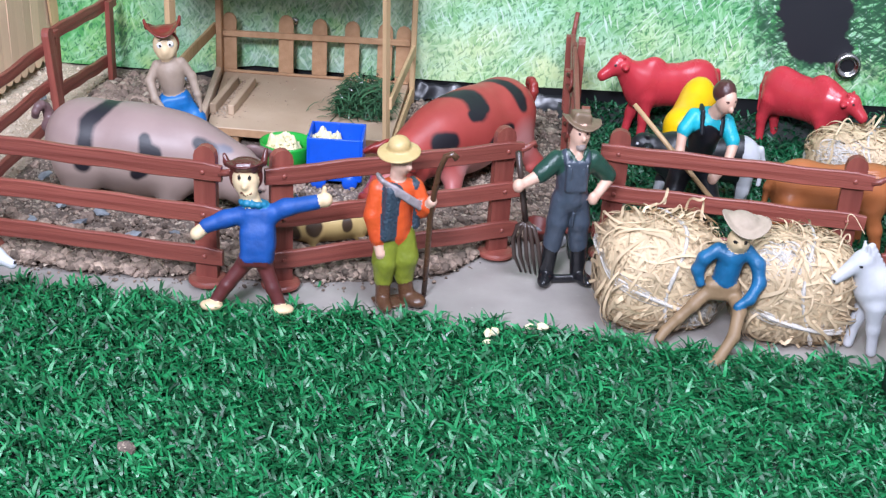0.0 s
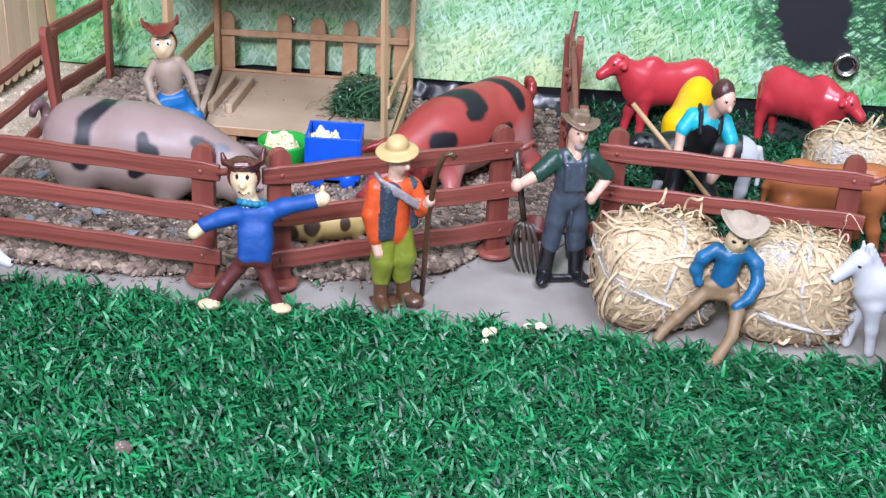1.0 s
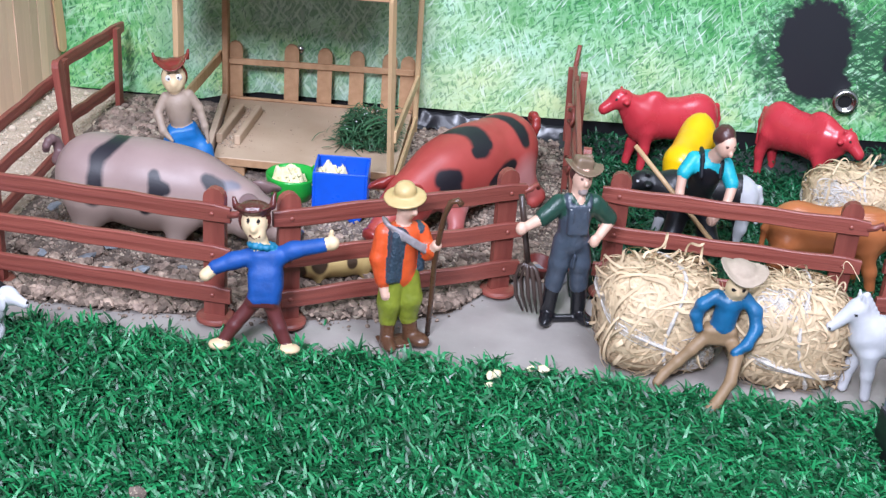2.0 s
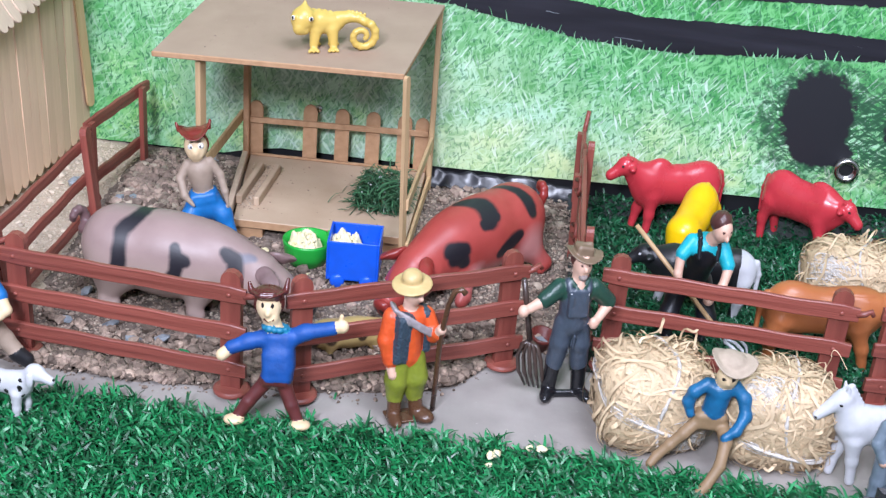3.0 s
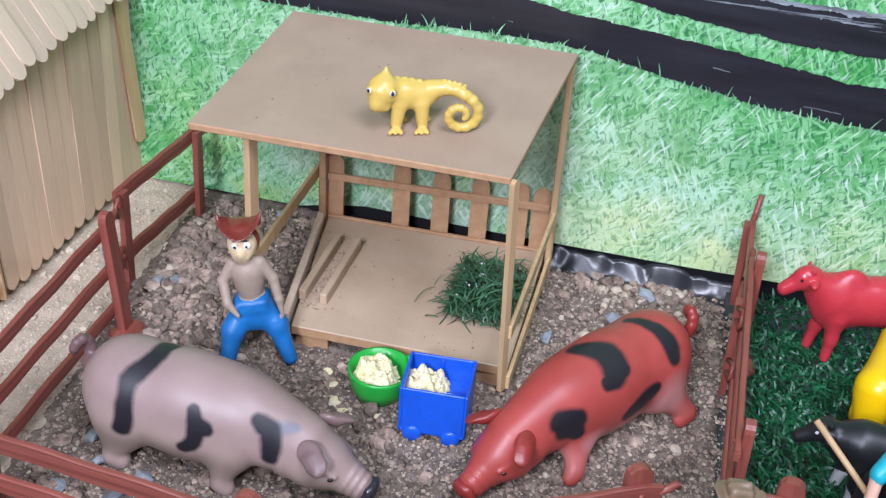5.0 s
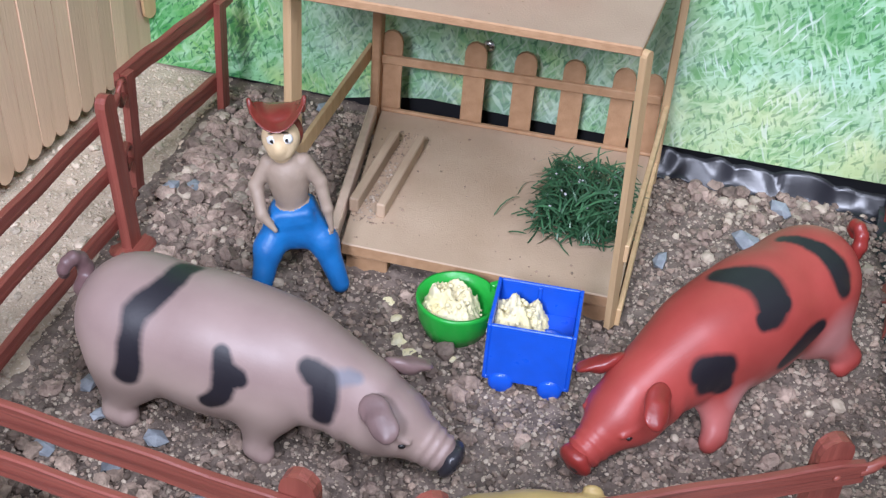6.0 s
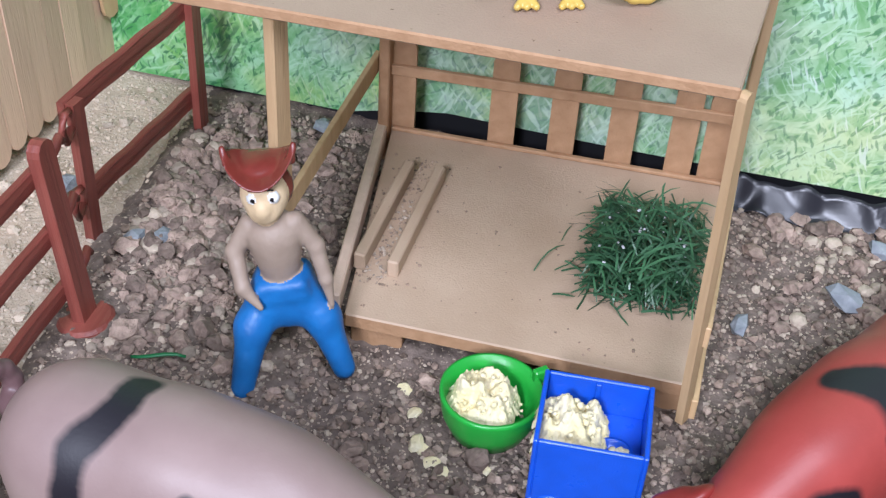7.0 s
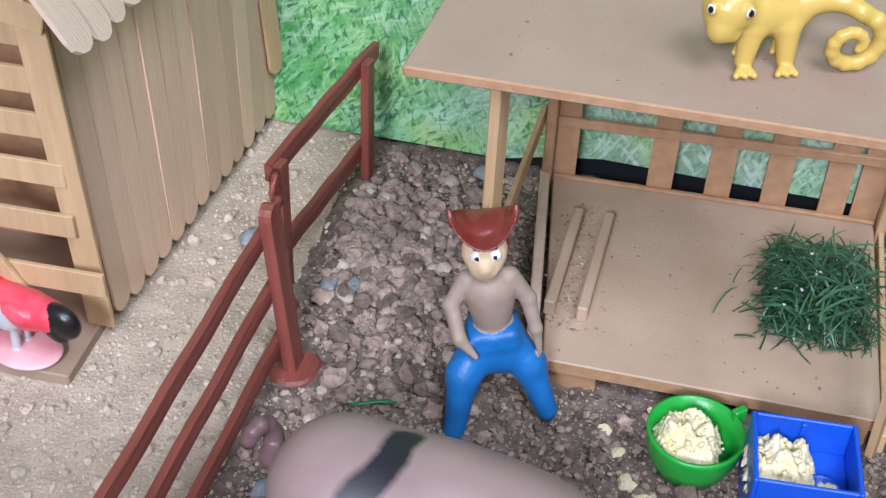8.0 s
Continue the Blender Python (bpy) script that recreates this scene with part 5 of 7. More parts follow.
# a heap of loose green blades on the deck
def hay(rng, cx, cy, rx, ry, hz, count, base):
    v, fc, k = [], [], 0
    for i in range(count):
        u, w = rng.uniform(-1, 1), rng.uniform(-1, 1)
        r = max(abs(u), abs(w)) * 0.8
        x, y = cx + rx * u, cy + ry * w
        z = base + 0.0008 + hz * (1 - r * r) * rng.random()
        yaw, el = rng.uniform(0, 6.28), rng.uniform(-0.3, 0.75)
        ln, w = rng.uniform(0.008, 0.023), rng.uniform(0.0005, 0.0010)
        x, y = x - 0.4 * ln * math.cos(yaw), y - 0.4 * ln * math.sin(yaw)
        curl = rng.uniform(-0.6, 0.6)
        p = np.array([x, y, z])
        for s in range(5):
            side = np.array([-math.sin(yaw), math.cos(yaw), 0.4]) * w / 2 * (1 if s < 4 else 0.3)
            q = p.copy()
            q[2] = max(q[2], base + 0.0004)
            v += [q - side, q + side]
            p = p + ln / 4 * np.array([math.cos(yaw) * math.cos(el), math.sin(yaw) * math.cos(el), math.sin(el)])
            el -= 0.28
            yaw += curl * 0.35
        for s in range(4):
            fc.append((k + 2 * s, k + 2 * s + 1, k + 2 * s + 3, k + 2 * s + 2))
        k += 10
    return v, fc


v, fc = hay(np.random.default_rng(51), -0.0515, 0.873, 0.0205, 0.026, 0.025, 1050, 0.017)
v2, fc2 = hay(np.random.default_rng(52), -0.062, 0.868, 0.028, 0.031, 0.005, 60, 0.017)
fc2 = [tuple(i + len(v) for i in f) for f in fc2]
tagged(new("grass_heap", mesh_of("grass_heap", v + v2, fc + fc2, [M["hay_blade"]], smooth=True)), "heap of loose dark green plastic grass on the shelter floor", "grass heap", kind="stuff")

def in_heap(rng):
    return rng.uniform(-0.071, -0.035), rng.uniform(0.850, 0.896)


strew("flecks", 46, in_heap, (0.0003, 0.0009), ICO1, M["white"], 28, "tiny white flecks in the loose grass", "flecks", height=lambda x, y: 0.017 + 0.023 * (1 - max(abs(x + 0.0525) / 0.0205, abs(y - 0.872) / 0.026) ** 2 * 0.64))


def on_deck(rng):
    k = rng.random()
    if k < 0.75:
        return rng.normal(-0.152, 0.006), rng.uniform(0.832, 0.918)
    return rng.uniform(-0.165, -0.03), rng.uniform(0.815, 0.93)


strew("deck_dirt", 620, on_deck, (0.0002, 0.0009), ICO1, M["dust"], 26, "crumbs of dry soil on the shelter floor", "dirt", height=lambda x, y: 0.017)


def by_battens(rng):
    y = rng.uniform(0.832, 0.888)
    return rng.uniform(-0.157, -0.1475) + 0.06 * (y - 0.838), y


strew("shavings", 120, by_battens, (0.0003, 0.0010), ICO1, M["pebble"], 35, "pale wood crumbs between the two battens", "shavings", height=lambda x, y: 0.017)


def on_roof(rng):
    return rng.uniform(-0.20, -0.035), rng.uniform(0.82, 0.925)


strew("roof_dirt", 90, on_roof, (0.0002, 0.0008), ICO1, M["clod"], 27, "tiny dark crumbs on the shelter roof", "dirt", height=lambda x, y: 0.1415 + (x + 0.217) * 0.036 + (y - 0.813) * 0.098)

# ---- barn of craft sticks ----
BARN = thing("barn", pose(0, 0, 0), "toy barn built of pale wooden craft sticks", "barn")
part("base_board", block((-0.50, 0.768, 0.0006), (-0.339, 0.968, 0.0075), 0.0006), M["mdf"], BARN, "fibreboard base under the barn")
A, Bk = Vector((-0.3335, 0.8035, 0.001)), Vector((-0.3175, 0.9665, 0.001))
wall_dir = (Bk - A).normalized()
yaw = math.degrees(math.atan2(wall_dir.y, wall_dir.x))
long_stick = stick_mesh("wall_stick", 0.152, 0.01245, 0.0012, M["stick_dusty_lit"])
rnd = random.Random(5)
for k in range(13):
    p = A + wall_dir * (0.0062 + k * 0.01265)
    off = rnd.uniform(0, 0.0002)
    part("wall_stick", long_stick, None, BARN, m=pose(p.x + off, p.y, 0.0080 + rnd.uniform(0, 0.002), 0, 0, yaw) @ pose(0, 0, 0, rnd.uniform(-0.35, 0.35), -5 + 0.37 * k + rnd.uniform(-0.10, 0.10), rnd.uniform(-0.7, 0.7)))
roof_stick = stick_mesh("roof_stick", 0.118, 0.0138, 0.0018, M["stick_pale"])
for k in range(16):
    y = 0.771 + k * 0.0127
    part("roof_stick", roof_stick, None, BARN, m=pose(-0.3095 + 0.0007 * (k % 2), y, 0.1565 + rnd.uniform(-0.002, 0.002) - 0.0004 * k, 0, -32, 0) @ pose(0, 0, 0, 0, 0, 90))
    part("roof_stick", roof_stick, None, BARN, m=pose(-0.4975 + 0.0007 * (k % 2), y, 0.1565, 0, 32, 0) @ pose(0, 0, 0, 0, 0, 90))
flat = lambda a, b, w, name, mat="stick": bar(a, b, w, 0.0022, M[mat], name, BARN, side=(0, 1, 0))
fy = 0.786
flat((-0.338, fy + 0.013, 0.008), (-0.338, fy, 0.172), 0.0115, "corner_stick")
flat((-0.326, fy - 0.0005, 0.0425), (-0.44, fy - 0.0005, 0.0425), 0.0110, "sill_stick")
flat((-0.324, fy - 0.0035, 0.166), (-0.47, fy - 0.0035, 0.168), 0.0110, "lintel_stick")
flat((-0.328, fy - 0.0065, 0.160), (-0.352, fy - 0.0065, 0.166), 0.0105, "end_stick")
flat((-0.362, fy - 0.003, 0.034), (-0.392, fy - 0.003, 0.088), 0.0100, "brace_stick")
for z in (0.064, 0.088, 0.109, 0.128, 0.147):
    flat((-0.338, fy + 0.006, z), (-0.472, fy + 0.006, z), 0.0105, "slat_stick")
flat((-0.332, fy - 0.006, 0.168), (-0.385, fy - 0.006, 0.248), 0.0105, "gable_stick")
flat((-0.475, fy - 0.006, 0.168), (-0.420, fy - 0.006, 0.248), 0.0105, "gable_stick")
flat((-0.470, fy + 0.013, 0.008), (-0.470, fy, 0.172), 0.0115, "corner_stick")
part("inner_wall", block((-0.478, 0.846, 0.0075), (-0.345, 0.8485, 0.148), 0.0004), M["mdf_edge"], BARN)
part("back_wall", block((-0.485, 0.962, 0.0075), (-0.325, 0.9645, 0.150), 0.0004), M["stick_dusty_lit"], BARN)
part("far_wall", block((-0.485, 0.805, 0.0075), (-0.4825, 0.962, 0.150), 0.0004), M["stick_dusty_lit"], BARN)
end_stick = stick_mesh("end_stick", 0.115, 0.0105, 0.002, M["stick"])
part("end_stick", end_stick, None, BARN, "warm yellow craft stick at the corner", m=pose(-0.3140, 0.9635, 0.035, 0, -7, 75))


# ---- pigs ----
def toy_part(name, clay, mats, parent, cell, label=""):
    ob = new(name, clay.mesh(name, [M[k] if isinstance(k, str) else k for k in mats], cell))
    ob.parent = parent
    return tagged(ob, label) if label else ob


def toy_pig(m, label, skin, ear_mat, snout_mat, side, stride, tail_mat, nose):
    """A rubber pig, nose towards +x and lengthened by nose, feet on z = 0; side: the way the tail curls; stride: how far the hind leg is set back."""
    ob = thing("toy_pig", m, label, "toy pig", "toy pigs")
    c = Clay()
    c.ball((-14, 0, 37.5), (52, 27.5, 28), 0, 0)
    c.ball((-48, 0, 38.5), (26, 27, 26), 0, 10)
    c.ball((18, 0, 37.5), (32, 22.5, 22.5), 0, 10)
    c.ball((44, 0, 31), (23, 17.5, 17.5), 0, 10)
    c.limb((56, 0, 26.5), (77 + nose, 0, 13), 15.0, 7.8, 0, 7)
    c.ball((62 + 0.5 * nose, 0, 23), (12, 15.5, 12.5), 0, 5)
    c.ball((46, 0, 29), (7, 18.4, 18.6), 0, 2.5)
    for s in (-1, 1):
        c.ball((-45, 14.5 * s, 31), (20, 14, 22), 0, 2.6, (0, 12, 0))
        c.ball((17, 12.0 * s, 31), (14, 11.8, 19), 0, 2.2, (0, -10, 0))
        c.ball((55 + 0.5 * nose, 8.0 * s, 21.0), (11, 8.6, 9.6), 0, 4)
    c.ball((-8, 0, 30), (40, 22, 23), 0, 8)
    for s in (-1, 1):
        back = stride if s == side else 0
        out = 20 + 0.55 * back
        c.limb((-46, 13 * s, 27), (-50 - back, out * s, 6), 11.5, 6.2, 0, 7)
        c.limb((-50 - back, out * s, 6), (-46 - back, (out + 0.5) * s, 3.5), 6.4, 5.4, 0, 2)
        fore = 18.5 + 0.4 * back
        c.limb((14, 12 * s, 26), (13 + stride, fore * s, 6), 10, 5.6, 0, 7)
        c.limb((13 + stride, fore * s, 6), (16 + stride, (fore + 0.5) * s, 3.5), 5.6, 4.8, 0, 2)
        c.limb((63 + nose * 0.7, 14.2 * s, 27.4), (70.5 + nose * 0.7, 12.0 * s, 24.0), 1.1, 1.0, 0, 1.4)
    for k in range(3):
        c.ball((71 + nose + 3.6 * k, 0, 16.2 - 1.9 * k), (1.5, 9.9 - 0.6 * k, 9.4 - 0.5 * k), 0, 1.4, (0, 28, 0))
    toy_part("body", c, [skin], ob, 1.0)
    c = Clay()
    c.ball((82.5 + nose, 0, 10.2), (4.0, 8.6, 7.8), 0, 1, (0, 28, 0))
    c.limb((83 + nose, -4, 14), (83 + nose, 4, 14), 2.6, 2.6, 0, 1.5)
    for s in (-1, 1):
        c.dab((86.5 + nose, 3.2 * s, 9.4), (3.0, 1.8, 2.0), 1)
    toy_part("snout", c, [snout_mat, "pupil"], ob, 0.7, "dark flat snout")
    for s in (-1, 1):
        c = Clay()
        e = 56 + 0.75 * nose
        c.ball((e, 14.5 * s, 38), (7.2, 3.0, 6.4), 0, 0, (40 * s, 20, 18 * s))
        c.ball((e + 5.5, 19.5 * s, 36.5), (7.2, 2.2, 5.8), 0, 3, (60 * s, 18, 30 * s))
        c.limb((e + 3, 18 * s, 37), (e + 8.0, 23.5 * s, 34.5), 3.0, 1.6, 0, 3)
        toy_part("ear", c, [ear_mat], ob, 0.7, "hanging ear")
        c = Clay()
        c.ball((67.5 + nose * 0.7, 12.9 * s, 22.8), (1.7, 1.5, 1.2), 0, 0)
        toy_part("eye", c, ["pupil"], ob, 0.4)
    c = Clay()
    c.chain([(-74 - 1.1 * k, side * (2.5 + 4.6 * math.sin(k * 0.78)), 44 + 5.0 * (1 - math.cos(k * 0.78)) + 0.8 * k) for k in range(9)],
            [4.2, 3.8, 3.5, 3.2, 3.0, 2.8, 2.6, 2.3, 2.0], 0, 1.0)
    c.limb((-70, 0, 44), (-75, side * 2, 44), 5, 4, 0, 2)
    toy_part("tail", c, [tail_mat], ob, 0.6, "curled tail")
    return ob


def dots(*rows):
    """Spots from rows of (x, y, z, radius) in millimetres."""
    out = []
    for row in rows:
        for a, b in zip(row, row[1:]):
            for k in (0.0, 0.5):
                x, y, z, r = (p + (q - p) * k for p, q in zip(a, b))
                out.append(((x / 1000, y / 1000, z / 1000), (r / 1000,) * 3))
        x, y, z, r = row[-1]
        out.append(((x / 1000, y / 1000, z / 1000), (r / 1000,) * 3))
    return out


mauve = spotted("mauve_rubber", (0.315, 0.222, 0.200), (0.265, 0.182, 0.165), (0.014, 0.012, 0.017), dots(
    [(-28.0, 9.0, 64.0, 5.5), (-29.0, 3.0, 64.5, 5.5), (-29.2, -3.2, 64.1, 5.8), (-31.0, -8.0, 62.8, 5.8), (-33.3, -11.6, 60.7, 6.0), (-36.0, -14.5, 58.6, 6.0), (-37.9, -17.0, 56.0, 6.0), (-38.0, -19.5, 52.6, 5.6), (-37.6, -22.0, 49.2, 5.4), (-37.8, -24.5, 44.8, 5.6), (-38.0, -26.3, 40.0, 5.6), (-38.6, -27.2, 36.5, 5.6), (-39.4, -27.8, 33.0, 5.4)],
    [(0.7, -22.0, 52.3, 3.6), (1.6, -23.4, 49.5, 4.2), (2.6, -24.5, 46.5, 5.0), (5.8, -24.2, 45.4, 4.4), (9.0, -23.7, 44.4, 3.8), (2.6, -25.0, 43.5, 5.0), (2.4, -25.5, 39.5, 5.0), (1.6, -25.8, 36.0, 5.0), (-1.0, -26.0, 32.8, 4.8), (-4.5, -26.0, 30.0, 4.2)],
    [(34.5, -16.4, 51.5, 4.4), (37.5, -15.8, 49.0, 5.4), (41.4, -15.1, 46.6, 5.6), (41.4, -16.0, 43.0, 5.8), (41.6, -16.8, 39.4, 5.8), (41.8, -17.6, 35.8, 5.6), (41.8, -18.4, 32.0, 5.0)]), 0.45, 0.5, (((0.40, 0.295, 0.25), [((-0.02, -0.024, 0.022), (0.065, 0.022, 0.017)), ((0.060, -0.010, 0.016), (0.022, 0.018, 0.014)), ((-0.058, -0.02, 0.020), (0.020, 0.018, 0.020))]), ((0.17, 0.16, 0.185), dots([(45.0, -12.5, 47.2, 3.6), (49.0, -9.5, 46.9, 3.4), (52.0, -8.0, 45.8, 2.8)]))))
mauve_ear = shade("mauve_ear_paint", (0.23, 0.150, 0.140), (0.155, 0.098, 0.094), 80, 0.4, 0.08, 0.1, 500)
snout_dark = plain("dark_snout_paint", (0.030, 0.028, 0.034), 0.28)
toy_pig(pose(-0.1655, 0.7045, 0.0030, 0, 0, -6) @ Matrix.Diagonal((0.955, 0.94, 1.01, 1)), "mauve rubber toy pig with black patches, nose to the ground", mauve, mauve_ear, snout_dark, 1, 0, plain("dark_mauve_tail_paint", (0.15, 0.085, 0.085), 0.4), 8)
redpig = spotted("red_rubber", (0.39, 0.062, 0.052), (0.31, 0.044, 0.036), (0.014, 0.012, 0.016), dots(
    [(6.2, -8.0, 62.0, 5.4), (2.9, -3.0, 64.0, 6.6), (-0.4, 2.5, 64.4, 7.6), (-3.0, 6.9, 64.0, 8.4), (-3.4, 10.8, 62.5, 8.8), (-3.0, 14.3, 60.6, 8.8), (-2.0, 17.0, 58.2, 8.4), (-0.8, 18.6, 56.4, 7.4)],
    [(-6.6, 18.4, 57.0, 4.8), (0.0, 20.0, 54.6, 5.2), (5.6, 19.6, 55.0, 4.4)],
    [(-35.0, -8.0, 62.0, 3.6), (-37.6, -2.4, 63.0, 4.0), (-39.5, 3.0, 63.4, 4.4), (-41.5, 7.8, 62.5, 4.8), (-43.0, 12.5, 60.6, 5.4), (-44.4, 17.0, 58.0, 6.2), (-44.6, 20.2, 55.0, 6.0), (-44.2, 23.0, 51.6, 5.0)],
    [(37.2, 18.9, 43.5, 6.4), (32.5, 20.7, 43.6, 6.6), (27.7, 22.4, 42.5, 6.2), (34.5, 20.4, 37.8, 6.4), (29.0, 22.0, 37.0, 6.4), (26.5, 22.4, 33.0, 5.0)],
    [(-8.5, 26.5, 31.0, 4.4), (-12.0, 26.9, 33.0, 5.6), (-15.8, 27.3, 34.6, 6.4), (-20.0, 27.3, 36.4, 6.6), (-25.0, 26.8, 37.7, 5.6), (-28.5, 26.3, 39.0, 4.2)]), 0.42, 0.45, (((0.48, 0.20, 0.185), [((-0.014, 0.004, 0.013), (0.056, 0.026, 0.013)), ((-0.044, 0.026, 0.026), (0.012, 0.010, 0.014)), ((0.014, 0.020, 0.022), (0.008, 0.010, 0.008))]),))
red_ear = shade("dark_red_ear_paint", (0.30, 0.034, 0.028), (0.20, 0.026, 0.022), 80, 0.32, 0.08, 0.1, 500)
toy_pig(pose(0.0195, 0.7750, 0.0035, 0, 0, 232) @ Matrix.Diagonal((0.99, 0.88, 1.0, 1)), "red rubber toy pig with black patches and curled tail", redpig, red_ear, red_ear, 1, 12, red_ear, 3)

# small spotted yellow pig lying by the fence
c = Clay()
c.ball((0, 0, 11), (24, 10.5, 10), 0, 0)
c.ball((-18, 0, 11), (12, 9, 9), 0, 6)
c.ball((25, 0, 10), (11, 7.5, 7.5), 0, 6)
c.limb((31, 0, 9), (40, 0, 7), 5.0, 3.6, 0, 4)
for s in (-1, 1):
    c.limb((-15, 7 * s, 8), (-16, 8 * s, 2.5), 4, 2.6, 0, 3)
    c.limb((12, 7 * s, 8), (13, 8 * s, 2.5), 3.6, 2.5, 0, 3)
    c.ball((28, 6.5 * s, 15), (4, 2, 3.5), 0, 1.5, (30 * s, 30, 0))
c.chain([(-29, 0, 13), (-33, 1, 15), (-34, 3, 18)], [1.8, 1.6, 1.2], 0, 1)
ypig = spotted("yellow_spotted_rubber", (0.56, 0.40, 0.17), (0.48, 0.33, 0.12), (0.06, 0.035, 0.02), (((-0.016, -0.009, 0.014), (0.005, 0.006, 0.006)), ((0.004, -0.010, 0.015), (0.0035, 0.006, 0.005)), ((-0.026, 0, 0.010), (0.004, 0.01, 0.007))), 0.4)
toy("toy_piglet", c, [ypig], pose(-0.048, 0.674, 0.002, 0, 0, 22) @ Matrix.Scale(1.02, 4), "small yellow rubber piglet with dark spots behind the rails", "toy pig", cell=0.7)


# ---- cattle ----
def cow_clay(hump=1.0, head_turn=0.0, head_drop=0.0, s=1.0):
    """A standing zebu, head towards -x, feet on z = 0, about 90 mm long."""
    c = Clay()
    c.ball((6, 0, 40), (33, 13.5, 16.5), 0, 0)
    c.ball((27, 0, 41), (17.5, 12.5, 18.5), 0, 8)
    c.ball((-18, 0, 39), (17, 12.5, 17), 0, 8)
    if hump:
        c.ball((-13, 0, 55.5), (9, 5.5, 6.0 * hump), 0, 5)
    hx, hy, hz = -43 + abs(head_turn) * 0.1, head_turn * 0.3, 56 - head_drop
    c.limb((-24, 0, 44), (hx + 5, hy * 0.6, hz - 2), 12, 7.5, 0, 7)
    c.limb((-26, 0, 30), (hx + 4, hy * 0.5, hz - 10), 5, 2.6, 0, 6)
    c.ball((hx, hy, hz), (8, 6.5, 7), 0, 4)
    c.limb((hx - 2, hy, hz - 1.5), (hx - 13, hy * 1.25, hz - 8.5), 6, 4.3, 0, 3)
    for q in (-1, 1):
        c.ball((hx + 3, hy + 8.5 * q, hz - 0.5), (3, 5, 2.2), 0, 1.5, (0, 0, 20 * q))
        c.limb((hx + 2, hy + 4 * q, hz + 5), (hx + 2, hy + 5.5 * q, hz + 6.5), 1.9, 1.2, 0, 1)
        c.chain([(-19, 7 * q, 32), (-22 - 3 * q, 7.5 * q, 17), (-24 - 4 * q, 7.5 * q, 3)], [7, 4.0, 3.4], 0, 4)
        c.chain([(32, 7 * q, 34), (35 + 2 * q, 7.5 * q, 19), (33 + 3 * q, 7.5 * q, 3)], [8.5, 4.4, 3.5], 0, 4)
        c.dab((hx - 5, hy + 6.2 * q, hz + 0.5), (1.2, 1.5, 1.0), 1)
    c.chain([(43, 0, 50), (46, 0, 40), (45.5, 0, 22)], [2.6, 1.9, 1.8], 0, 2)
    return c


toy("toy_cow", cow_clay(1.0), ["red_cow", "pupil"], pose(0.173, 0.9010, 0.003, 0, 0, 14) @ Matrix.Diagonal((0.92, 0.92, 1.02, 1)), "glossy red plastic toy zebu with a hump on the turf", "toy cow", "toy cattle", 0.9)
toy("toy_cow", cow_clay(0.9, 4, 9), ["red_cow", "pupil"], pose(0.277, 0.891, 0.003, 0, 0, 141) @ Matrix.Diagonal((0.82, 0.90, 1.02, 1)), "glossy red plastic toy zebu lowering its head", "toy cow", "toy cattle", 0.9)
toy("toy_cow", cow_clay(0, 0, 36), ["yellow_cow", "pupil"], pose(0.186, 0.846, 0.0070, 0, -13, 68) @ Matrix.Diagonal((0.86, 0.96, 0.90, 1)), "glossy yellow plastic toy cow grazing with lowered head", "toy cow", "toy cattle", 0.9)
c = cow_clay(0.0, 0, 8)
c.dab((46, 0, 30), (19, 40, 60), 1)
c.dab((-26, 0, 0), (9, 40, 17), 1)
toy("toy_cow", c, ["black", "white"], pose(0.183, 0.772, 0.001, 0, 0, -2) @ Matrix.Scale(0.90, 4), "black and white plastic toy cow behind the worker", "toy cow", "toy cattle", 0.9)
toy("toy_cow", cow_clay(0.2, 0, 6), ["brown_cow", "pupil"], pose(0.262, 0.718, 0.002, 0, 0, 184), "orange-brown plastic toy cow close behind the fence", "toy cow", "toy cattle", 0.9)


# ---- white horse, dog, rooster, chameleon ----
c = Clay()
c.ball((8, 0, 45), (30, 13, 15), 0, 0)
c.ball((-16, 0, 46), (15, 12, 15.5), 0, 8)
c.ball((30, 0, 46), (15, 12.5, 15), 0, 8)
c.limb((-22, 0, 50), (-31, 0, 66), 10.5, 6.8, 0, 6)
c.limb((-31, 0, 68), (-46.5, 0, 54.0), 6.3, 3.6, 0, 3)
c.limb((-20, 0, 60), (-28, 0, 74), 3.4, 2.2, 0, 2)
for q in (-1, 1):
    c.limb((-30, 3 * q, 73), (-30.5, 3.4 * q, 79), 1.7, 0.9, 0, 1)
    c.chain([(-19, 6.5 * q, 36), (-20 - 3 * q, 7 * q, 20), (-20 - 5 * q, 7 * q, 3)], [7, 3.8, 3.4], 0, 4)
    c.chain([(32, 6.5 * q, 38), (36, 7 * q, 21), (33 + 2 * q, 7 * q, 3)], [8, 3.9, 3.4], 0, 4)
c.chain([(44, 0, 52), (50, 0, 42), (50, 0, 22)], [3.4, 3.6, 2.0], 0, 2)
for q in (-1, 1):
    c.dab((-34.5, 5.6 * q, 65.5), (1.3, 2.2, 1.1), 1)
    c.dab((-48.6, 2.6 * q, 53.7), (0.9, 1.2, 0.8), 1)
for k in range(5):
    c.ball((-27.5 + 2.3 * k, 0, 76 - 3.4 * k), (3.0, 2.2, 3.6), 0, 1.2, (0, 35, 0))
toy("toy_horse", c, ["white", "pupil"], pose(0.2675, 0.5905, 0.001, 0, 0, 11) @ Matrix.Diagonal((0.84, 0.78, 0.83, 1)), "glossy white plastic toy horse beside a straw bale", "toy horse", cell=0.9)

c = Clay()
c.ball((-6, 0, 24), (15, 7, 7.5), 0, 0)
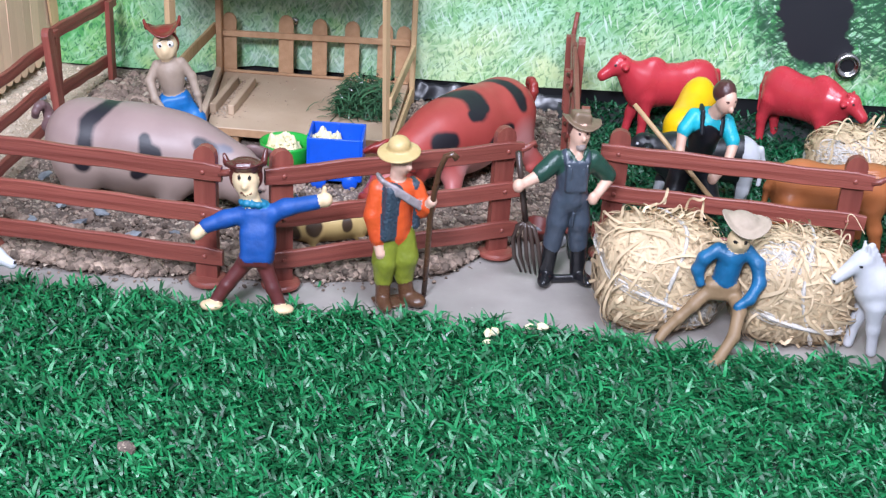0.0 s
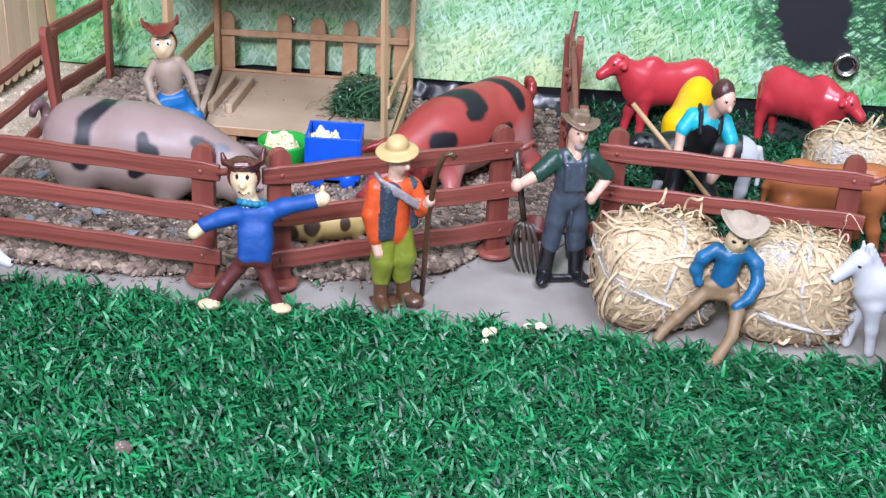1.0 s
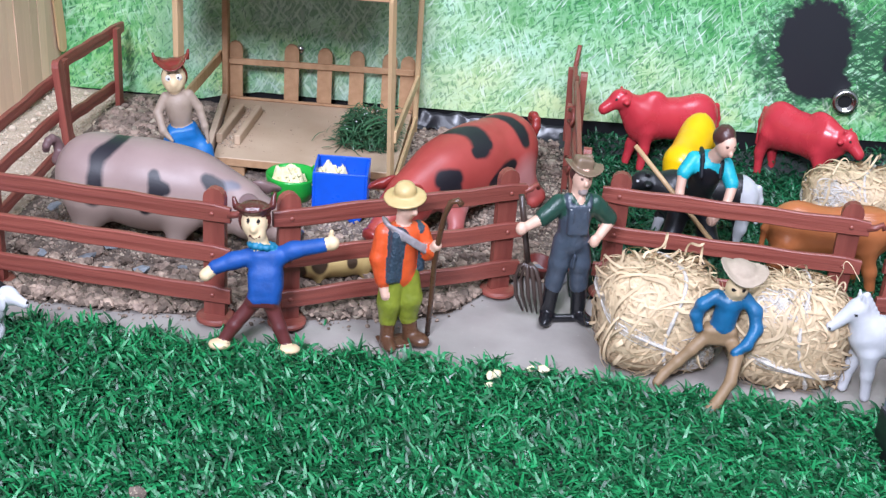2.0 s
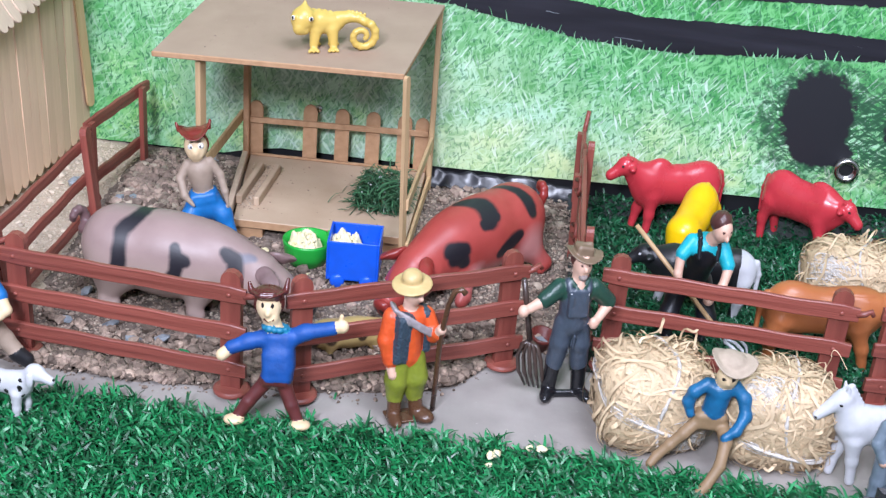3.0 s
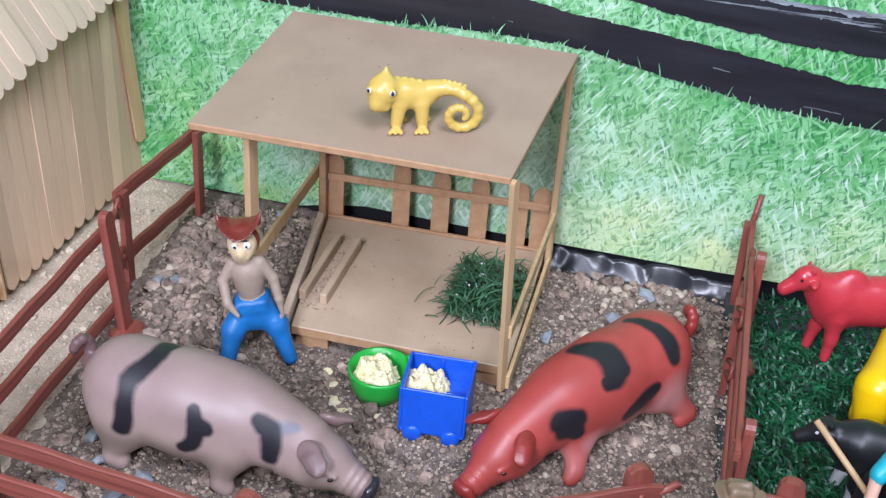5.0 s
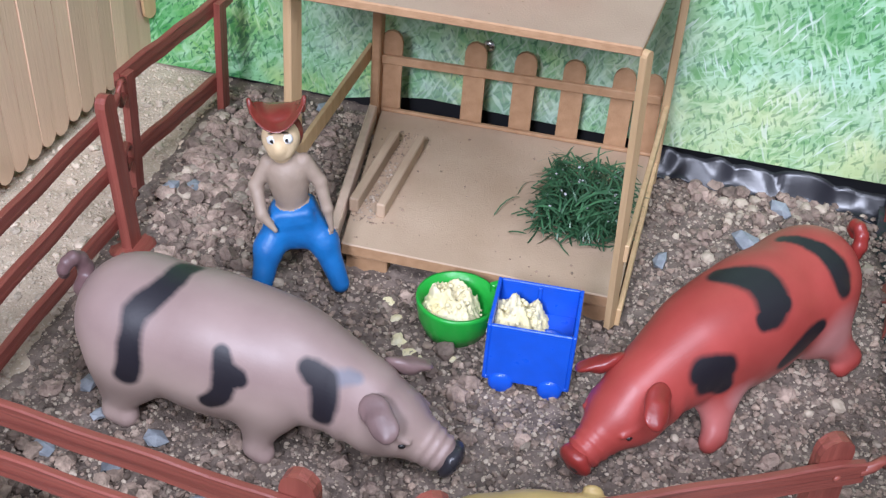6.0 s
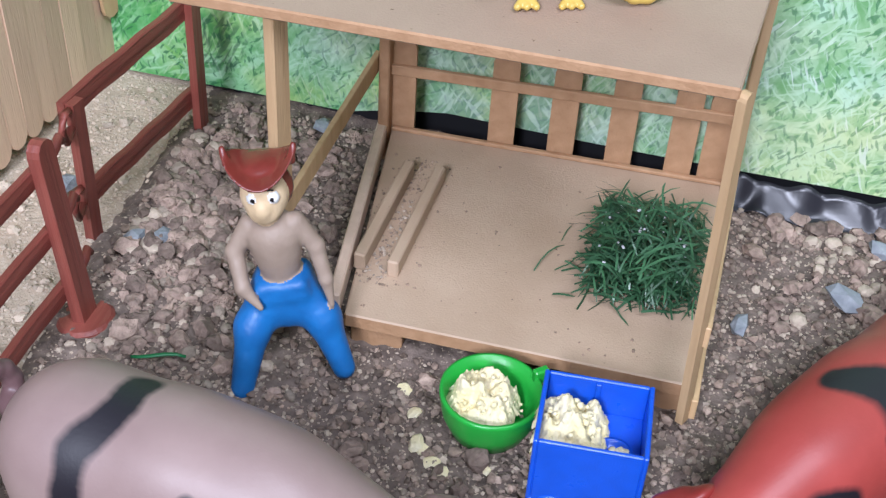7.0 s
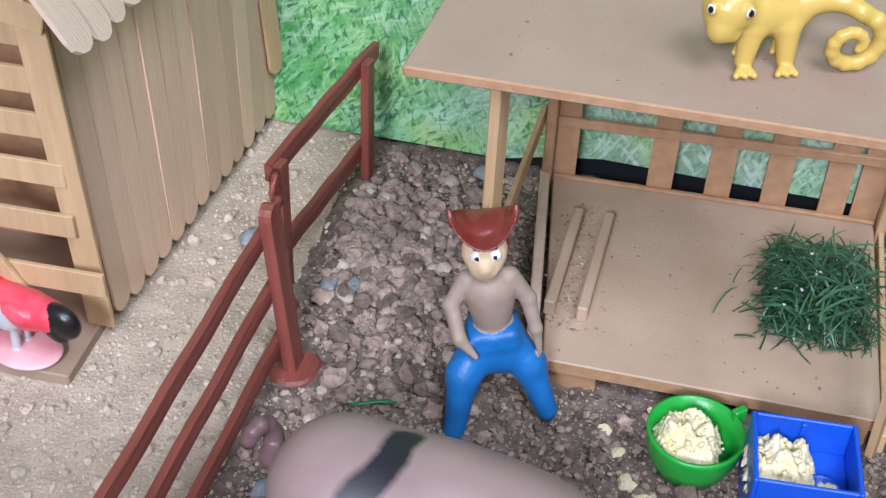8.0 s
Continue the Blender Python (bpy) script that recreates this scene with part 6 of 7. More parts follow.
c.ball((8, 0, 25), (10, 7, 8.5), 0, 5)
c.limb((13, 0, 29), (19, 0, 35), 5.5, 5, 0, 4)
c.ball((21.5, 0, 36), (6.2, 5.4, 5.6), 0, 2)
c.limb((25, 0, 35), (32, 0, 32.8), 3.8, 2.8, 0, 2)
for q in (-1, 1):
    c.ball((20, 6.2 * q, 33), (3, 1.6, 5), 0, 0.8)
    c.chain([(9, 4.5 * q, 20), (9.5 + q, 4.8 * q, 10), (9 + q, 4.8 * q, 2.4)], [4.2, 2.5, 2.4], 0, 2)
    c.limb((9 + q, 4.8 * q, 2), (12 + q, 4.8 * q, 2), 2.2, 2.0, 0, 1)
    c.chain([(-15, 4.2 * q, 22), (-19 + q, 4.8 * q, 12), (-17 + q, 4.8 * q, 2.4)], [5.2, 2.7, 2.4], 0, 2)
    c.limb((-17 + q, 4.8 * q, 2), (-14 + q, 4.8 * q, 2), 2.2, 2.0, 0, 1)
c.chain([(-20, 0, 27), (-26, 0, 36), (-30, 0, 46)], [2.6, 1.8, 1.2], 0, 1.5)
c.dab((35, 0, 34.4), (1.6, 1.6, 1.2), 1)
rnd = random.Random(8)
for k in range(22):
    x, a = rnd.uniform(-20, 15), rnd.uniform(-2.4, 0.2)
    c.dab((x, 7.2 * math.sin(a - 0.5), 25 + 7.6 * math.cos(a - 0.5)), (rnd.uniform(1.1, 2.2),) * 3, 1)
c.dab((27, -5.2, 37.5), (0.9, 1.6, 0.9), 1)
toy("toy_dog", c, ["white", "pupil"], pose(-0.2305, 0.5590, 0.0015, 0, 0, -14) @ Matrix.Diagonal((0.90, 0.82, 0.96, 1)), "white plastic toy dog with black spots on the grass", "toy dog", cell=0.55)

c = Clay()
c.ball((0, 0, 3.0), (16, 12, 2.2), 2, 0)
for q in (-1, 1):
    c.limb((-2, 3 * q, 3), (-1, 3 * q, 15), 2.0, 1.8, 1, 0.5)
c.ball((-3, 0, 24), (15, 8, 10), 0, 1, (0, -18, 0))
c.limb((-12, 0, 29), (-19, 0, 41), 7, 4.5, 0, 4)
c.ball((-20, 0, 44), (5.5, 4.5, 5), 0, 2)
c.limb((-24, 0, 44), (-28.5, 0, 42.5), 1.8, 0.8, 4, 0.3)
c.ball((-20, 0, 50), (5, 1.5, 3.2), 0, 0.6)
c.limb((8, 0, 26), (16, 0, 27), 8.0, 6.5, 0, 3)
c.ball((22, 0, 26.5), (8.5, 4.8, 7.5), 3, 1.5, (0, 25, 0))
c.ball((19, -2, 22.5), (7.0, 3.0, 4.0), 3, 1.5, (0, 35, 0))
c.ball((6, -6.5, 28), (7.0, 2.4, 4.5), 0, 1.5, (0, 15, 0))
c.ball((-2, -7, 24), (8, 2.4, 6), 1, 1.0)
toy("toy_rooster", c, ["rooster_red", "white", "pink", "pupil", "yellow_cow"], pose(-0.3600, 0.7765, 0.0075, 0, 0, -14), "red and white toy rooster, black tail, on pink base", "toy rooster", cell=0.6)

c = Clay()
c.ball((1, 0, 18.0), (13.5, 7.8, 8.0), 0, 0, (0, 4, 0))
c.ball((-6, -1, 19.0), (8.5, 7.6, 8.4), 0, 4)
c.ball((-15.5, -3.5, 22.5), (8.8, 8.4, 8.8), 0, 3)
c.limb((-17.5, -6, 20.5), (-18.8, -8.6, 17.6), 6.0, 4.4, 0, 3.5)
c.limb((-19.5, -8.6, 15.8), (-15, -8.2, 15.2), 3.2, 3.0, 0, 2)
c.limb((-14.5, -1, 28), (-14.0, 0.5, 33.0), 3.6, 1.2, 0, 2.5)
for k in range(8):
    c.ball((-8 + 4.0 * k, 0.4, 27.0 - 0.30 * k - 0.10 * k * k), (1.7, 1.2, 1.5), 0, 1.0)
for x, y0, fx in ((-7, -1, -8.5), (5, -1, 5.5), (-5, 1, -6), (6, 1, 7)):
    c.limb((x, 5.0 * y0, 14), (fx, 6.5 * y0 - 0.6, 3.2), 4.3, 3.1, 0, 2.5)
    for a in (-1, 0, 1):
        c.limb((fx, 6.5 * y0 - 1.5, 1.9), (fx + 3.0 * a - 0.6, 6.5 * y0 - 6.4, 1.3), 1.9, 1.2, 0, 0.8)
spiral = [(10, 0.5, 20), (17, -0.5, 22.0), (23.5, -3.0, 22.0), (29.2, -6.0, 19.5)]
for k in range(16):
    a, r = 0.92 - k * 0.52, 10.6 - 0.54 * k
    spiral.append((25.3 + r * math.cos(a), -10.5 - 0.12 * k, 11.4 + r * math.sin(a)))
c.chain(spiral, [5.8, 4.3, 3.5, 3.1] + [2.9 - 0.09 * k for k in range(16)], 0, 1.0)
for k in range(5):
    c.ball((17 + 2.7 * k, -0.5 - 0.9 * k, 26.0 - 0.13 * (k - 1) ** 2), (1.1, 0.9, 1.3), 0, 0.8)
for e, p in (((-22.3, -8.2, 25.4), (-23.4, -9.4, 25.6)), ((-11.2, -10.2, 25.0), (-11.0, -11.9, 25.1))):
    c.ball(e, (2.3, 2.3, 2.5), 0, 0.8)
    c.dab(p, (1.5, 1.5, 1.6), 1)
    c.dab(p, (1.1, 1.1, 1.35), 2)
toy("toy_chameleon", c, ["cham", "eye", "pupil"], pose(-0.0980, 0.8390, 0.1495, 5, -2, 16), "yellow rubber toy chameleon with coiled tail on the roof", "toy chameleon", cell=0.5)


# ---- figures ----
# clay figure in a blue sweater, arms out, leaning on the fence
c = Clay()
for q, fx in ((-1, -17.5), (1, 18.0)):
    c.chain([(3.4 + 4.2 * q, 0, 28), (0.70 * fx + 1, -1, 14), (fx, -1, 4)], [4.5, 3.9, 3.4], 1, 1.2)
    c.ball((fx + 1.5 * q, -3.0, 2.8), (6.2, 6.2, 3.0), 2, 0.8)
c.slab((5.2, 0, 46), (7.8, 6.6, 13), 0, 3, (0, -3, 0), 4.5)
c.slab((4.2, 0, 37.5), (8.0, 7.0, 9.5), 0, 6, (0, -4, 0), 3.0)
c.slab((3.6, 0, 28.0), (7.4, 6.2, 2.6), 1, 1.0, soft=1.8)
c.chain([(-2, 0, 53.5), (-13, -1.5, 50.5), (-22.5, -3, 46.5)], [5.4, 4.4, 4.1], 0, 3)
c.limb((-23, -3, 46.0), (-27.5, -4, 42.0), 3.5, 3.6, 2, 0.5)
c.chain([(10, 0, 53.5), (19, -0.5, 58.5), (35, -1, 62.5)], [5.6, 4.5, 4.1], 0, 3)
c.limb((36, -1, 63), (40.0, -1, 64.0), 3.5, 4.0, 2, 0.5)
c.limb((39, -1, 66), (39.5, -2, 70.5), 1.6, 1.3, 2, 1)
for k in range(12):
    a = k * math.pi / 6
    c.ball((2.0 + 6.4 * math.cos(a), -0.8 + 5.4 * math.sin(a), 60.0 - 0.35 * math.cos(a)), (2.1, 2.0, 1.9), 3, 0.8)
c.limb((1.5, 0, 58), (-1.0, -0.5, 65), 5.0, 5.0, 2, 0.8)
c.ball((-2.6, -1, 72.0), (6.9, 6.6, 8.4), 2, 1.2, (0, -6, 0))
c.ball((-0.8, -4.0, 66.2), (4.2, 3.8, 3.6), 2, 2.5)
c.ball((-2.0, -7.6, 69.8), (1.9, 2.2, 2.1), 2, 1.6)
c.ball((-3.0, 2.4, 73.5), (9.0, 6.0, 9.0), 4, 0.8)
c.ball((-3.0, 0.6, 79.6), (9.0, 8.6, 4.8), 4, 1.0)
c.ball((-3.0, -1.2, 77.8), (11.0, 9.0, 1.7), 4, 1.2, (-12, -4, 0), 0.035)
c.limb((-12.8, -1, 80.5), (-14.4, -0.5, 85.0), 2.0, 1.1, 4, 1.5)
c.limb((6.6, -1, 82), (7.6, 0, 89.0), 2.0, 1.1, 4, 1.5)
c.limb((-6.6, -7.6, 81.2), (0.4, -7.6, 81.8), 1.2, 1.2, 4, 1.2)
for x in (-5.4, 0.2):
    c.dab((x, -7.6, 74.4), (0.9, 2.6, 1.6), 5)
c.chain([(-4.2, -6.9, 66.0), (-1.6, -7.9, 64.9), (1.6, -7.2, 66.2)], [0.3, 0.3, 0.3], 4, 0.3)
toy("toy_figure", c, ["clay_blue", "clay_maroon", "clay_skin", "clay_teal", "hat_brown", "pupil"], pose(-0.0840, 0.5750, 0.0035, -13, 0, 2), "clay figure in blue sweater and brown hat, arms spread", "toy figure", "toy farm people", 0.6)

# shirtless clay figure with blue trousers
c = Clay()
for q in (-1, 1):
    f = 18 if q < 0 else 9
    c.chain([(4.0 * q, 0, 34), (12.4 * q, -0.4 * f, 22), (18.2 * q, -f, 3)], [7.8, 6.2, 4.2], 0, 4)
c.ball((0, -1.8, 27.5), (11.0, 7.2, 9.0), 0, 4)
c.slab((0, -0.4, 36.4), (9.8, 8.4, 4.2), 0, 3, (0, -4, 0), 3.0)
c.limb((0, 0, 39), (0, 0, 55), 7.0, 7.8, 1, 0.4)
c.ball((0, -0.3, 57.5), (11.0, 6.6, 6.2), 1, 5)
c.ball((0, -1.6, 51.0), (7.8, 6.4, 8.4), 1, 4)
c.chain([(-8.0, 0, 60.5), (-14.6, -2, 51), (-12.6, -9, 40.5), (-7.0, -12.0, 34.0)], [3.7, 3.2, 2.7, 1.1], 1, 1.2)
c.chain([(8.0, 0, 60.5), (13.8, -1, 51), (16.0, -4, 39), (17.0, -5.5, 29)], [3.7, 3.1, 2.5, 1.0], 1, 1.2)
c.limb((0, 0, 61), (0, -0.5, 66), 5.4, 5.0, 1, 2)
c.ball((-0.6, -1, 73.0), (8.2, 7.6, 9.0), 2, 0)
c.ball((-1.0, -5.0, 68.0), (4.6, 3.6, 3.8), 2, 3.0)
c.ball((-0.8, -8.2, 71.0), (2.4, 2.0, 2.8), 2, 2.0)
c.ball((0, 3.0, 73.5), (9.0, 6.6, 9.0), 3, 0.5)
for q in (-1, 1):
    c.limb((3.2 * q - 1.3, -7.5, 78.3), (3.2 * q + 0.9, -7.5, 78.2), 0.4, 0.4, 5, 0.2)
for q in (-1, 1):
    c.ball((3.4 * q, -6.6, 75.0), (2.2, 1.9, 2.1), 4, 0.2)
    c.dab((3.3 * q, -8.8, 75.0), (0.8, 1.2, 0.9), 5)
c.ball((0, -1.5, 82.0), (12.2, 11.5, 1.5), 3, 0.8, (4, 0, 0), 0.050)
c.ball((0, 1.5, 83.5), (8.0, 7.2, 2.6), 3, 2)
c.limb((-10.8, -3, 86.5), (-11.8, -1, 91.0), 1.5, 0.9, 3, 1.5)
c.limb((10.8, -3, 86.5), (11.8, -1, 91.0), 1.5, 0.9, 3, 1.5)
toy("toy_figure", c, ["clay_blue2", "clay_taupe", "clay_skin", "hat_red", "eye", "pupil"], pose(-0.1720, 0.8000, 0.002, -2, -7.2, 12) @ Matrix.Diagonal((1, 1, 1.05, 1)), "clay figure with bare taupe chest, blue trousers and red-brown hat", "toy figure", "toy farm people", 0.5)

# shepherd in an orange shirt
c = Clay()
c.limb((-7, 0, 17), (-8, -3, 3), 5.0, 4.6, 4, 1)
c.ball((-8.5, -7.5, 3.2), (4.8, 9.5, 3.8), 4, 2)
c.limb((7.5, 0, 17), (9, -2, 4), 5.4, 5.0, 4, 1)
c.ball((12.5, -6.5, 3.6), (6.5, 9, 4.2), 4, 2, (0, 0, 32))
c.slab((2, -1, 1.0), (15, 8, 1.0), 4, 1)
c.chain([(-5.0, 0, 43), (-7.0, -1, 28), (-7.0, 0, 17)], [8.2, 8.0, 6.2], 3, 1.5)
c.chain([(5.0, 0, 43), (7.0, -1.5, 30), (7.0, 0, 18)], [8.2, 8.4, 6.6], 3, 1.5)
c.limb((0, 0, 47), (0, 0, 66), 9.6, 10.6, 0, 1.5)
c.ball((0, 0, 72), (13, 8, 7), 0, 4)
c.slab((-6.5, -5.8, 60), (5.6, 5.2, 17), 1, 0.8, (4, 3, 12), 3)
c.slab((12.0, 0.5, 62), (3.2, 6, 15), 1, 0.8, (0, -4, -8), 3)
for k in (-1, 0, 1):
    c.chain([(-11.5 + k, 3, 79.5 - 0.6 * k), (-11.5 + k, -7.0, 79.0 - k), (-4.5, -11.2, 75.0 - 1.5 * k), (4, -11.6, 69.5 - 1.6 * k), (11.5, -9.6, 64.5 - 1.6 * k), (16, -3.0, 61.5 - 1.4 * k)], [1.2, 1.25, 1.25, 1.25, 1.25, 1.1], 2, 0.4)
c.chain([(-12.5, 0, 72), (-15.5, -1, 57), (-13.0, -3, 44)], [6.2, 6.0, 5.2], 0, 2)
c.limb((-12.5, -3.5, 41), (-11.5, -5.5, 35), 3.6, 3.2, 5, 0.8)
c.chain([(12.5, 0, 71), (17, -4, 60), (18, -10, 63)], [5.8, 5.4, 4.4], 0, 2)
c.limb((18, -11, 64.5), (18.5, -14, 68), 3.2, 3.4, 5, 0.8)
c.limb((0, 0, 76), (0, -1, 82), 5, 5, 5, 1)
c.ball((1.5, -1.5, 88), (6.6, 7.4, 8.2), 5, 1)
c.ball((4.5, -8.6, 87), (1.7, 2.0, 2.0), 5, 1)
c.ball((1.0, 1.5, 91), (7.2, 7.2, 6.8), 7, 0.6)
c.ball((0, -1, 94.0), (14.0, 13.0, 1.9), 6, 0.8, (8, -6, 0))
c.ball((0, -0.5, 98.0), (7.2, 7.0, 5.2), 6, 1.8, (8, -6, 0))
toy("toy_figure", c, ["orange", "vest", "sash", "olive", "boot", "skin", "straw_hat", "hair"], pose(-0.0070, 0.603, 0.0005, -1, 0, 22) @ Matrix.Diagonal((0.85, 0.92, 0.965, 1)), "painted shepherd figurine in orange shirt, dark vest and straw hat", "toy figure", "toy farm people", 0.7)
ob = new("shepherd_crook", bm_mesh("shepherd_crook", tube([(0.0100, 0.613, 0.001), (0.0110, 0.606, 0.03), (0.0115, 0.600, 0.055), (0.0130, 0.5955, 0.072), (0.0150, 0.594, 0.086), (0.0180, 0.594, 0.0945), (0.0215, 0.594, 0.0960), (0.0240, 0.594, 0.0935)], [0.0016, 0.0016, 0.0016, 0.0016, 0.0016, 0.0017, 0.0018, 0.0019], 10), M["boot"], True))
tagged(ob, "brown shepherd's crook held by the figurine", "crook")

# farmer in dungarees
c = Clay()
c.limb((-9.5, 0, 26), (-11, 1, 5), 5.4, 5.0, 2, 1)
c.ball((-13.5, -5.5, 3.4), (4.8, 9.5, 3.6), 2, 2, (0, 0, -25))
c.limb((8.5, 0, 26), (10, 0, 5), 5.4, 5.0, 2, 1)
c.ball((12.0, -6.5, 3.4), (5.0, 9.5, 3.6), 2, 2, (0, 0, 18))
c.limb((-11, -2, 2), (12, -3, 2), 2.6, 2.6, 2, 1)
c.chain([(-5.0, 0, 51), (-7.5, -1, 38), (-9.0, 0, 24)], [7.6, 6.8, 6.0], 1, 1.5)
c.chain([(5.0, 0, 51), (6.8, -1.5, 38), (8.0, 0, 24)], [7.6, 7.0, 6.2], 1, 1.5)
c.limb((0, 0, 53), (0, 0, 66), 10.2, 10.2, 1, 2)
c.ball((0, 1, 72), (13.5, 8.0, 8.5), 0, 3)
c.slab((0, -7.2, 68), (7.2, 3.0, 9.5), 1, 0.8, (-6, 0, 0), 2)
for q in (-1, 1):
    c.chain([(6.5 * q, -7.2, 76), (7.0 * q, -2, 81.0), (6.5 * q, 5, 78)], [1.9, 1.9, 1.9], 1, 0.4)
    c.dab((6.3 * q, -10.6, 75.0), (1.2, 1.6, 1.2), 7)
c.limb((-4.2, -10.4, 75), (-4.6, -9.9, 61), 0.45, 0.45, 1, 0.3)
c.limb((4.2, -10.4, 75), (4.6, -9.9, 61), 0.45, 0.45, 1, 0.3)
c.limb((0, -9.5, 46), (0, -8.5, 38), 1.1, 0.8, 1, 0.8)
c.chain([(-12, 0, 75), (-22.0, -2, 68.0)], [6.2, 5.4], 0, 2)
c.chain([(-23.5, -2.5, 67.0), (-34, -6, 63.5)], [3.8, 2.9], 3, 0.8)
c.ball((-37, -7, 63), (3.8, 3.8, 4.0), 3, 1)
c.chain([(12, 0, 75), (24.0, 2, 65.0)], [6.2, 5.4], 0, 2)
c.chain([(24.5, 1, 63.0), (14.5, -6.5, 55.5)], [3.6, 2.9], 3, 0.8)
c.ball((12.5, -8, 54.5), (3.4, 3.0, 4.0), 3, 1)
c.limb((0, -1, 80), (0, -2, 86), 4.8, 4.8, 3, 1)
c.ball((1.0, -3.0, 91.5), (6.2, 6.8, 7.8), 3, 1)
c.ball((1.4, -9.9, 91.2), (1.5, 1.8, 2.2), 3, 0.8)
c.ball((1.2, -6.2, 85.4), (3.0, 3.4, 2.6), 5, 1)
c.limb((-5.5, -3.5, 81.5), (-2.0, -7.4, 77.5), 1.5, 1.0, 0, 1.0)
c.limb((6.0, -3.5, 81.5), (3.0, -7.4, 77.5), 1.5, 1.0, 0, 1.0)
c.ball((0.6, -6.0, 79.5), (2.6, 2.2, 3.6), 3, 0.6)
c.ball((0.6, 0.8, 94), (7.0, 6.6, 6.6), 6, 0.6)
c.ball((1.4, -1.0, 97.0), (13.2, 11.5, 1.2), 4, 0.8, (4, 8, 0), 0.022)
c.slab((1.4, 0.0, 100.4), (6.0, 5.8, 3.8), 4, 1.0, (-4, 8, 0), 2.4)
c.limb((-3.0, 0, 103.2), (5.8, 0, 103.8), 1.8, 1.8, 4, 1.0)
for q in (-1, 1):
    c.dab((1.2 + 2.6 * q, -9.4, 93.6), (1.0, 1.6, 0.8), 6)
toy("toy_figure", c, ["green_shirt", "overall", "black_boot", "skin", "brown_hat", "beard", "hair", "silver"], pose(0.0900, 0.6470, 0.0005, -1, 0, 14) @ Matrix.Diagonal((0.90, 0.92, 1.01, 1)), "painted farmer figurine in dark green shirt, slate dungarees and tan hat", "toy figure", "toy farm people", 0.7)


def fork(name, top, low, tines, spread, length, handle_mat, head_mat, label, r=0.0015, across=(1, 0, 0)):
    """A pitchfork: shaft, shoulder and curved tines."""
    top, low, across = Vector(top), Vector(low), Vector(across)
    d = (low - top).normalized()
    ob = thing(name, pose(0, 0, 0), label, "pitchfork")
    part("handle", tube([top, top.lerp(low, 0.5), low], r, 10), handle_mat, ob, smooth=True)
    bow = d.cross(across).normalized()
    for k in range(tines):
        s = (k / (tines - 1) - 0.5) * spread
        pts = [low, low + across * s * 0.75 + d * length * 0.08 + bow * 0.0015, low + across * s * 1.12 + d * length * 0.28 + bow * 0.0050, low + across * s * 1.15 + d * length * 0.6 + bow * 0.0060, low + across * s * 0.90 + d * length + bow * 0.001]
        part("tine", tube(pts, [r * 0.9, r * 0.8, r * 0.75, r * 0.7, r * 0.35], 8), head_mat, ob, smooth=True)
    return ob


fork("pitchfork", (0.0575, 0.6455, 0.0800), (0.0655, 0.6480, 0.036), 5, 0.0135, 0.034, M["dark_steel"], M["dark_steel"], "dark brown pitchfork held by the farmer, tines on the board", 0.0018, (0.95, -0.2, 0))

# kneeling worker bent over his fork
c = Clay()
c.chain([(-9, 28, 42), (-16, 20, 22), (-14, 34, 4)], [8.5, 7.5, 5.5], 1, 3)
c.chain([(9, 28, 42), (15, 18, 22), (14, 32, 4)], [8.5, 7.5, 5.5], 1, 3)
c.ball((-14, 28, 4), (5.5, 10, 4), 1, 2)
c.ball((14, 27, 4), (5.5, 10, 4), 1, 2)
c.ball((0, 28, 47), (15, 11, 11), 1, 5)
c.limb((0, 24, 54), (0, 8, 76), 11.5, 11.5, 0, 3)
c.ball((0, 5, 82), (15.5, 10.5, 10), 0, 3)
c.dab((0, 22, 50), (20, 24, 16), 1)
c.dab((-2, 0, 69), (11.5, 22, 15), 1)
for q in (-1, 1):
    c.chain([(7 * q, -5.2, 78), (7.5 * q, -1.5, 91), (6.5 * q, 8, 91.5)], [1.6, 1.6, 1.6], 1, 0.4)
c.chain([(-12, 4, 85), (-19, 0, 78)], [6.0, 5.2], 0, 2)
c.chain([(-20, -1, 76), (-21, -4, 66), (-19.5, -5, 60)], [3.8, 3.4, 3.0], 2, 0.8)
c.ball((-19, -5, 58), (4, 4, 4), 2, 1)
c.chain([(12, 2, 83), (17, -4, 74)], [6.0, 5.2], 0, 2)
c.chain([(17, -6, 71), (14, -10, 62), (6.5, -13, 54)], [3.8, 3.4, 3.0], 2, 0.8)
c.ball((4, -13, 52), (4, 4, 4), 2, 1)
c.limb((2, 0, 90), (5, -6, 96), 5, 5, 2, 1)
c.ball((6, -9, 101), (7.0, 7.6, 8.6), 2, 1, (25, 0, 20))
c.ball((8.5, -15.5, 97.5), (1.7, 1.9, 2.2), 2, 0.8)
c.ball((4.6, -6.0, 105.5), (8.2, 8.8, 7.4), 3, 0.6, (-14, 0, 20))
for k in range(9):
    c.ball((4.6 + 5.6 * math.cos(k * 2.4) * (0.35 + 0.07 * k), -6.5 + 5.6 * math.sin(k * 2.4) * (0.35 + 0.07 * k), 111.2 - 0.035 * k * k), (2.6, 2.2, 1.9), 3, 0.8)
for q in (-1, 1):
    c.dab((8.0 + 3.0 * q, -15.0 + 1.4 * q, 102.2), (1.3, 2.0, 0.8), 3)
toy("toy_figure", c, ["turquoise", "navy", "skin", "hair"], pose(0.1735, 0.704, 0.003, 0, 0, 4) @ Matrix.Diagonal((0.82, 0.95, 0.985, 1)), "painted worker figurine in turquoise shirt and black overalls bending", "toy figure", "toy farm people", 0.55)
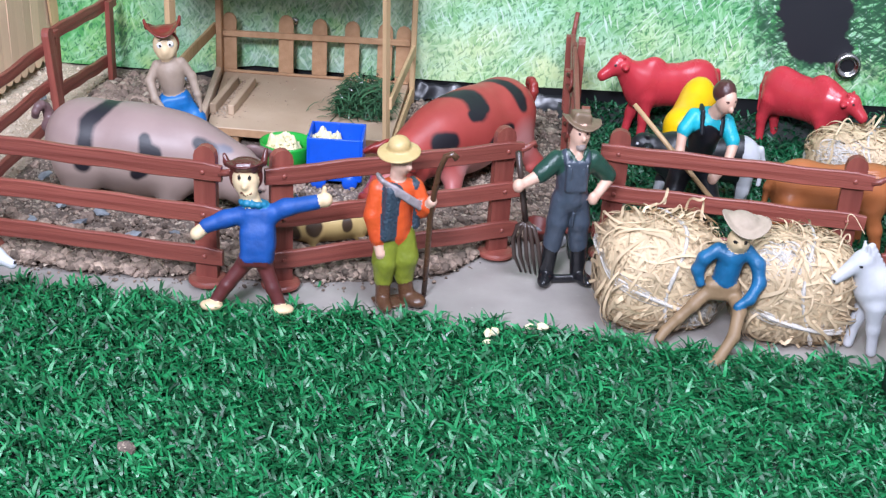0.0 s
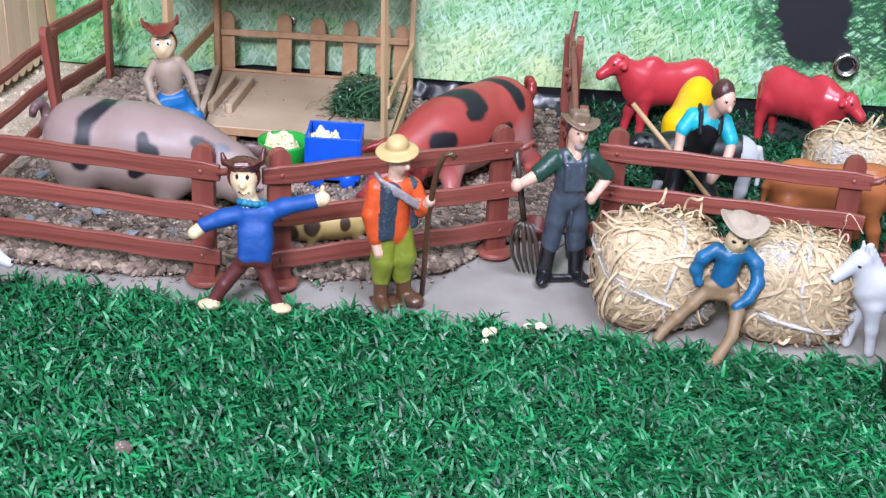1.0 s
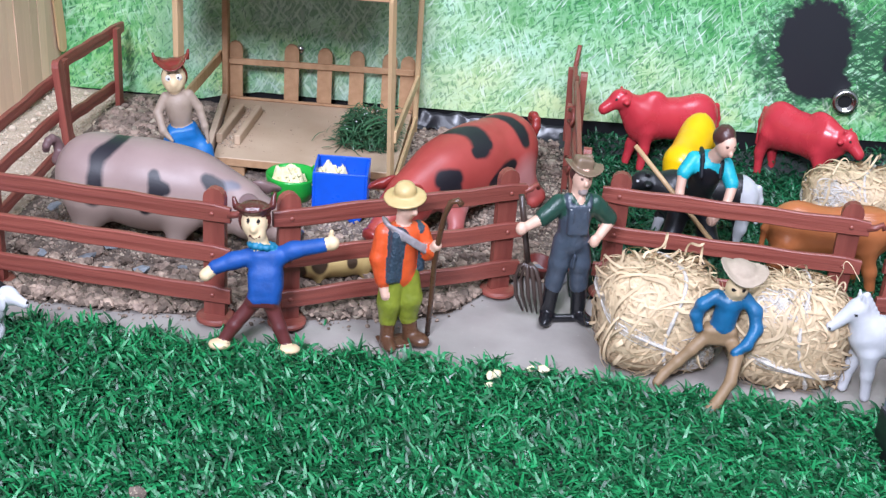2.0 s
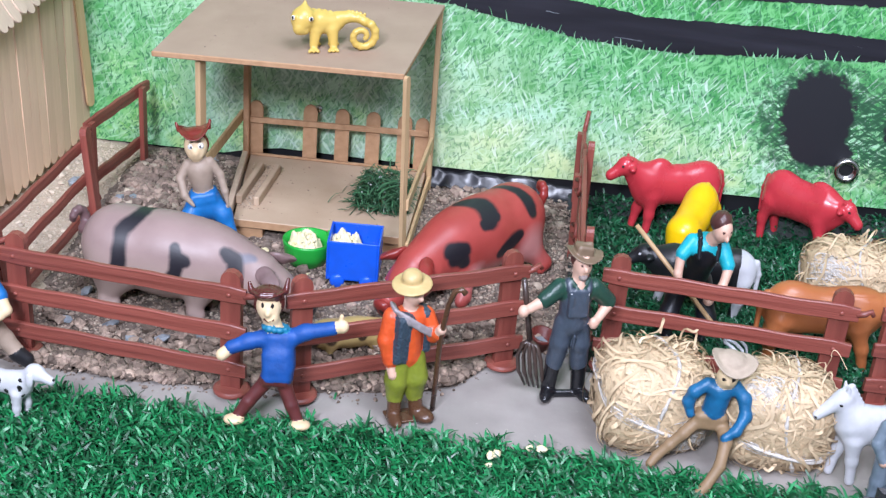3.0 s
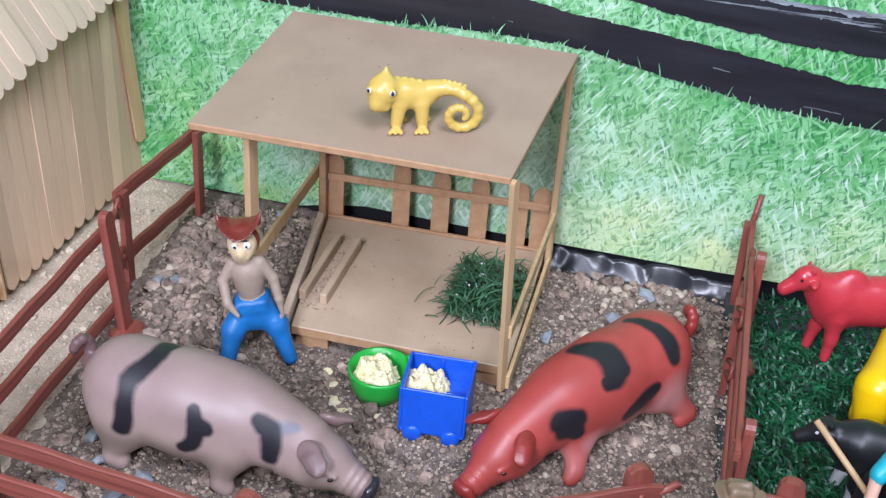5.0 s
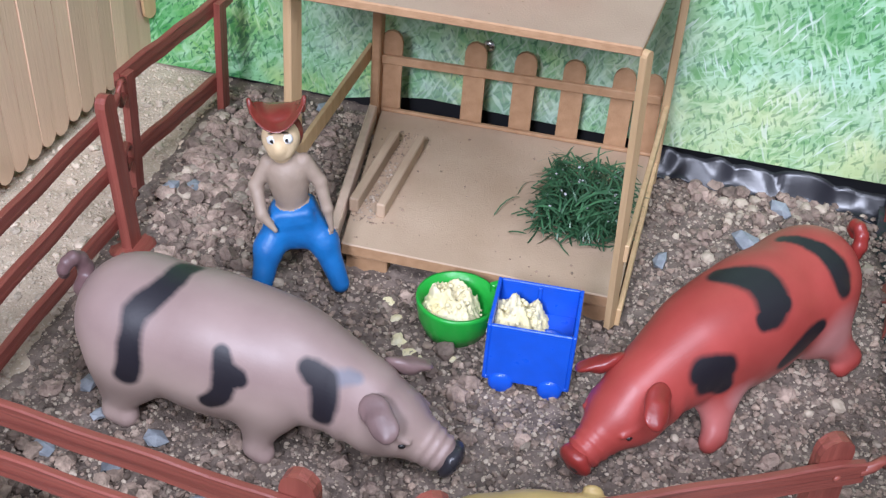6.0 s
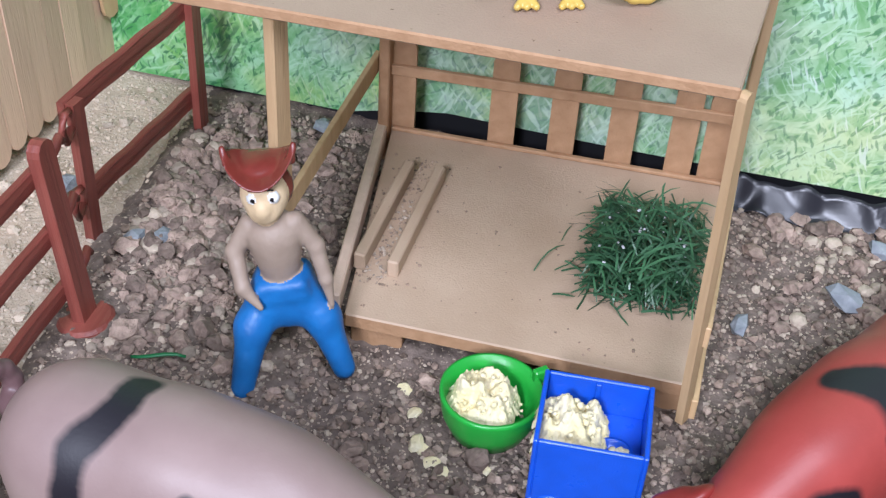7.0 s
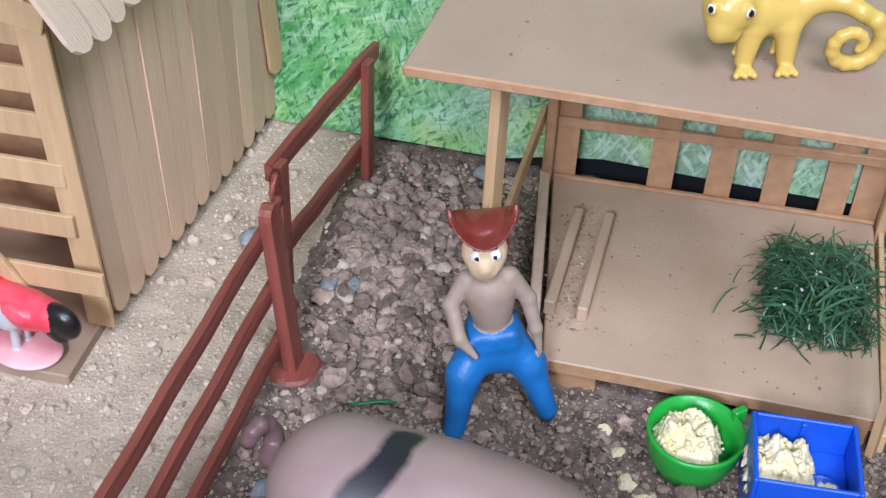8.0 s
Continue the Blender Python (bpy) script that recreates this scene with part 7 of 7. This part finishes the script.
fork("hay_fork", (0.1290, 0.7260, 0.0860), (0.1945, 0.6990, 0.0230), 3, 0.010, 0.020, M["handle"], M["silver"], "hay fork with pale handle and silver tines held by the worker", 0.0016, (0.5, 0.8, 0.1))

# seated clay cowboy by the bales
c = Clay()
c.chain([(-7, 4, 29), (-14, 0, 22.5), (-21, -2, 15), (-27.5, -4, 8)], [3.9, 3.4, 3.1, 2.8], 1, 1.5)
c.limb((-27.5, -4, 8), (-31, -7, 4.0), 2.9, 2.6, 1, 1)
c.chain([(7.5, 4, 28), (9, -8, 25), (6, -18, 15), (-1.5, -26, 5)], [4.0, 3.6, 3.2, 2.9], 1, 1.5)
c.limb((-1.5, -26, 5), (-6, -31, 3.6), 3.4, 2.6, 1, 1)
c.slab((0.5, 6, 31), (9.4, 6.2, 6.0), 1, 1.5, soft=3.5)
c.limb((1.5, 6, 37), (3.2, 6, 49), 6.8, 6.8, 0, 0.4)
c.ball((3.2, 6, 52), (9.2, 6.0, 5.0), 0, 3)
c.chain([(-4.5, 6, 54), (-11.5, 4, 49), (-14.0, 4, 42), (-12.0, 2, 35)], [3.7, 3.6, 3.3, 2.4], 0, 2)
c.chain([(11, 6, 54), (17.0, 3, 48), (18.5, -1, 39), (13.5, -7, 32), (7.5, -9, 28.5)], [3.8, 3.7, 3.4, 3.0, 2.0], 0, 2)
c.ball((5, 4, 60.5), (6.2, 6.2, 6.8), 2, 0.6)
c.ball((5, -1.6, 60.0), (1.6, 1.6, 1.8), 2, 1.0)
for q in (-1, 1):
    c.dab((5 + 2.7 * q, -1.3, 62.0), (1.3, 1.8, 0.8), 4)
c.ball((6.0, 4.0, 69.5), (13.8, 11.5, 1.3), 3, 0.8, (14, 8, 6), 0.030)
c.ball((6.0, 5.5, 71.5), (8.4, 7.4, 4.4), 3, 2, (14, 8, 6))
toy("toy_figure", c, ["clay_petrol", "khaki_clay", "clay_skin", "felt", "pupil"], pose(0.1705, 0.5815, 0.002, 0, 0, 0), "clay cowboy in petrol-blue shirt and beige hat sitting against bales", "toy figure", "toy farm people", 0.6)

# clay cowboy leaning on the corner post
c = Clay()
c.chain([(-5, 2, 36), (-11, -4, 20), (-13, -10, 8)], [7.5, 5.8, 5.0], 1, 2)
c.ball((-13.5, -13, 5), (6, 8.5, 5), 5, 1)
c.chain([(5, 2, 36), (14, 4, 21), (21, 2, 9)], [7.5, 5.8, 5.0], 1, 2)
c.limb((20, 2, 10), (25, 1, 5), 5.6, 5.0, 5, 1)
c.limb((0, 3, 40), (0, 5, 58), 9.6, 10.2, 0, 1)
c.ball((0, 5, 60), (13.5, 8.5, 7), 0, 3)
c.limb((-11, 4, 60), (-15, 0, 52), 6.0, 5.6, 0, 2)
c.chain([(-15.5, -1, 50), (-13.0, -6, 41), (-2.5, -11, 35)], [4.6, 4.2, 2.8], 2, 0.8)
c.limb((11, 4, 60), (15, 0, 52), 6.0, 5.6, 0, 2)
c.chain([(15.5, -1, 50), (17.5, -6, 44), (9.0, -11.5, 40)], [4.4, 4.0, 2.6], 2, 0.8)
c.ball((0, 4, 73), (8, 7.6, 8.8), 2, 0.8)
c.ball((0, -4.2, 72), (2.0, 1.8, 2.4), 2, 1)
c.limb((-2.4, -3.6, 68.2), (2.4, -3.6, 68.8), 0.35, 0.35, 5, 0.2)
c.ball((9, 4, 73.5), (1.6, 2.6, 3.4), 2, 0.6)
c.ball((-1, 3.5, 83.0), (14.5, 11.0, 1.6), 3, 0.8, (14, 0, -8), 0.028)
c.ball((-1, 5.0, 84.5), (8.4, 7.4, 4.6), 3, 2, (14, 0, -8))
for q in (-1, 1):
    c.dab((3.0 * q, -3.2, 75.0), (1.2, 1.8, 0.9), 4)
toy("toy_figure", c, ["clay_blue2", "clay_taupe", "clay_skin", "felt", "pupil", "black"], pose(-0.2600, 0.5985, 0.001, -8, -4, 26) @ Matrix.Scale(0.94, 4), "clay cowboy in blue shirt and beige hat by a corner post", "toy figure", "toy farm people", 0.7)


# ---- straw bales ----
def bale(cx, cy, a, b, h, seed, turn, strips, loops, fluff, label):
    """A bundle of raffia ribbons wound round a rounded heart, tied with white twine."""
    rng = np.random.default_rng(seed)
    ob = thing("straw_bale", pose(cx, cy, 0.0, 0, 0, turn), label, "straw bale", "straw bales")
    half = np.array([a, b, h / 2])

    def skin(d, grow):
        d = d / np.linalg.norm(d, axis=-1, keepdims=True)
        r = (np.abs(d / half) ** 3.6).sum(-1) ** (-1 / 3.6)
        return d * (r * grow)[..., None] + np.array([0, 0, h / 2])
    n, t = 26, 18
    v, fc = [], []
    for j in range(t + 1):
        for i in range(n):
            al, be = 2 * math.pi * i / n, math.pi * (j / t - 0.5)
            d = np.array([math.cos(al) * math.cos(be), math.sin(al) * math.cos(be), math.sin(be)]) + 1e-5
            v.append(skin(d[None], np.array([0.93 + 0.04 * noise.noise((al * 2, be * 3, seed))]))[0])
    for j in range(t):
        for i in range(n):
            fc.append((j * n + i, j * n + (i + 1) % n, (j + 1) * n + (i + 1) % n, (j + 1) * n + i))
    part("heart", mesh_of("heart", v, fc, [M["raffia_core"]], smooth=True), None, ob)
    v, fc = [], []

    def ribbon(pts, width, normal):
        k = len(v)
        d = np.gradient(pts, axis=0)
        s = np.cross(d, normal)
        s /= np.maximum(np.linalg.norm(s, axis=1, keepdims=True), 1e-9)
        for p, q in zip(pts, s):
            v.append(p - q * width / 2)
            v.append(p + q * width / 2)
        for i in range(len(pts) - 1):
            fc.append((k + 2 * i, k + 2 * i + 1, k + 2 * i + 3, k + 2 * i + 2))
    for k in range(strips):
        axis = rng.normal(0, 1, 3)
        axis /= np.linalg.norm(axis)
        u = np.cross(axis, rng.normal(0, 1, 3))
        u /= np.linalg.norm(u)
        w = np.cross(axis, u)
        off = axis * rng.uniform(-1.0, 1.0)
        short = rng.random() < 0.30
        t0, span, seg = rng.uniform(0, 6.28), rng.uniform(0.16, 0.5) if short else rng.uniform(0.6, 2.2), 7 if short else 20
        tt = t0 + np.linspace(0, span, seg)
        d = np.cos(tt)[:, None] * u + np.sin(tt)[:, None] * w + off * (1 + 0.35 * np.sin(tt * 1.7 + k)[:, None]) + 0.10 * np.sin(tt * rng.uniform(3, 8) + k)[:, None] * axis
        g = 0.965 + 0.050 * rng.random() + (0.022 if short else 0.035) * np.sin(np.linspace(0, rng.uniform(2, 9), seg) + k)
        if rng.random() < 0.12:
            g = g + 0.16 * np.sin(np.linspace(0, math.pi, seg)) ** 2 * rng.random()
        p = skin(d, g)
        p[:, 2] = np.maximum(p[:, 2], 0.0012)
        nr = p - np.array([0, 0, h / 2]) + rng.normal(0, 0.009 if short else 0.005, 3)
        ribbon(p, rng.uniform(0.0010, 0.0026) if short else rng.uniform(0.0006, 0.0021), nr)
    for k in range(loops):
        a0, b0 = rng.uniform(-0.75, 0.75, 2)
        base = np.array([a0 * a, b0 * b, h * 0.92])
        lean = np.array([rng.uniform(-1, 1), rng.uniform(-0.6, 0.6), 0]) * 0.013
        up = rng.uniform(0.005, 0.017)
        s = np.linspace(0, 1, 18)
        kink = rng.uniform(0, 6.28, 2)
        p = base + lean * s[:, None] + np.stack([0.004 * np.sin(s * 4 + kink[0]), 0.003 * np.cos(s * 9 + kink[1]), up * np.sin(s * math.pi * rng.uniform(0.7, 1.0)) + 0.0012 * np.sin(s * 13 + k)], 1)
        ribbon(p, rng.uniform(0.0006, 0.0017), np.array([rng.uniform(-0.8, 0.8), -0.6, 0.8]) + 0.5 * np.stack([np.sin(s * 5 + k), np.cos(s * 4), np.sin(s * 7)], 1))
    part("straw", mesh_of("straw", v, fc, [M["raffia"]], smooth=True), None, tagged(ob), "tangle of pale raffia ribbons")["kind"] = "stuff"
    for k in range(4):
        s = np.linspace(0, 2 * math.pi, 72)
        if k < 3:
            d = np.stack([np.cos(s), np.sin(s), 0.42 * np.sin(s + 0.6 * seed) - 0.06 + 0.030 * k + 0.05 * np.sin((2 + k) * s + 2 * k)], 1)
        else:
            d = np.stack([np.full(72, 0.10 + 0.12 * (k - 3)) + 0.18 * np.sin(s * 2 + seed), np.cos(s), np.sin(s)], 1)
        p = skin(d * half, np.full(72, 1.02) + 0.02 * np.sin(s * (3 + k) + k))
        p[:, 2] = np.maximum(p[:, 2], 0.002)
        part("twine", tube([Vector(q) for q in p], [(0.0009 if k in (0, 3) else 0.0004) + 0.0011 * abs(noise.noise((i * 0.45, k, seed))) for i in range(72)], 7), M["twine"], ob, "soft white twine tie", True)
    v, fc = [], []
    for k in range(170):
        if k < 90:
            s0, seg = rng.uniform(0, 6.28), 14
            s = s0 + np.linspace(0, rng.uniform(0.3, 1.0), seg)
            d = np.stack([np.cos(s), np.sin(s), 0.42 * np.sin(s + 0.6 * seed) - 0.02 + rng.normal(0, 0.05) + 0.05 * np.sin(4 * s + k)], 1) * half
        else:
            seg = 12
            s = np.linspace(0, rng.uniform(2, 6), seg)
            q = np.array(fluff) + rng.normal(0, 0.15, 3)
            d = (q + 0.16 * np.stack([np.sin(s + k), np.cos(1.3 * s + 2 * k), np.sin(0.8 * s + 3 * k)], 1)) * half
        p = skin(d, 1.0 + 0.05 * rng.random() + 0.03 * np.sin(s * 2 + k))
        p[:, 2] = np.maximum(p[:, 2], 0.002)
        ribbon(p, rng.uniform(0.0002, 0.0007), p - np.array([0, 0, h / 2]) + rng.normal(0, 0.010, 3))
    part("fluff", mesh_of("fluff", v, fc, [M["twine"]], smooth=True), None, ob, "frayed white fibres of the twine")["kind"] = "stuff"
    return ob


bale(0.1395, 0.6140, 0.0330, 0.029, 0.057, 61, 10, 2300, 9, (0.52, -0.85, -0.40), "round bale of pale raffia straw tied with white twine")
bale(0.2135, 0.6085, 0.0320, 0.0275, 0.057, 62, 4, 2200, 8, (-0.35, -0.55, 0.80), "loose bale of pale raffia straw beside the seated cowboy")
bale(0.2990, 0.8020, 0.0360, 0.026, 0.052, 63, -3, 1700, 7, (-0.5, -0.7, 0.5), "bale of pale raffia straw on the pasture turf")


# ---- bowl, cart, feed, crumbs ----
def mash(name, cx, cy, z, rx, ry, hz, square, seed, label):
    """A mound of damp crumbled feed: a lumpy skin with a ragged outline and a few loose crumbs."""
    n = 46
    v, fc, ok = [], [], []
    for j in range(n):
        for i in range(n):
            u, w = 2 * i / (n - 1) - 1, 2 * j / (n - 1) - 1
            x, y = u * rx, w * ry
            r = (abs(u) ** square + abs(w) ** square) ** (1 / square)
            rag = 0.15 * noise.noise((x * 260 + seed, y * 260, 0.5)) + 0.12 * noise.noise((x * 700, y * 700, seed))
            big, mid, fine = noise.noise((x * 190, y * 190, seed)), abs(noise.noise((x * 420, y * 420, seed + 3))), noise.noise((x * 1500, y * 1500, seed))
            h = hz * (0.66 + 0.50 * big - 0.22 * mid + 0.05 * fine) * max(0.0, 1 - max(0.0, r + rag) ** 3)
            v.append((cx + x, cy + y, z + h))
            ok.append(r + rag < 1.0)
    for j in range(n - 1):
        for i in range(n - 1):
            a = j * n + i
            if ok[a] and ok[a + 1] and ok[a + n] and ok[a + n + 1]:
                fc += [(a, a + 1, a + n + 1), (a, a + n + 1, a + n)]
    rng = np.random.default_rng(seed)
    for k in range(34):
        a, q = rng.uniform(0, 6.28), rng.uniform(0.3, 0.95)
        s = rng.uniform(0.0004, 0.0016)
        base = len(v)
        at = np.array([cx + rx * q * math.cos(a) * 0.9, cy + ry * q * math.sin(a) * 0.9, z + hz * 0.65 * (1 - q ** 4)])
        v += [tuple(p) for p in stone_verts(rng, ICO2[0], s, 0.9, 0.16) + at]
        fc += [tuple(t + base) for t in ICO2[1]]
    ob = new(name, mesh_of(name, v, fc, [M["feed"]], smooth=True))
    return tagged(ob, label, "feed", kind="stuff")


B = thing("feed_bowl", pose(-0.0967, 0.7850, 0.002) @ Matrix.Scale(1.06, 4), "round green plastic bowl filled with yellow feed", "bowl")
part("bowl", lathe([(0.0105, 0), (0.0130, 0.0012), (0.0160, 0.0085), (0.0172, 0.0165), (0.0172, 0.0182), (0.0160, 0.0182), (0.0150, 0.0100), (0.0125, 0.0035), (0.002, 0.0025)], 40), M["green_plastic"], B, smooth=True)
part("lug", block((-0.0028, -0.0015, 0), (0.0028, 0.0015, 0.006), 0.0006), M["green_plastic"], B, m=pose(0.0145, 0.0115, 0.0145, 0, 0, 40))
mash("feed", -0.0995, 0.7842, 0.0118, 0.0144, 0.0136, 0.0190, 2.0, 71, "crumbled pale yellow feed in the green bowl")

CT = thing("feed_cart", pose(-0.0600, 0.7675, 0.002, 0, 0, 2), "square blue plastic toy cart holding feed", "cart")
w2, d2, z0, z1, th = 0.0185, 0.0165, 0.0062, 0.036, 0.0016
part("tray", block((-w2, -d2, z0), (w2, d2, z0 + 0.002), 0.0004), M["blue_plastic"], CT)
part("side_panel", block((-w2, -d2, z0), (-w2 + th, d2, z1), 0.0004), M["blue_plastic"], CT)
part("side_panel", block((w2 - th, -d2, z0), (w2, d2, z1), 0.0004), M["blue_plastic"], CT)
part("end_panel", block((-w2 + th, -d2, z0), (w2 - th, -d2 + th, z1), 0.0004), M["blue_plastic"], CT)
part("end_panel", block((-w2 + th, d2 - th, z0), (w2 - th, d2, z1), 0.0004), M["blue_plastic"], CT)
part("rib", block((-0.0008, d2 - th - 0.0012, z0), (0.0008, d2 - th, z1 - 0.001), 0.0002), M["blue_plastic"], CT)
part("floor_ring", lathe([(0.0068, 0), (0.0068, 0.0022), (0.0056, 0.0022), (0.0056, 0.0006)], 28), M["blue_plastic"], CT, smooth=True, m=pose(0.0075, -0.004, z0 + 0.0145))
part("inner_floor", block((-w2 + th, -d2 + th, z0 + 0.006), (w2 - th, d2 - th, z0 + 0.0150), 0.0003), M["blue_plastic"], CT)
wheel = bm_mesh("wheel", lathe([(0.0040, -0.0042), (0.0053, -0.0030), (0.0053, 0.0030), (0.0040, 0.0042)], 24), M["blue_plastic"], True)
for x in (-0.0105, 0.0105):
    for y in (-d2 + 0.003, d2 - 0.003):
        part("wheel", wheel, None, CT, m=Matrix.Translation((x, y, 0.0054)) @ pose(0, 0, 0, 90))
mash("feed", -0.0672, 0.7690, 0.0222, 0.0130, 0.0150, 0.0180, 4.0, 72, "pale crumbled feed heaped in the blue cart")
mash("feed", -0.0500, 0.7640, 0.0226, 0.0045, 0.0040, 0.0030, 2.0, 73, "small pat of pale feed in the blue cart")
for k, (x, y, s, z) in enumerate(((-0.130, 0.7930, 0.0036, 0.003), (-0.1235, 0.7840, 0.0030, 0.003), (-0.1195, 0.7700, 0.0044, 0.0032), (-0.1165, 0.7675, 0.0026, 0.003), (-0.1125, 0.7620, 0.0040, 0.003), (-0.1080, 0.7585, 0.0034, 0.003), (-0.093, 0.7640, 0.0018, 0.003), (-0.112, 0.808, 0.003, 0.003),
                                  (0.047, 0.562, 0.0030, 0.0085), (0.0505, 0.564, 0.0032, 0.0085), (0.0468, 0.5525, 0.0024, 0.0085), (0.0765, 0.574, 0.0036, 0.008), (0.0695, 0.5745, 0.0024, 0.0075))):
    rng = np.random.default_rng(90 + k)
    ob = new("crumb", mesh_of("crumb", stone_verts(rng, ICO2[0], s, 0.8 if z > 0.005 else 0.35, 0.15), ICO2[1], [M["feed"]]))
    ob.matrix_basis = pose(x, y, z)
    tagged(ob, "pale yellow crumb of feed fallen on the grass" if z > 0.005 else "flat pale yellow crumb of feed on the soil", "crumb", "fallen crumbs")

# brown crumb on the lawn, clay pot by the farmer
rng = np.random.default_rng(120)
ob = new("clod", mesh_of("clod", stone_verts(rng, ICO2[0], 0.0044, 0.8, 0.15), ICO2[1], [M["soil"]]))
ob.matrix_basis = pose(-0.1115, 0.435, 0.007)
tagged(ob, "small brown clod on the artificial grass", "clod")
ob = new("pot", bm_mesh("pot", lathe([(0.0055, 0), (0.0075, 0.009), (0.0085, 0.0095), (0.0085, 0.012), (0.0072, 0.012), (0.0062, 0.004)], 24), M["pot"], True))
ob.matrix_basis = pose(0.0745, 0.700, 0.0015, 12, 8)
tagged(ob, "small red-brown plastic pot behind the fence", "pot")
rng = np.random.default_rng(121)
ob = new("stone", mesh_of("stone", stone_verts(rng, ICO2[0], 0.0055, 0.8, 0.12), ICO2[1], [M["white"]]))
ob.matrix_basis = pose(0.089, 0.693, 0.004)
tagged(ob, "pale white stone beside the pot", "stone")

# loose green blades fallen on board and soil
for x, y, z, ln, turn in ((-0.0495, 0.6130, 0.0030, 0.007, 80), (-0.220, 0.7825, 0.0070, 0.020, 12), (-0.150, 0.640, 0.006, 0.009, -30)):
    s = np.linspace(-0.5, 0.5, 7)
    v = [(ln * t, 0.0007 * q * (1 - 1.6 * t * t) + 0.05 * ln * math.sin(5 * t), 0.0008 * (1 - 4 * t * t) + 0.0003 * q) for t in s for q in (-1, 1)]
    ob = new("grass_blade", mesh_of("grass_blade", v, [(2 * i, 2 * i + 1, 2 * i + 3, 2 * i + 2) for i in range(6)], [M["turf"]], smooth=True))
    ob.modifiers.new("thickness", "SOLIDIFY").thickness = 0.0002
    ob.matrix_basis = pose(x, y, z, 0, 0, turn)
    tagged(ob, "single green plastic grass blade lying loose", "grass blade", "fallen blades")

# blue-grey figurine between tray and horse
c = Clay()
for q in (-1, 1):
    c.ball((4.5 * q, -3, 3), (3.8, 6.0, 3.2), 1, 1)
    c.chain([(3.6 * q, 0, 38), (4.2 * q, -0.5, 22), (4.4 * q, 0, 5)], [5.0, 4.4, 3.6], 0, 1.5)
    c.chain([(7.5 * q, 0, 60), (11.5 * q, -1, 50), (8.5 * q, -5, 41)], [4.0, 3.6, 2.8], 0, 1.5)
    c.ball((8.0 * q, -5.6, 39.5), (2.6, 2.6, 3.0), 2, 0.8)
c.limb((0, 0, 42), (0, 0, 58), 7.2, 7.6, 0, 1.5)
for z in (41.5, 49.0):
    c.ball((0, 0, z), (8.4, 7.8, 1.2), 0, 0.8)
c.ball((0, 0, 61), (9.6, 6.0, 4.5), 0, 3)
c.ball((0, -1, 71.5), (5.2, 5.6, 6.8), 2, 1)
c.ball((0, -0.5, 76.0), (9.0, 8.6, 1.4), 1, 0.6)
c.ball((0, 0, 79.0), (5.4, 5.4, 4.2), 1, 1)
toy("toy_figure", c, ["denim", "black_boot", "skin"], pose(0.2665, 0.5605, 0.001, 0, 0, 20) @ Matrix.Scale(0.95, 4), "glossy blue-grey plastic figurine standing behind the tray", "toy figure", "toy farm people", 0.7)

# black tray at the lawn's corner
T = thing("tray", pose(0.2935, 0.487, 0.002, 0, 0, -2), "black plastic tray with raised rounded rim on the lawn", "tray")
bm = bmesh.new()
box(bm, (-0.045, -0.075, 0), (0.045, 0.062, 0.022), 0)
top = [f for f in bm.faces if f.normal.z > 0.9]
ups = [e for e in bm.edges if abs((e.verts[0].co - e.verts[1].co).z) > 0.01]
bmesh.ops.bevel(bm, geom=ups, offset=0.010, segments=5, affect="EDGES")
top = [f for f in bm.faces if f.normal.z > 0.9]
bmesh.ops.inset_region(bm, faces=top, thickness=0.0045)
bmesh.ops.translate(bm, verts=list({v for f in top for v in f.verts}), vec=(0, 0, -0.002))
bmesh.ops.inset_region(bm, faces=top, thickness=0.003)
bmesh.ops.translate(bm, verts=list({v for f in top for v in f.verts}), vec=(0, 0, -0.014))
part("tray_body", bm, M["black"], T)
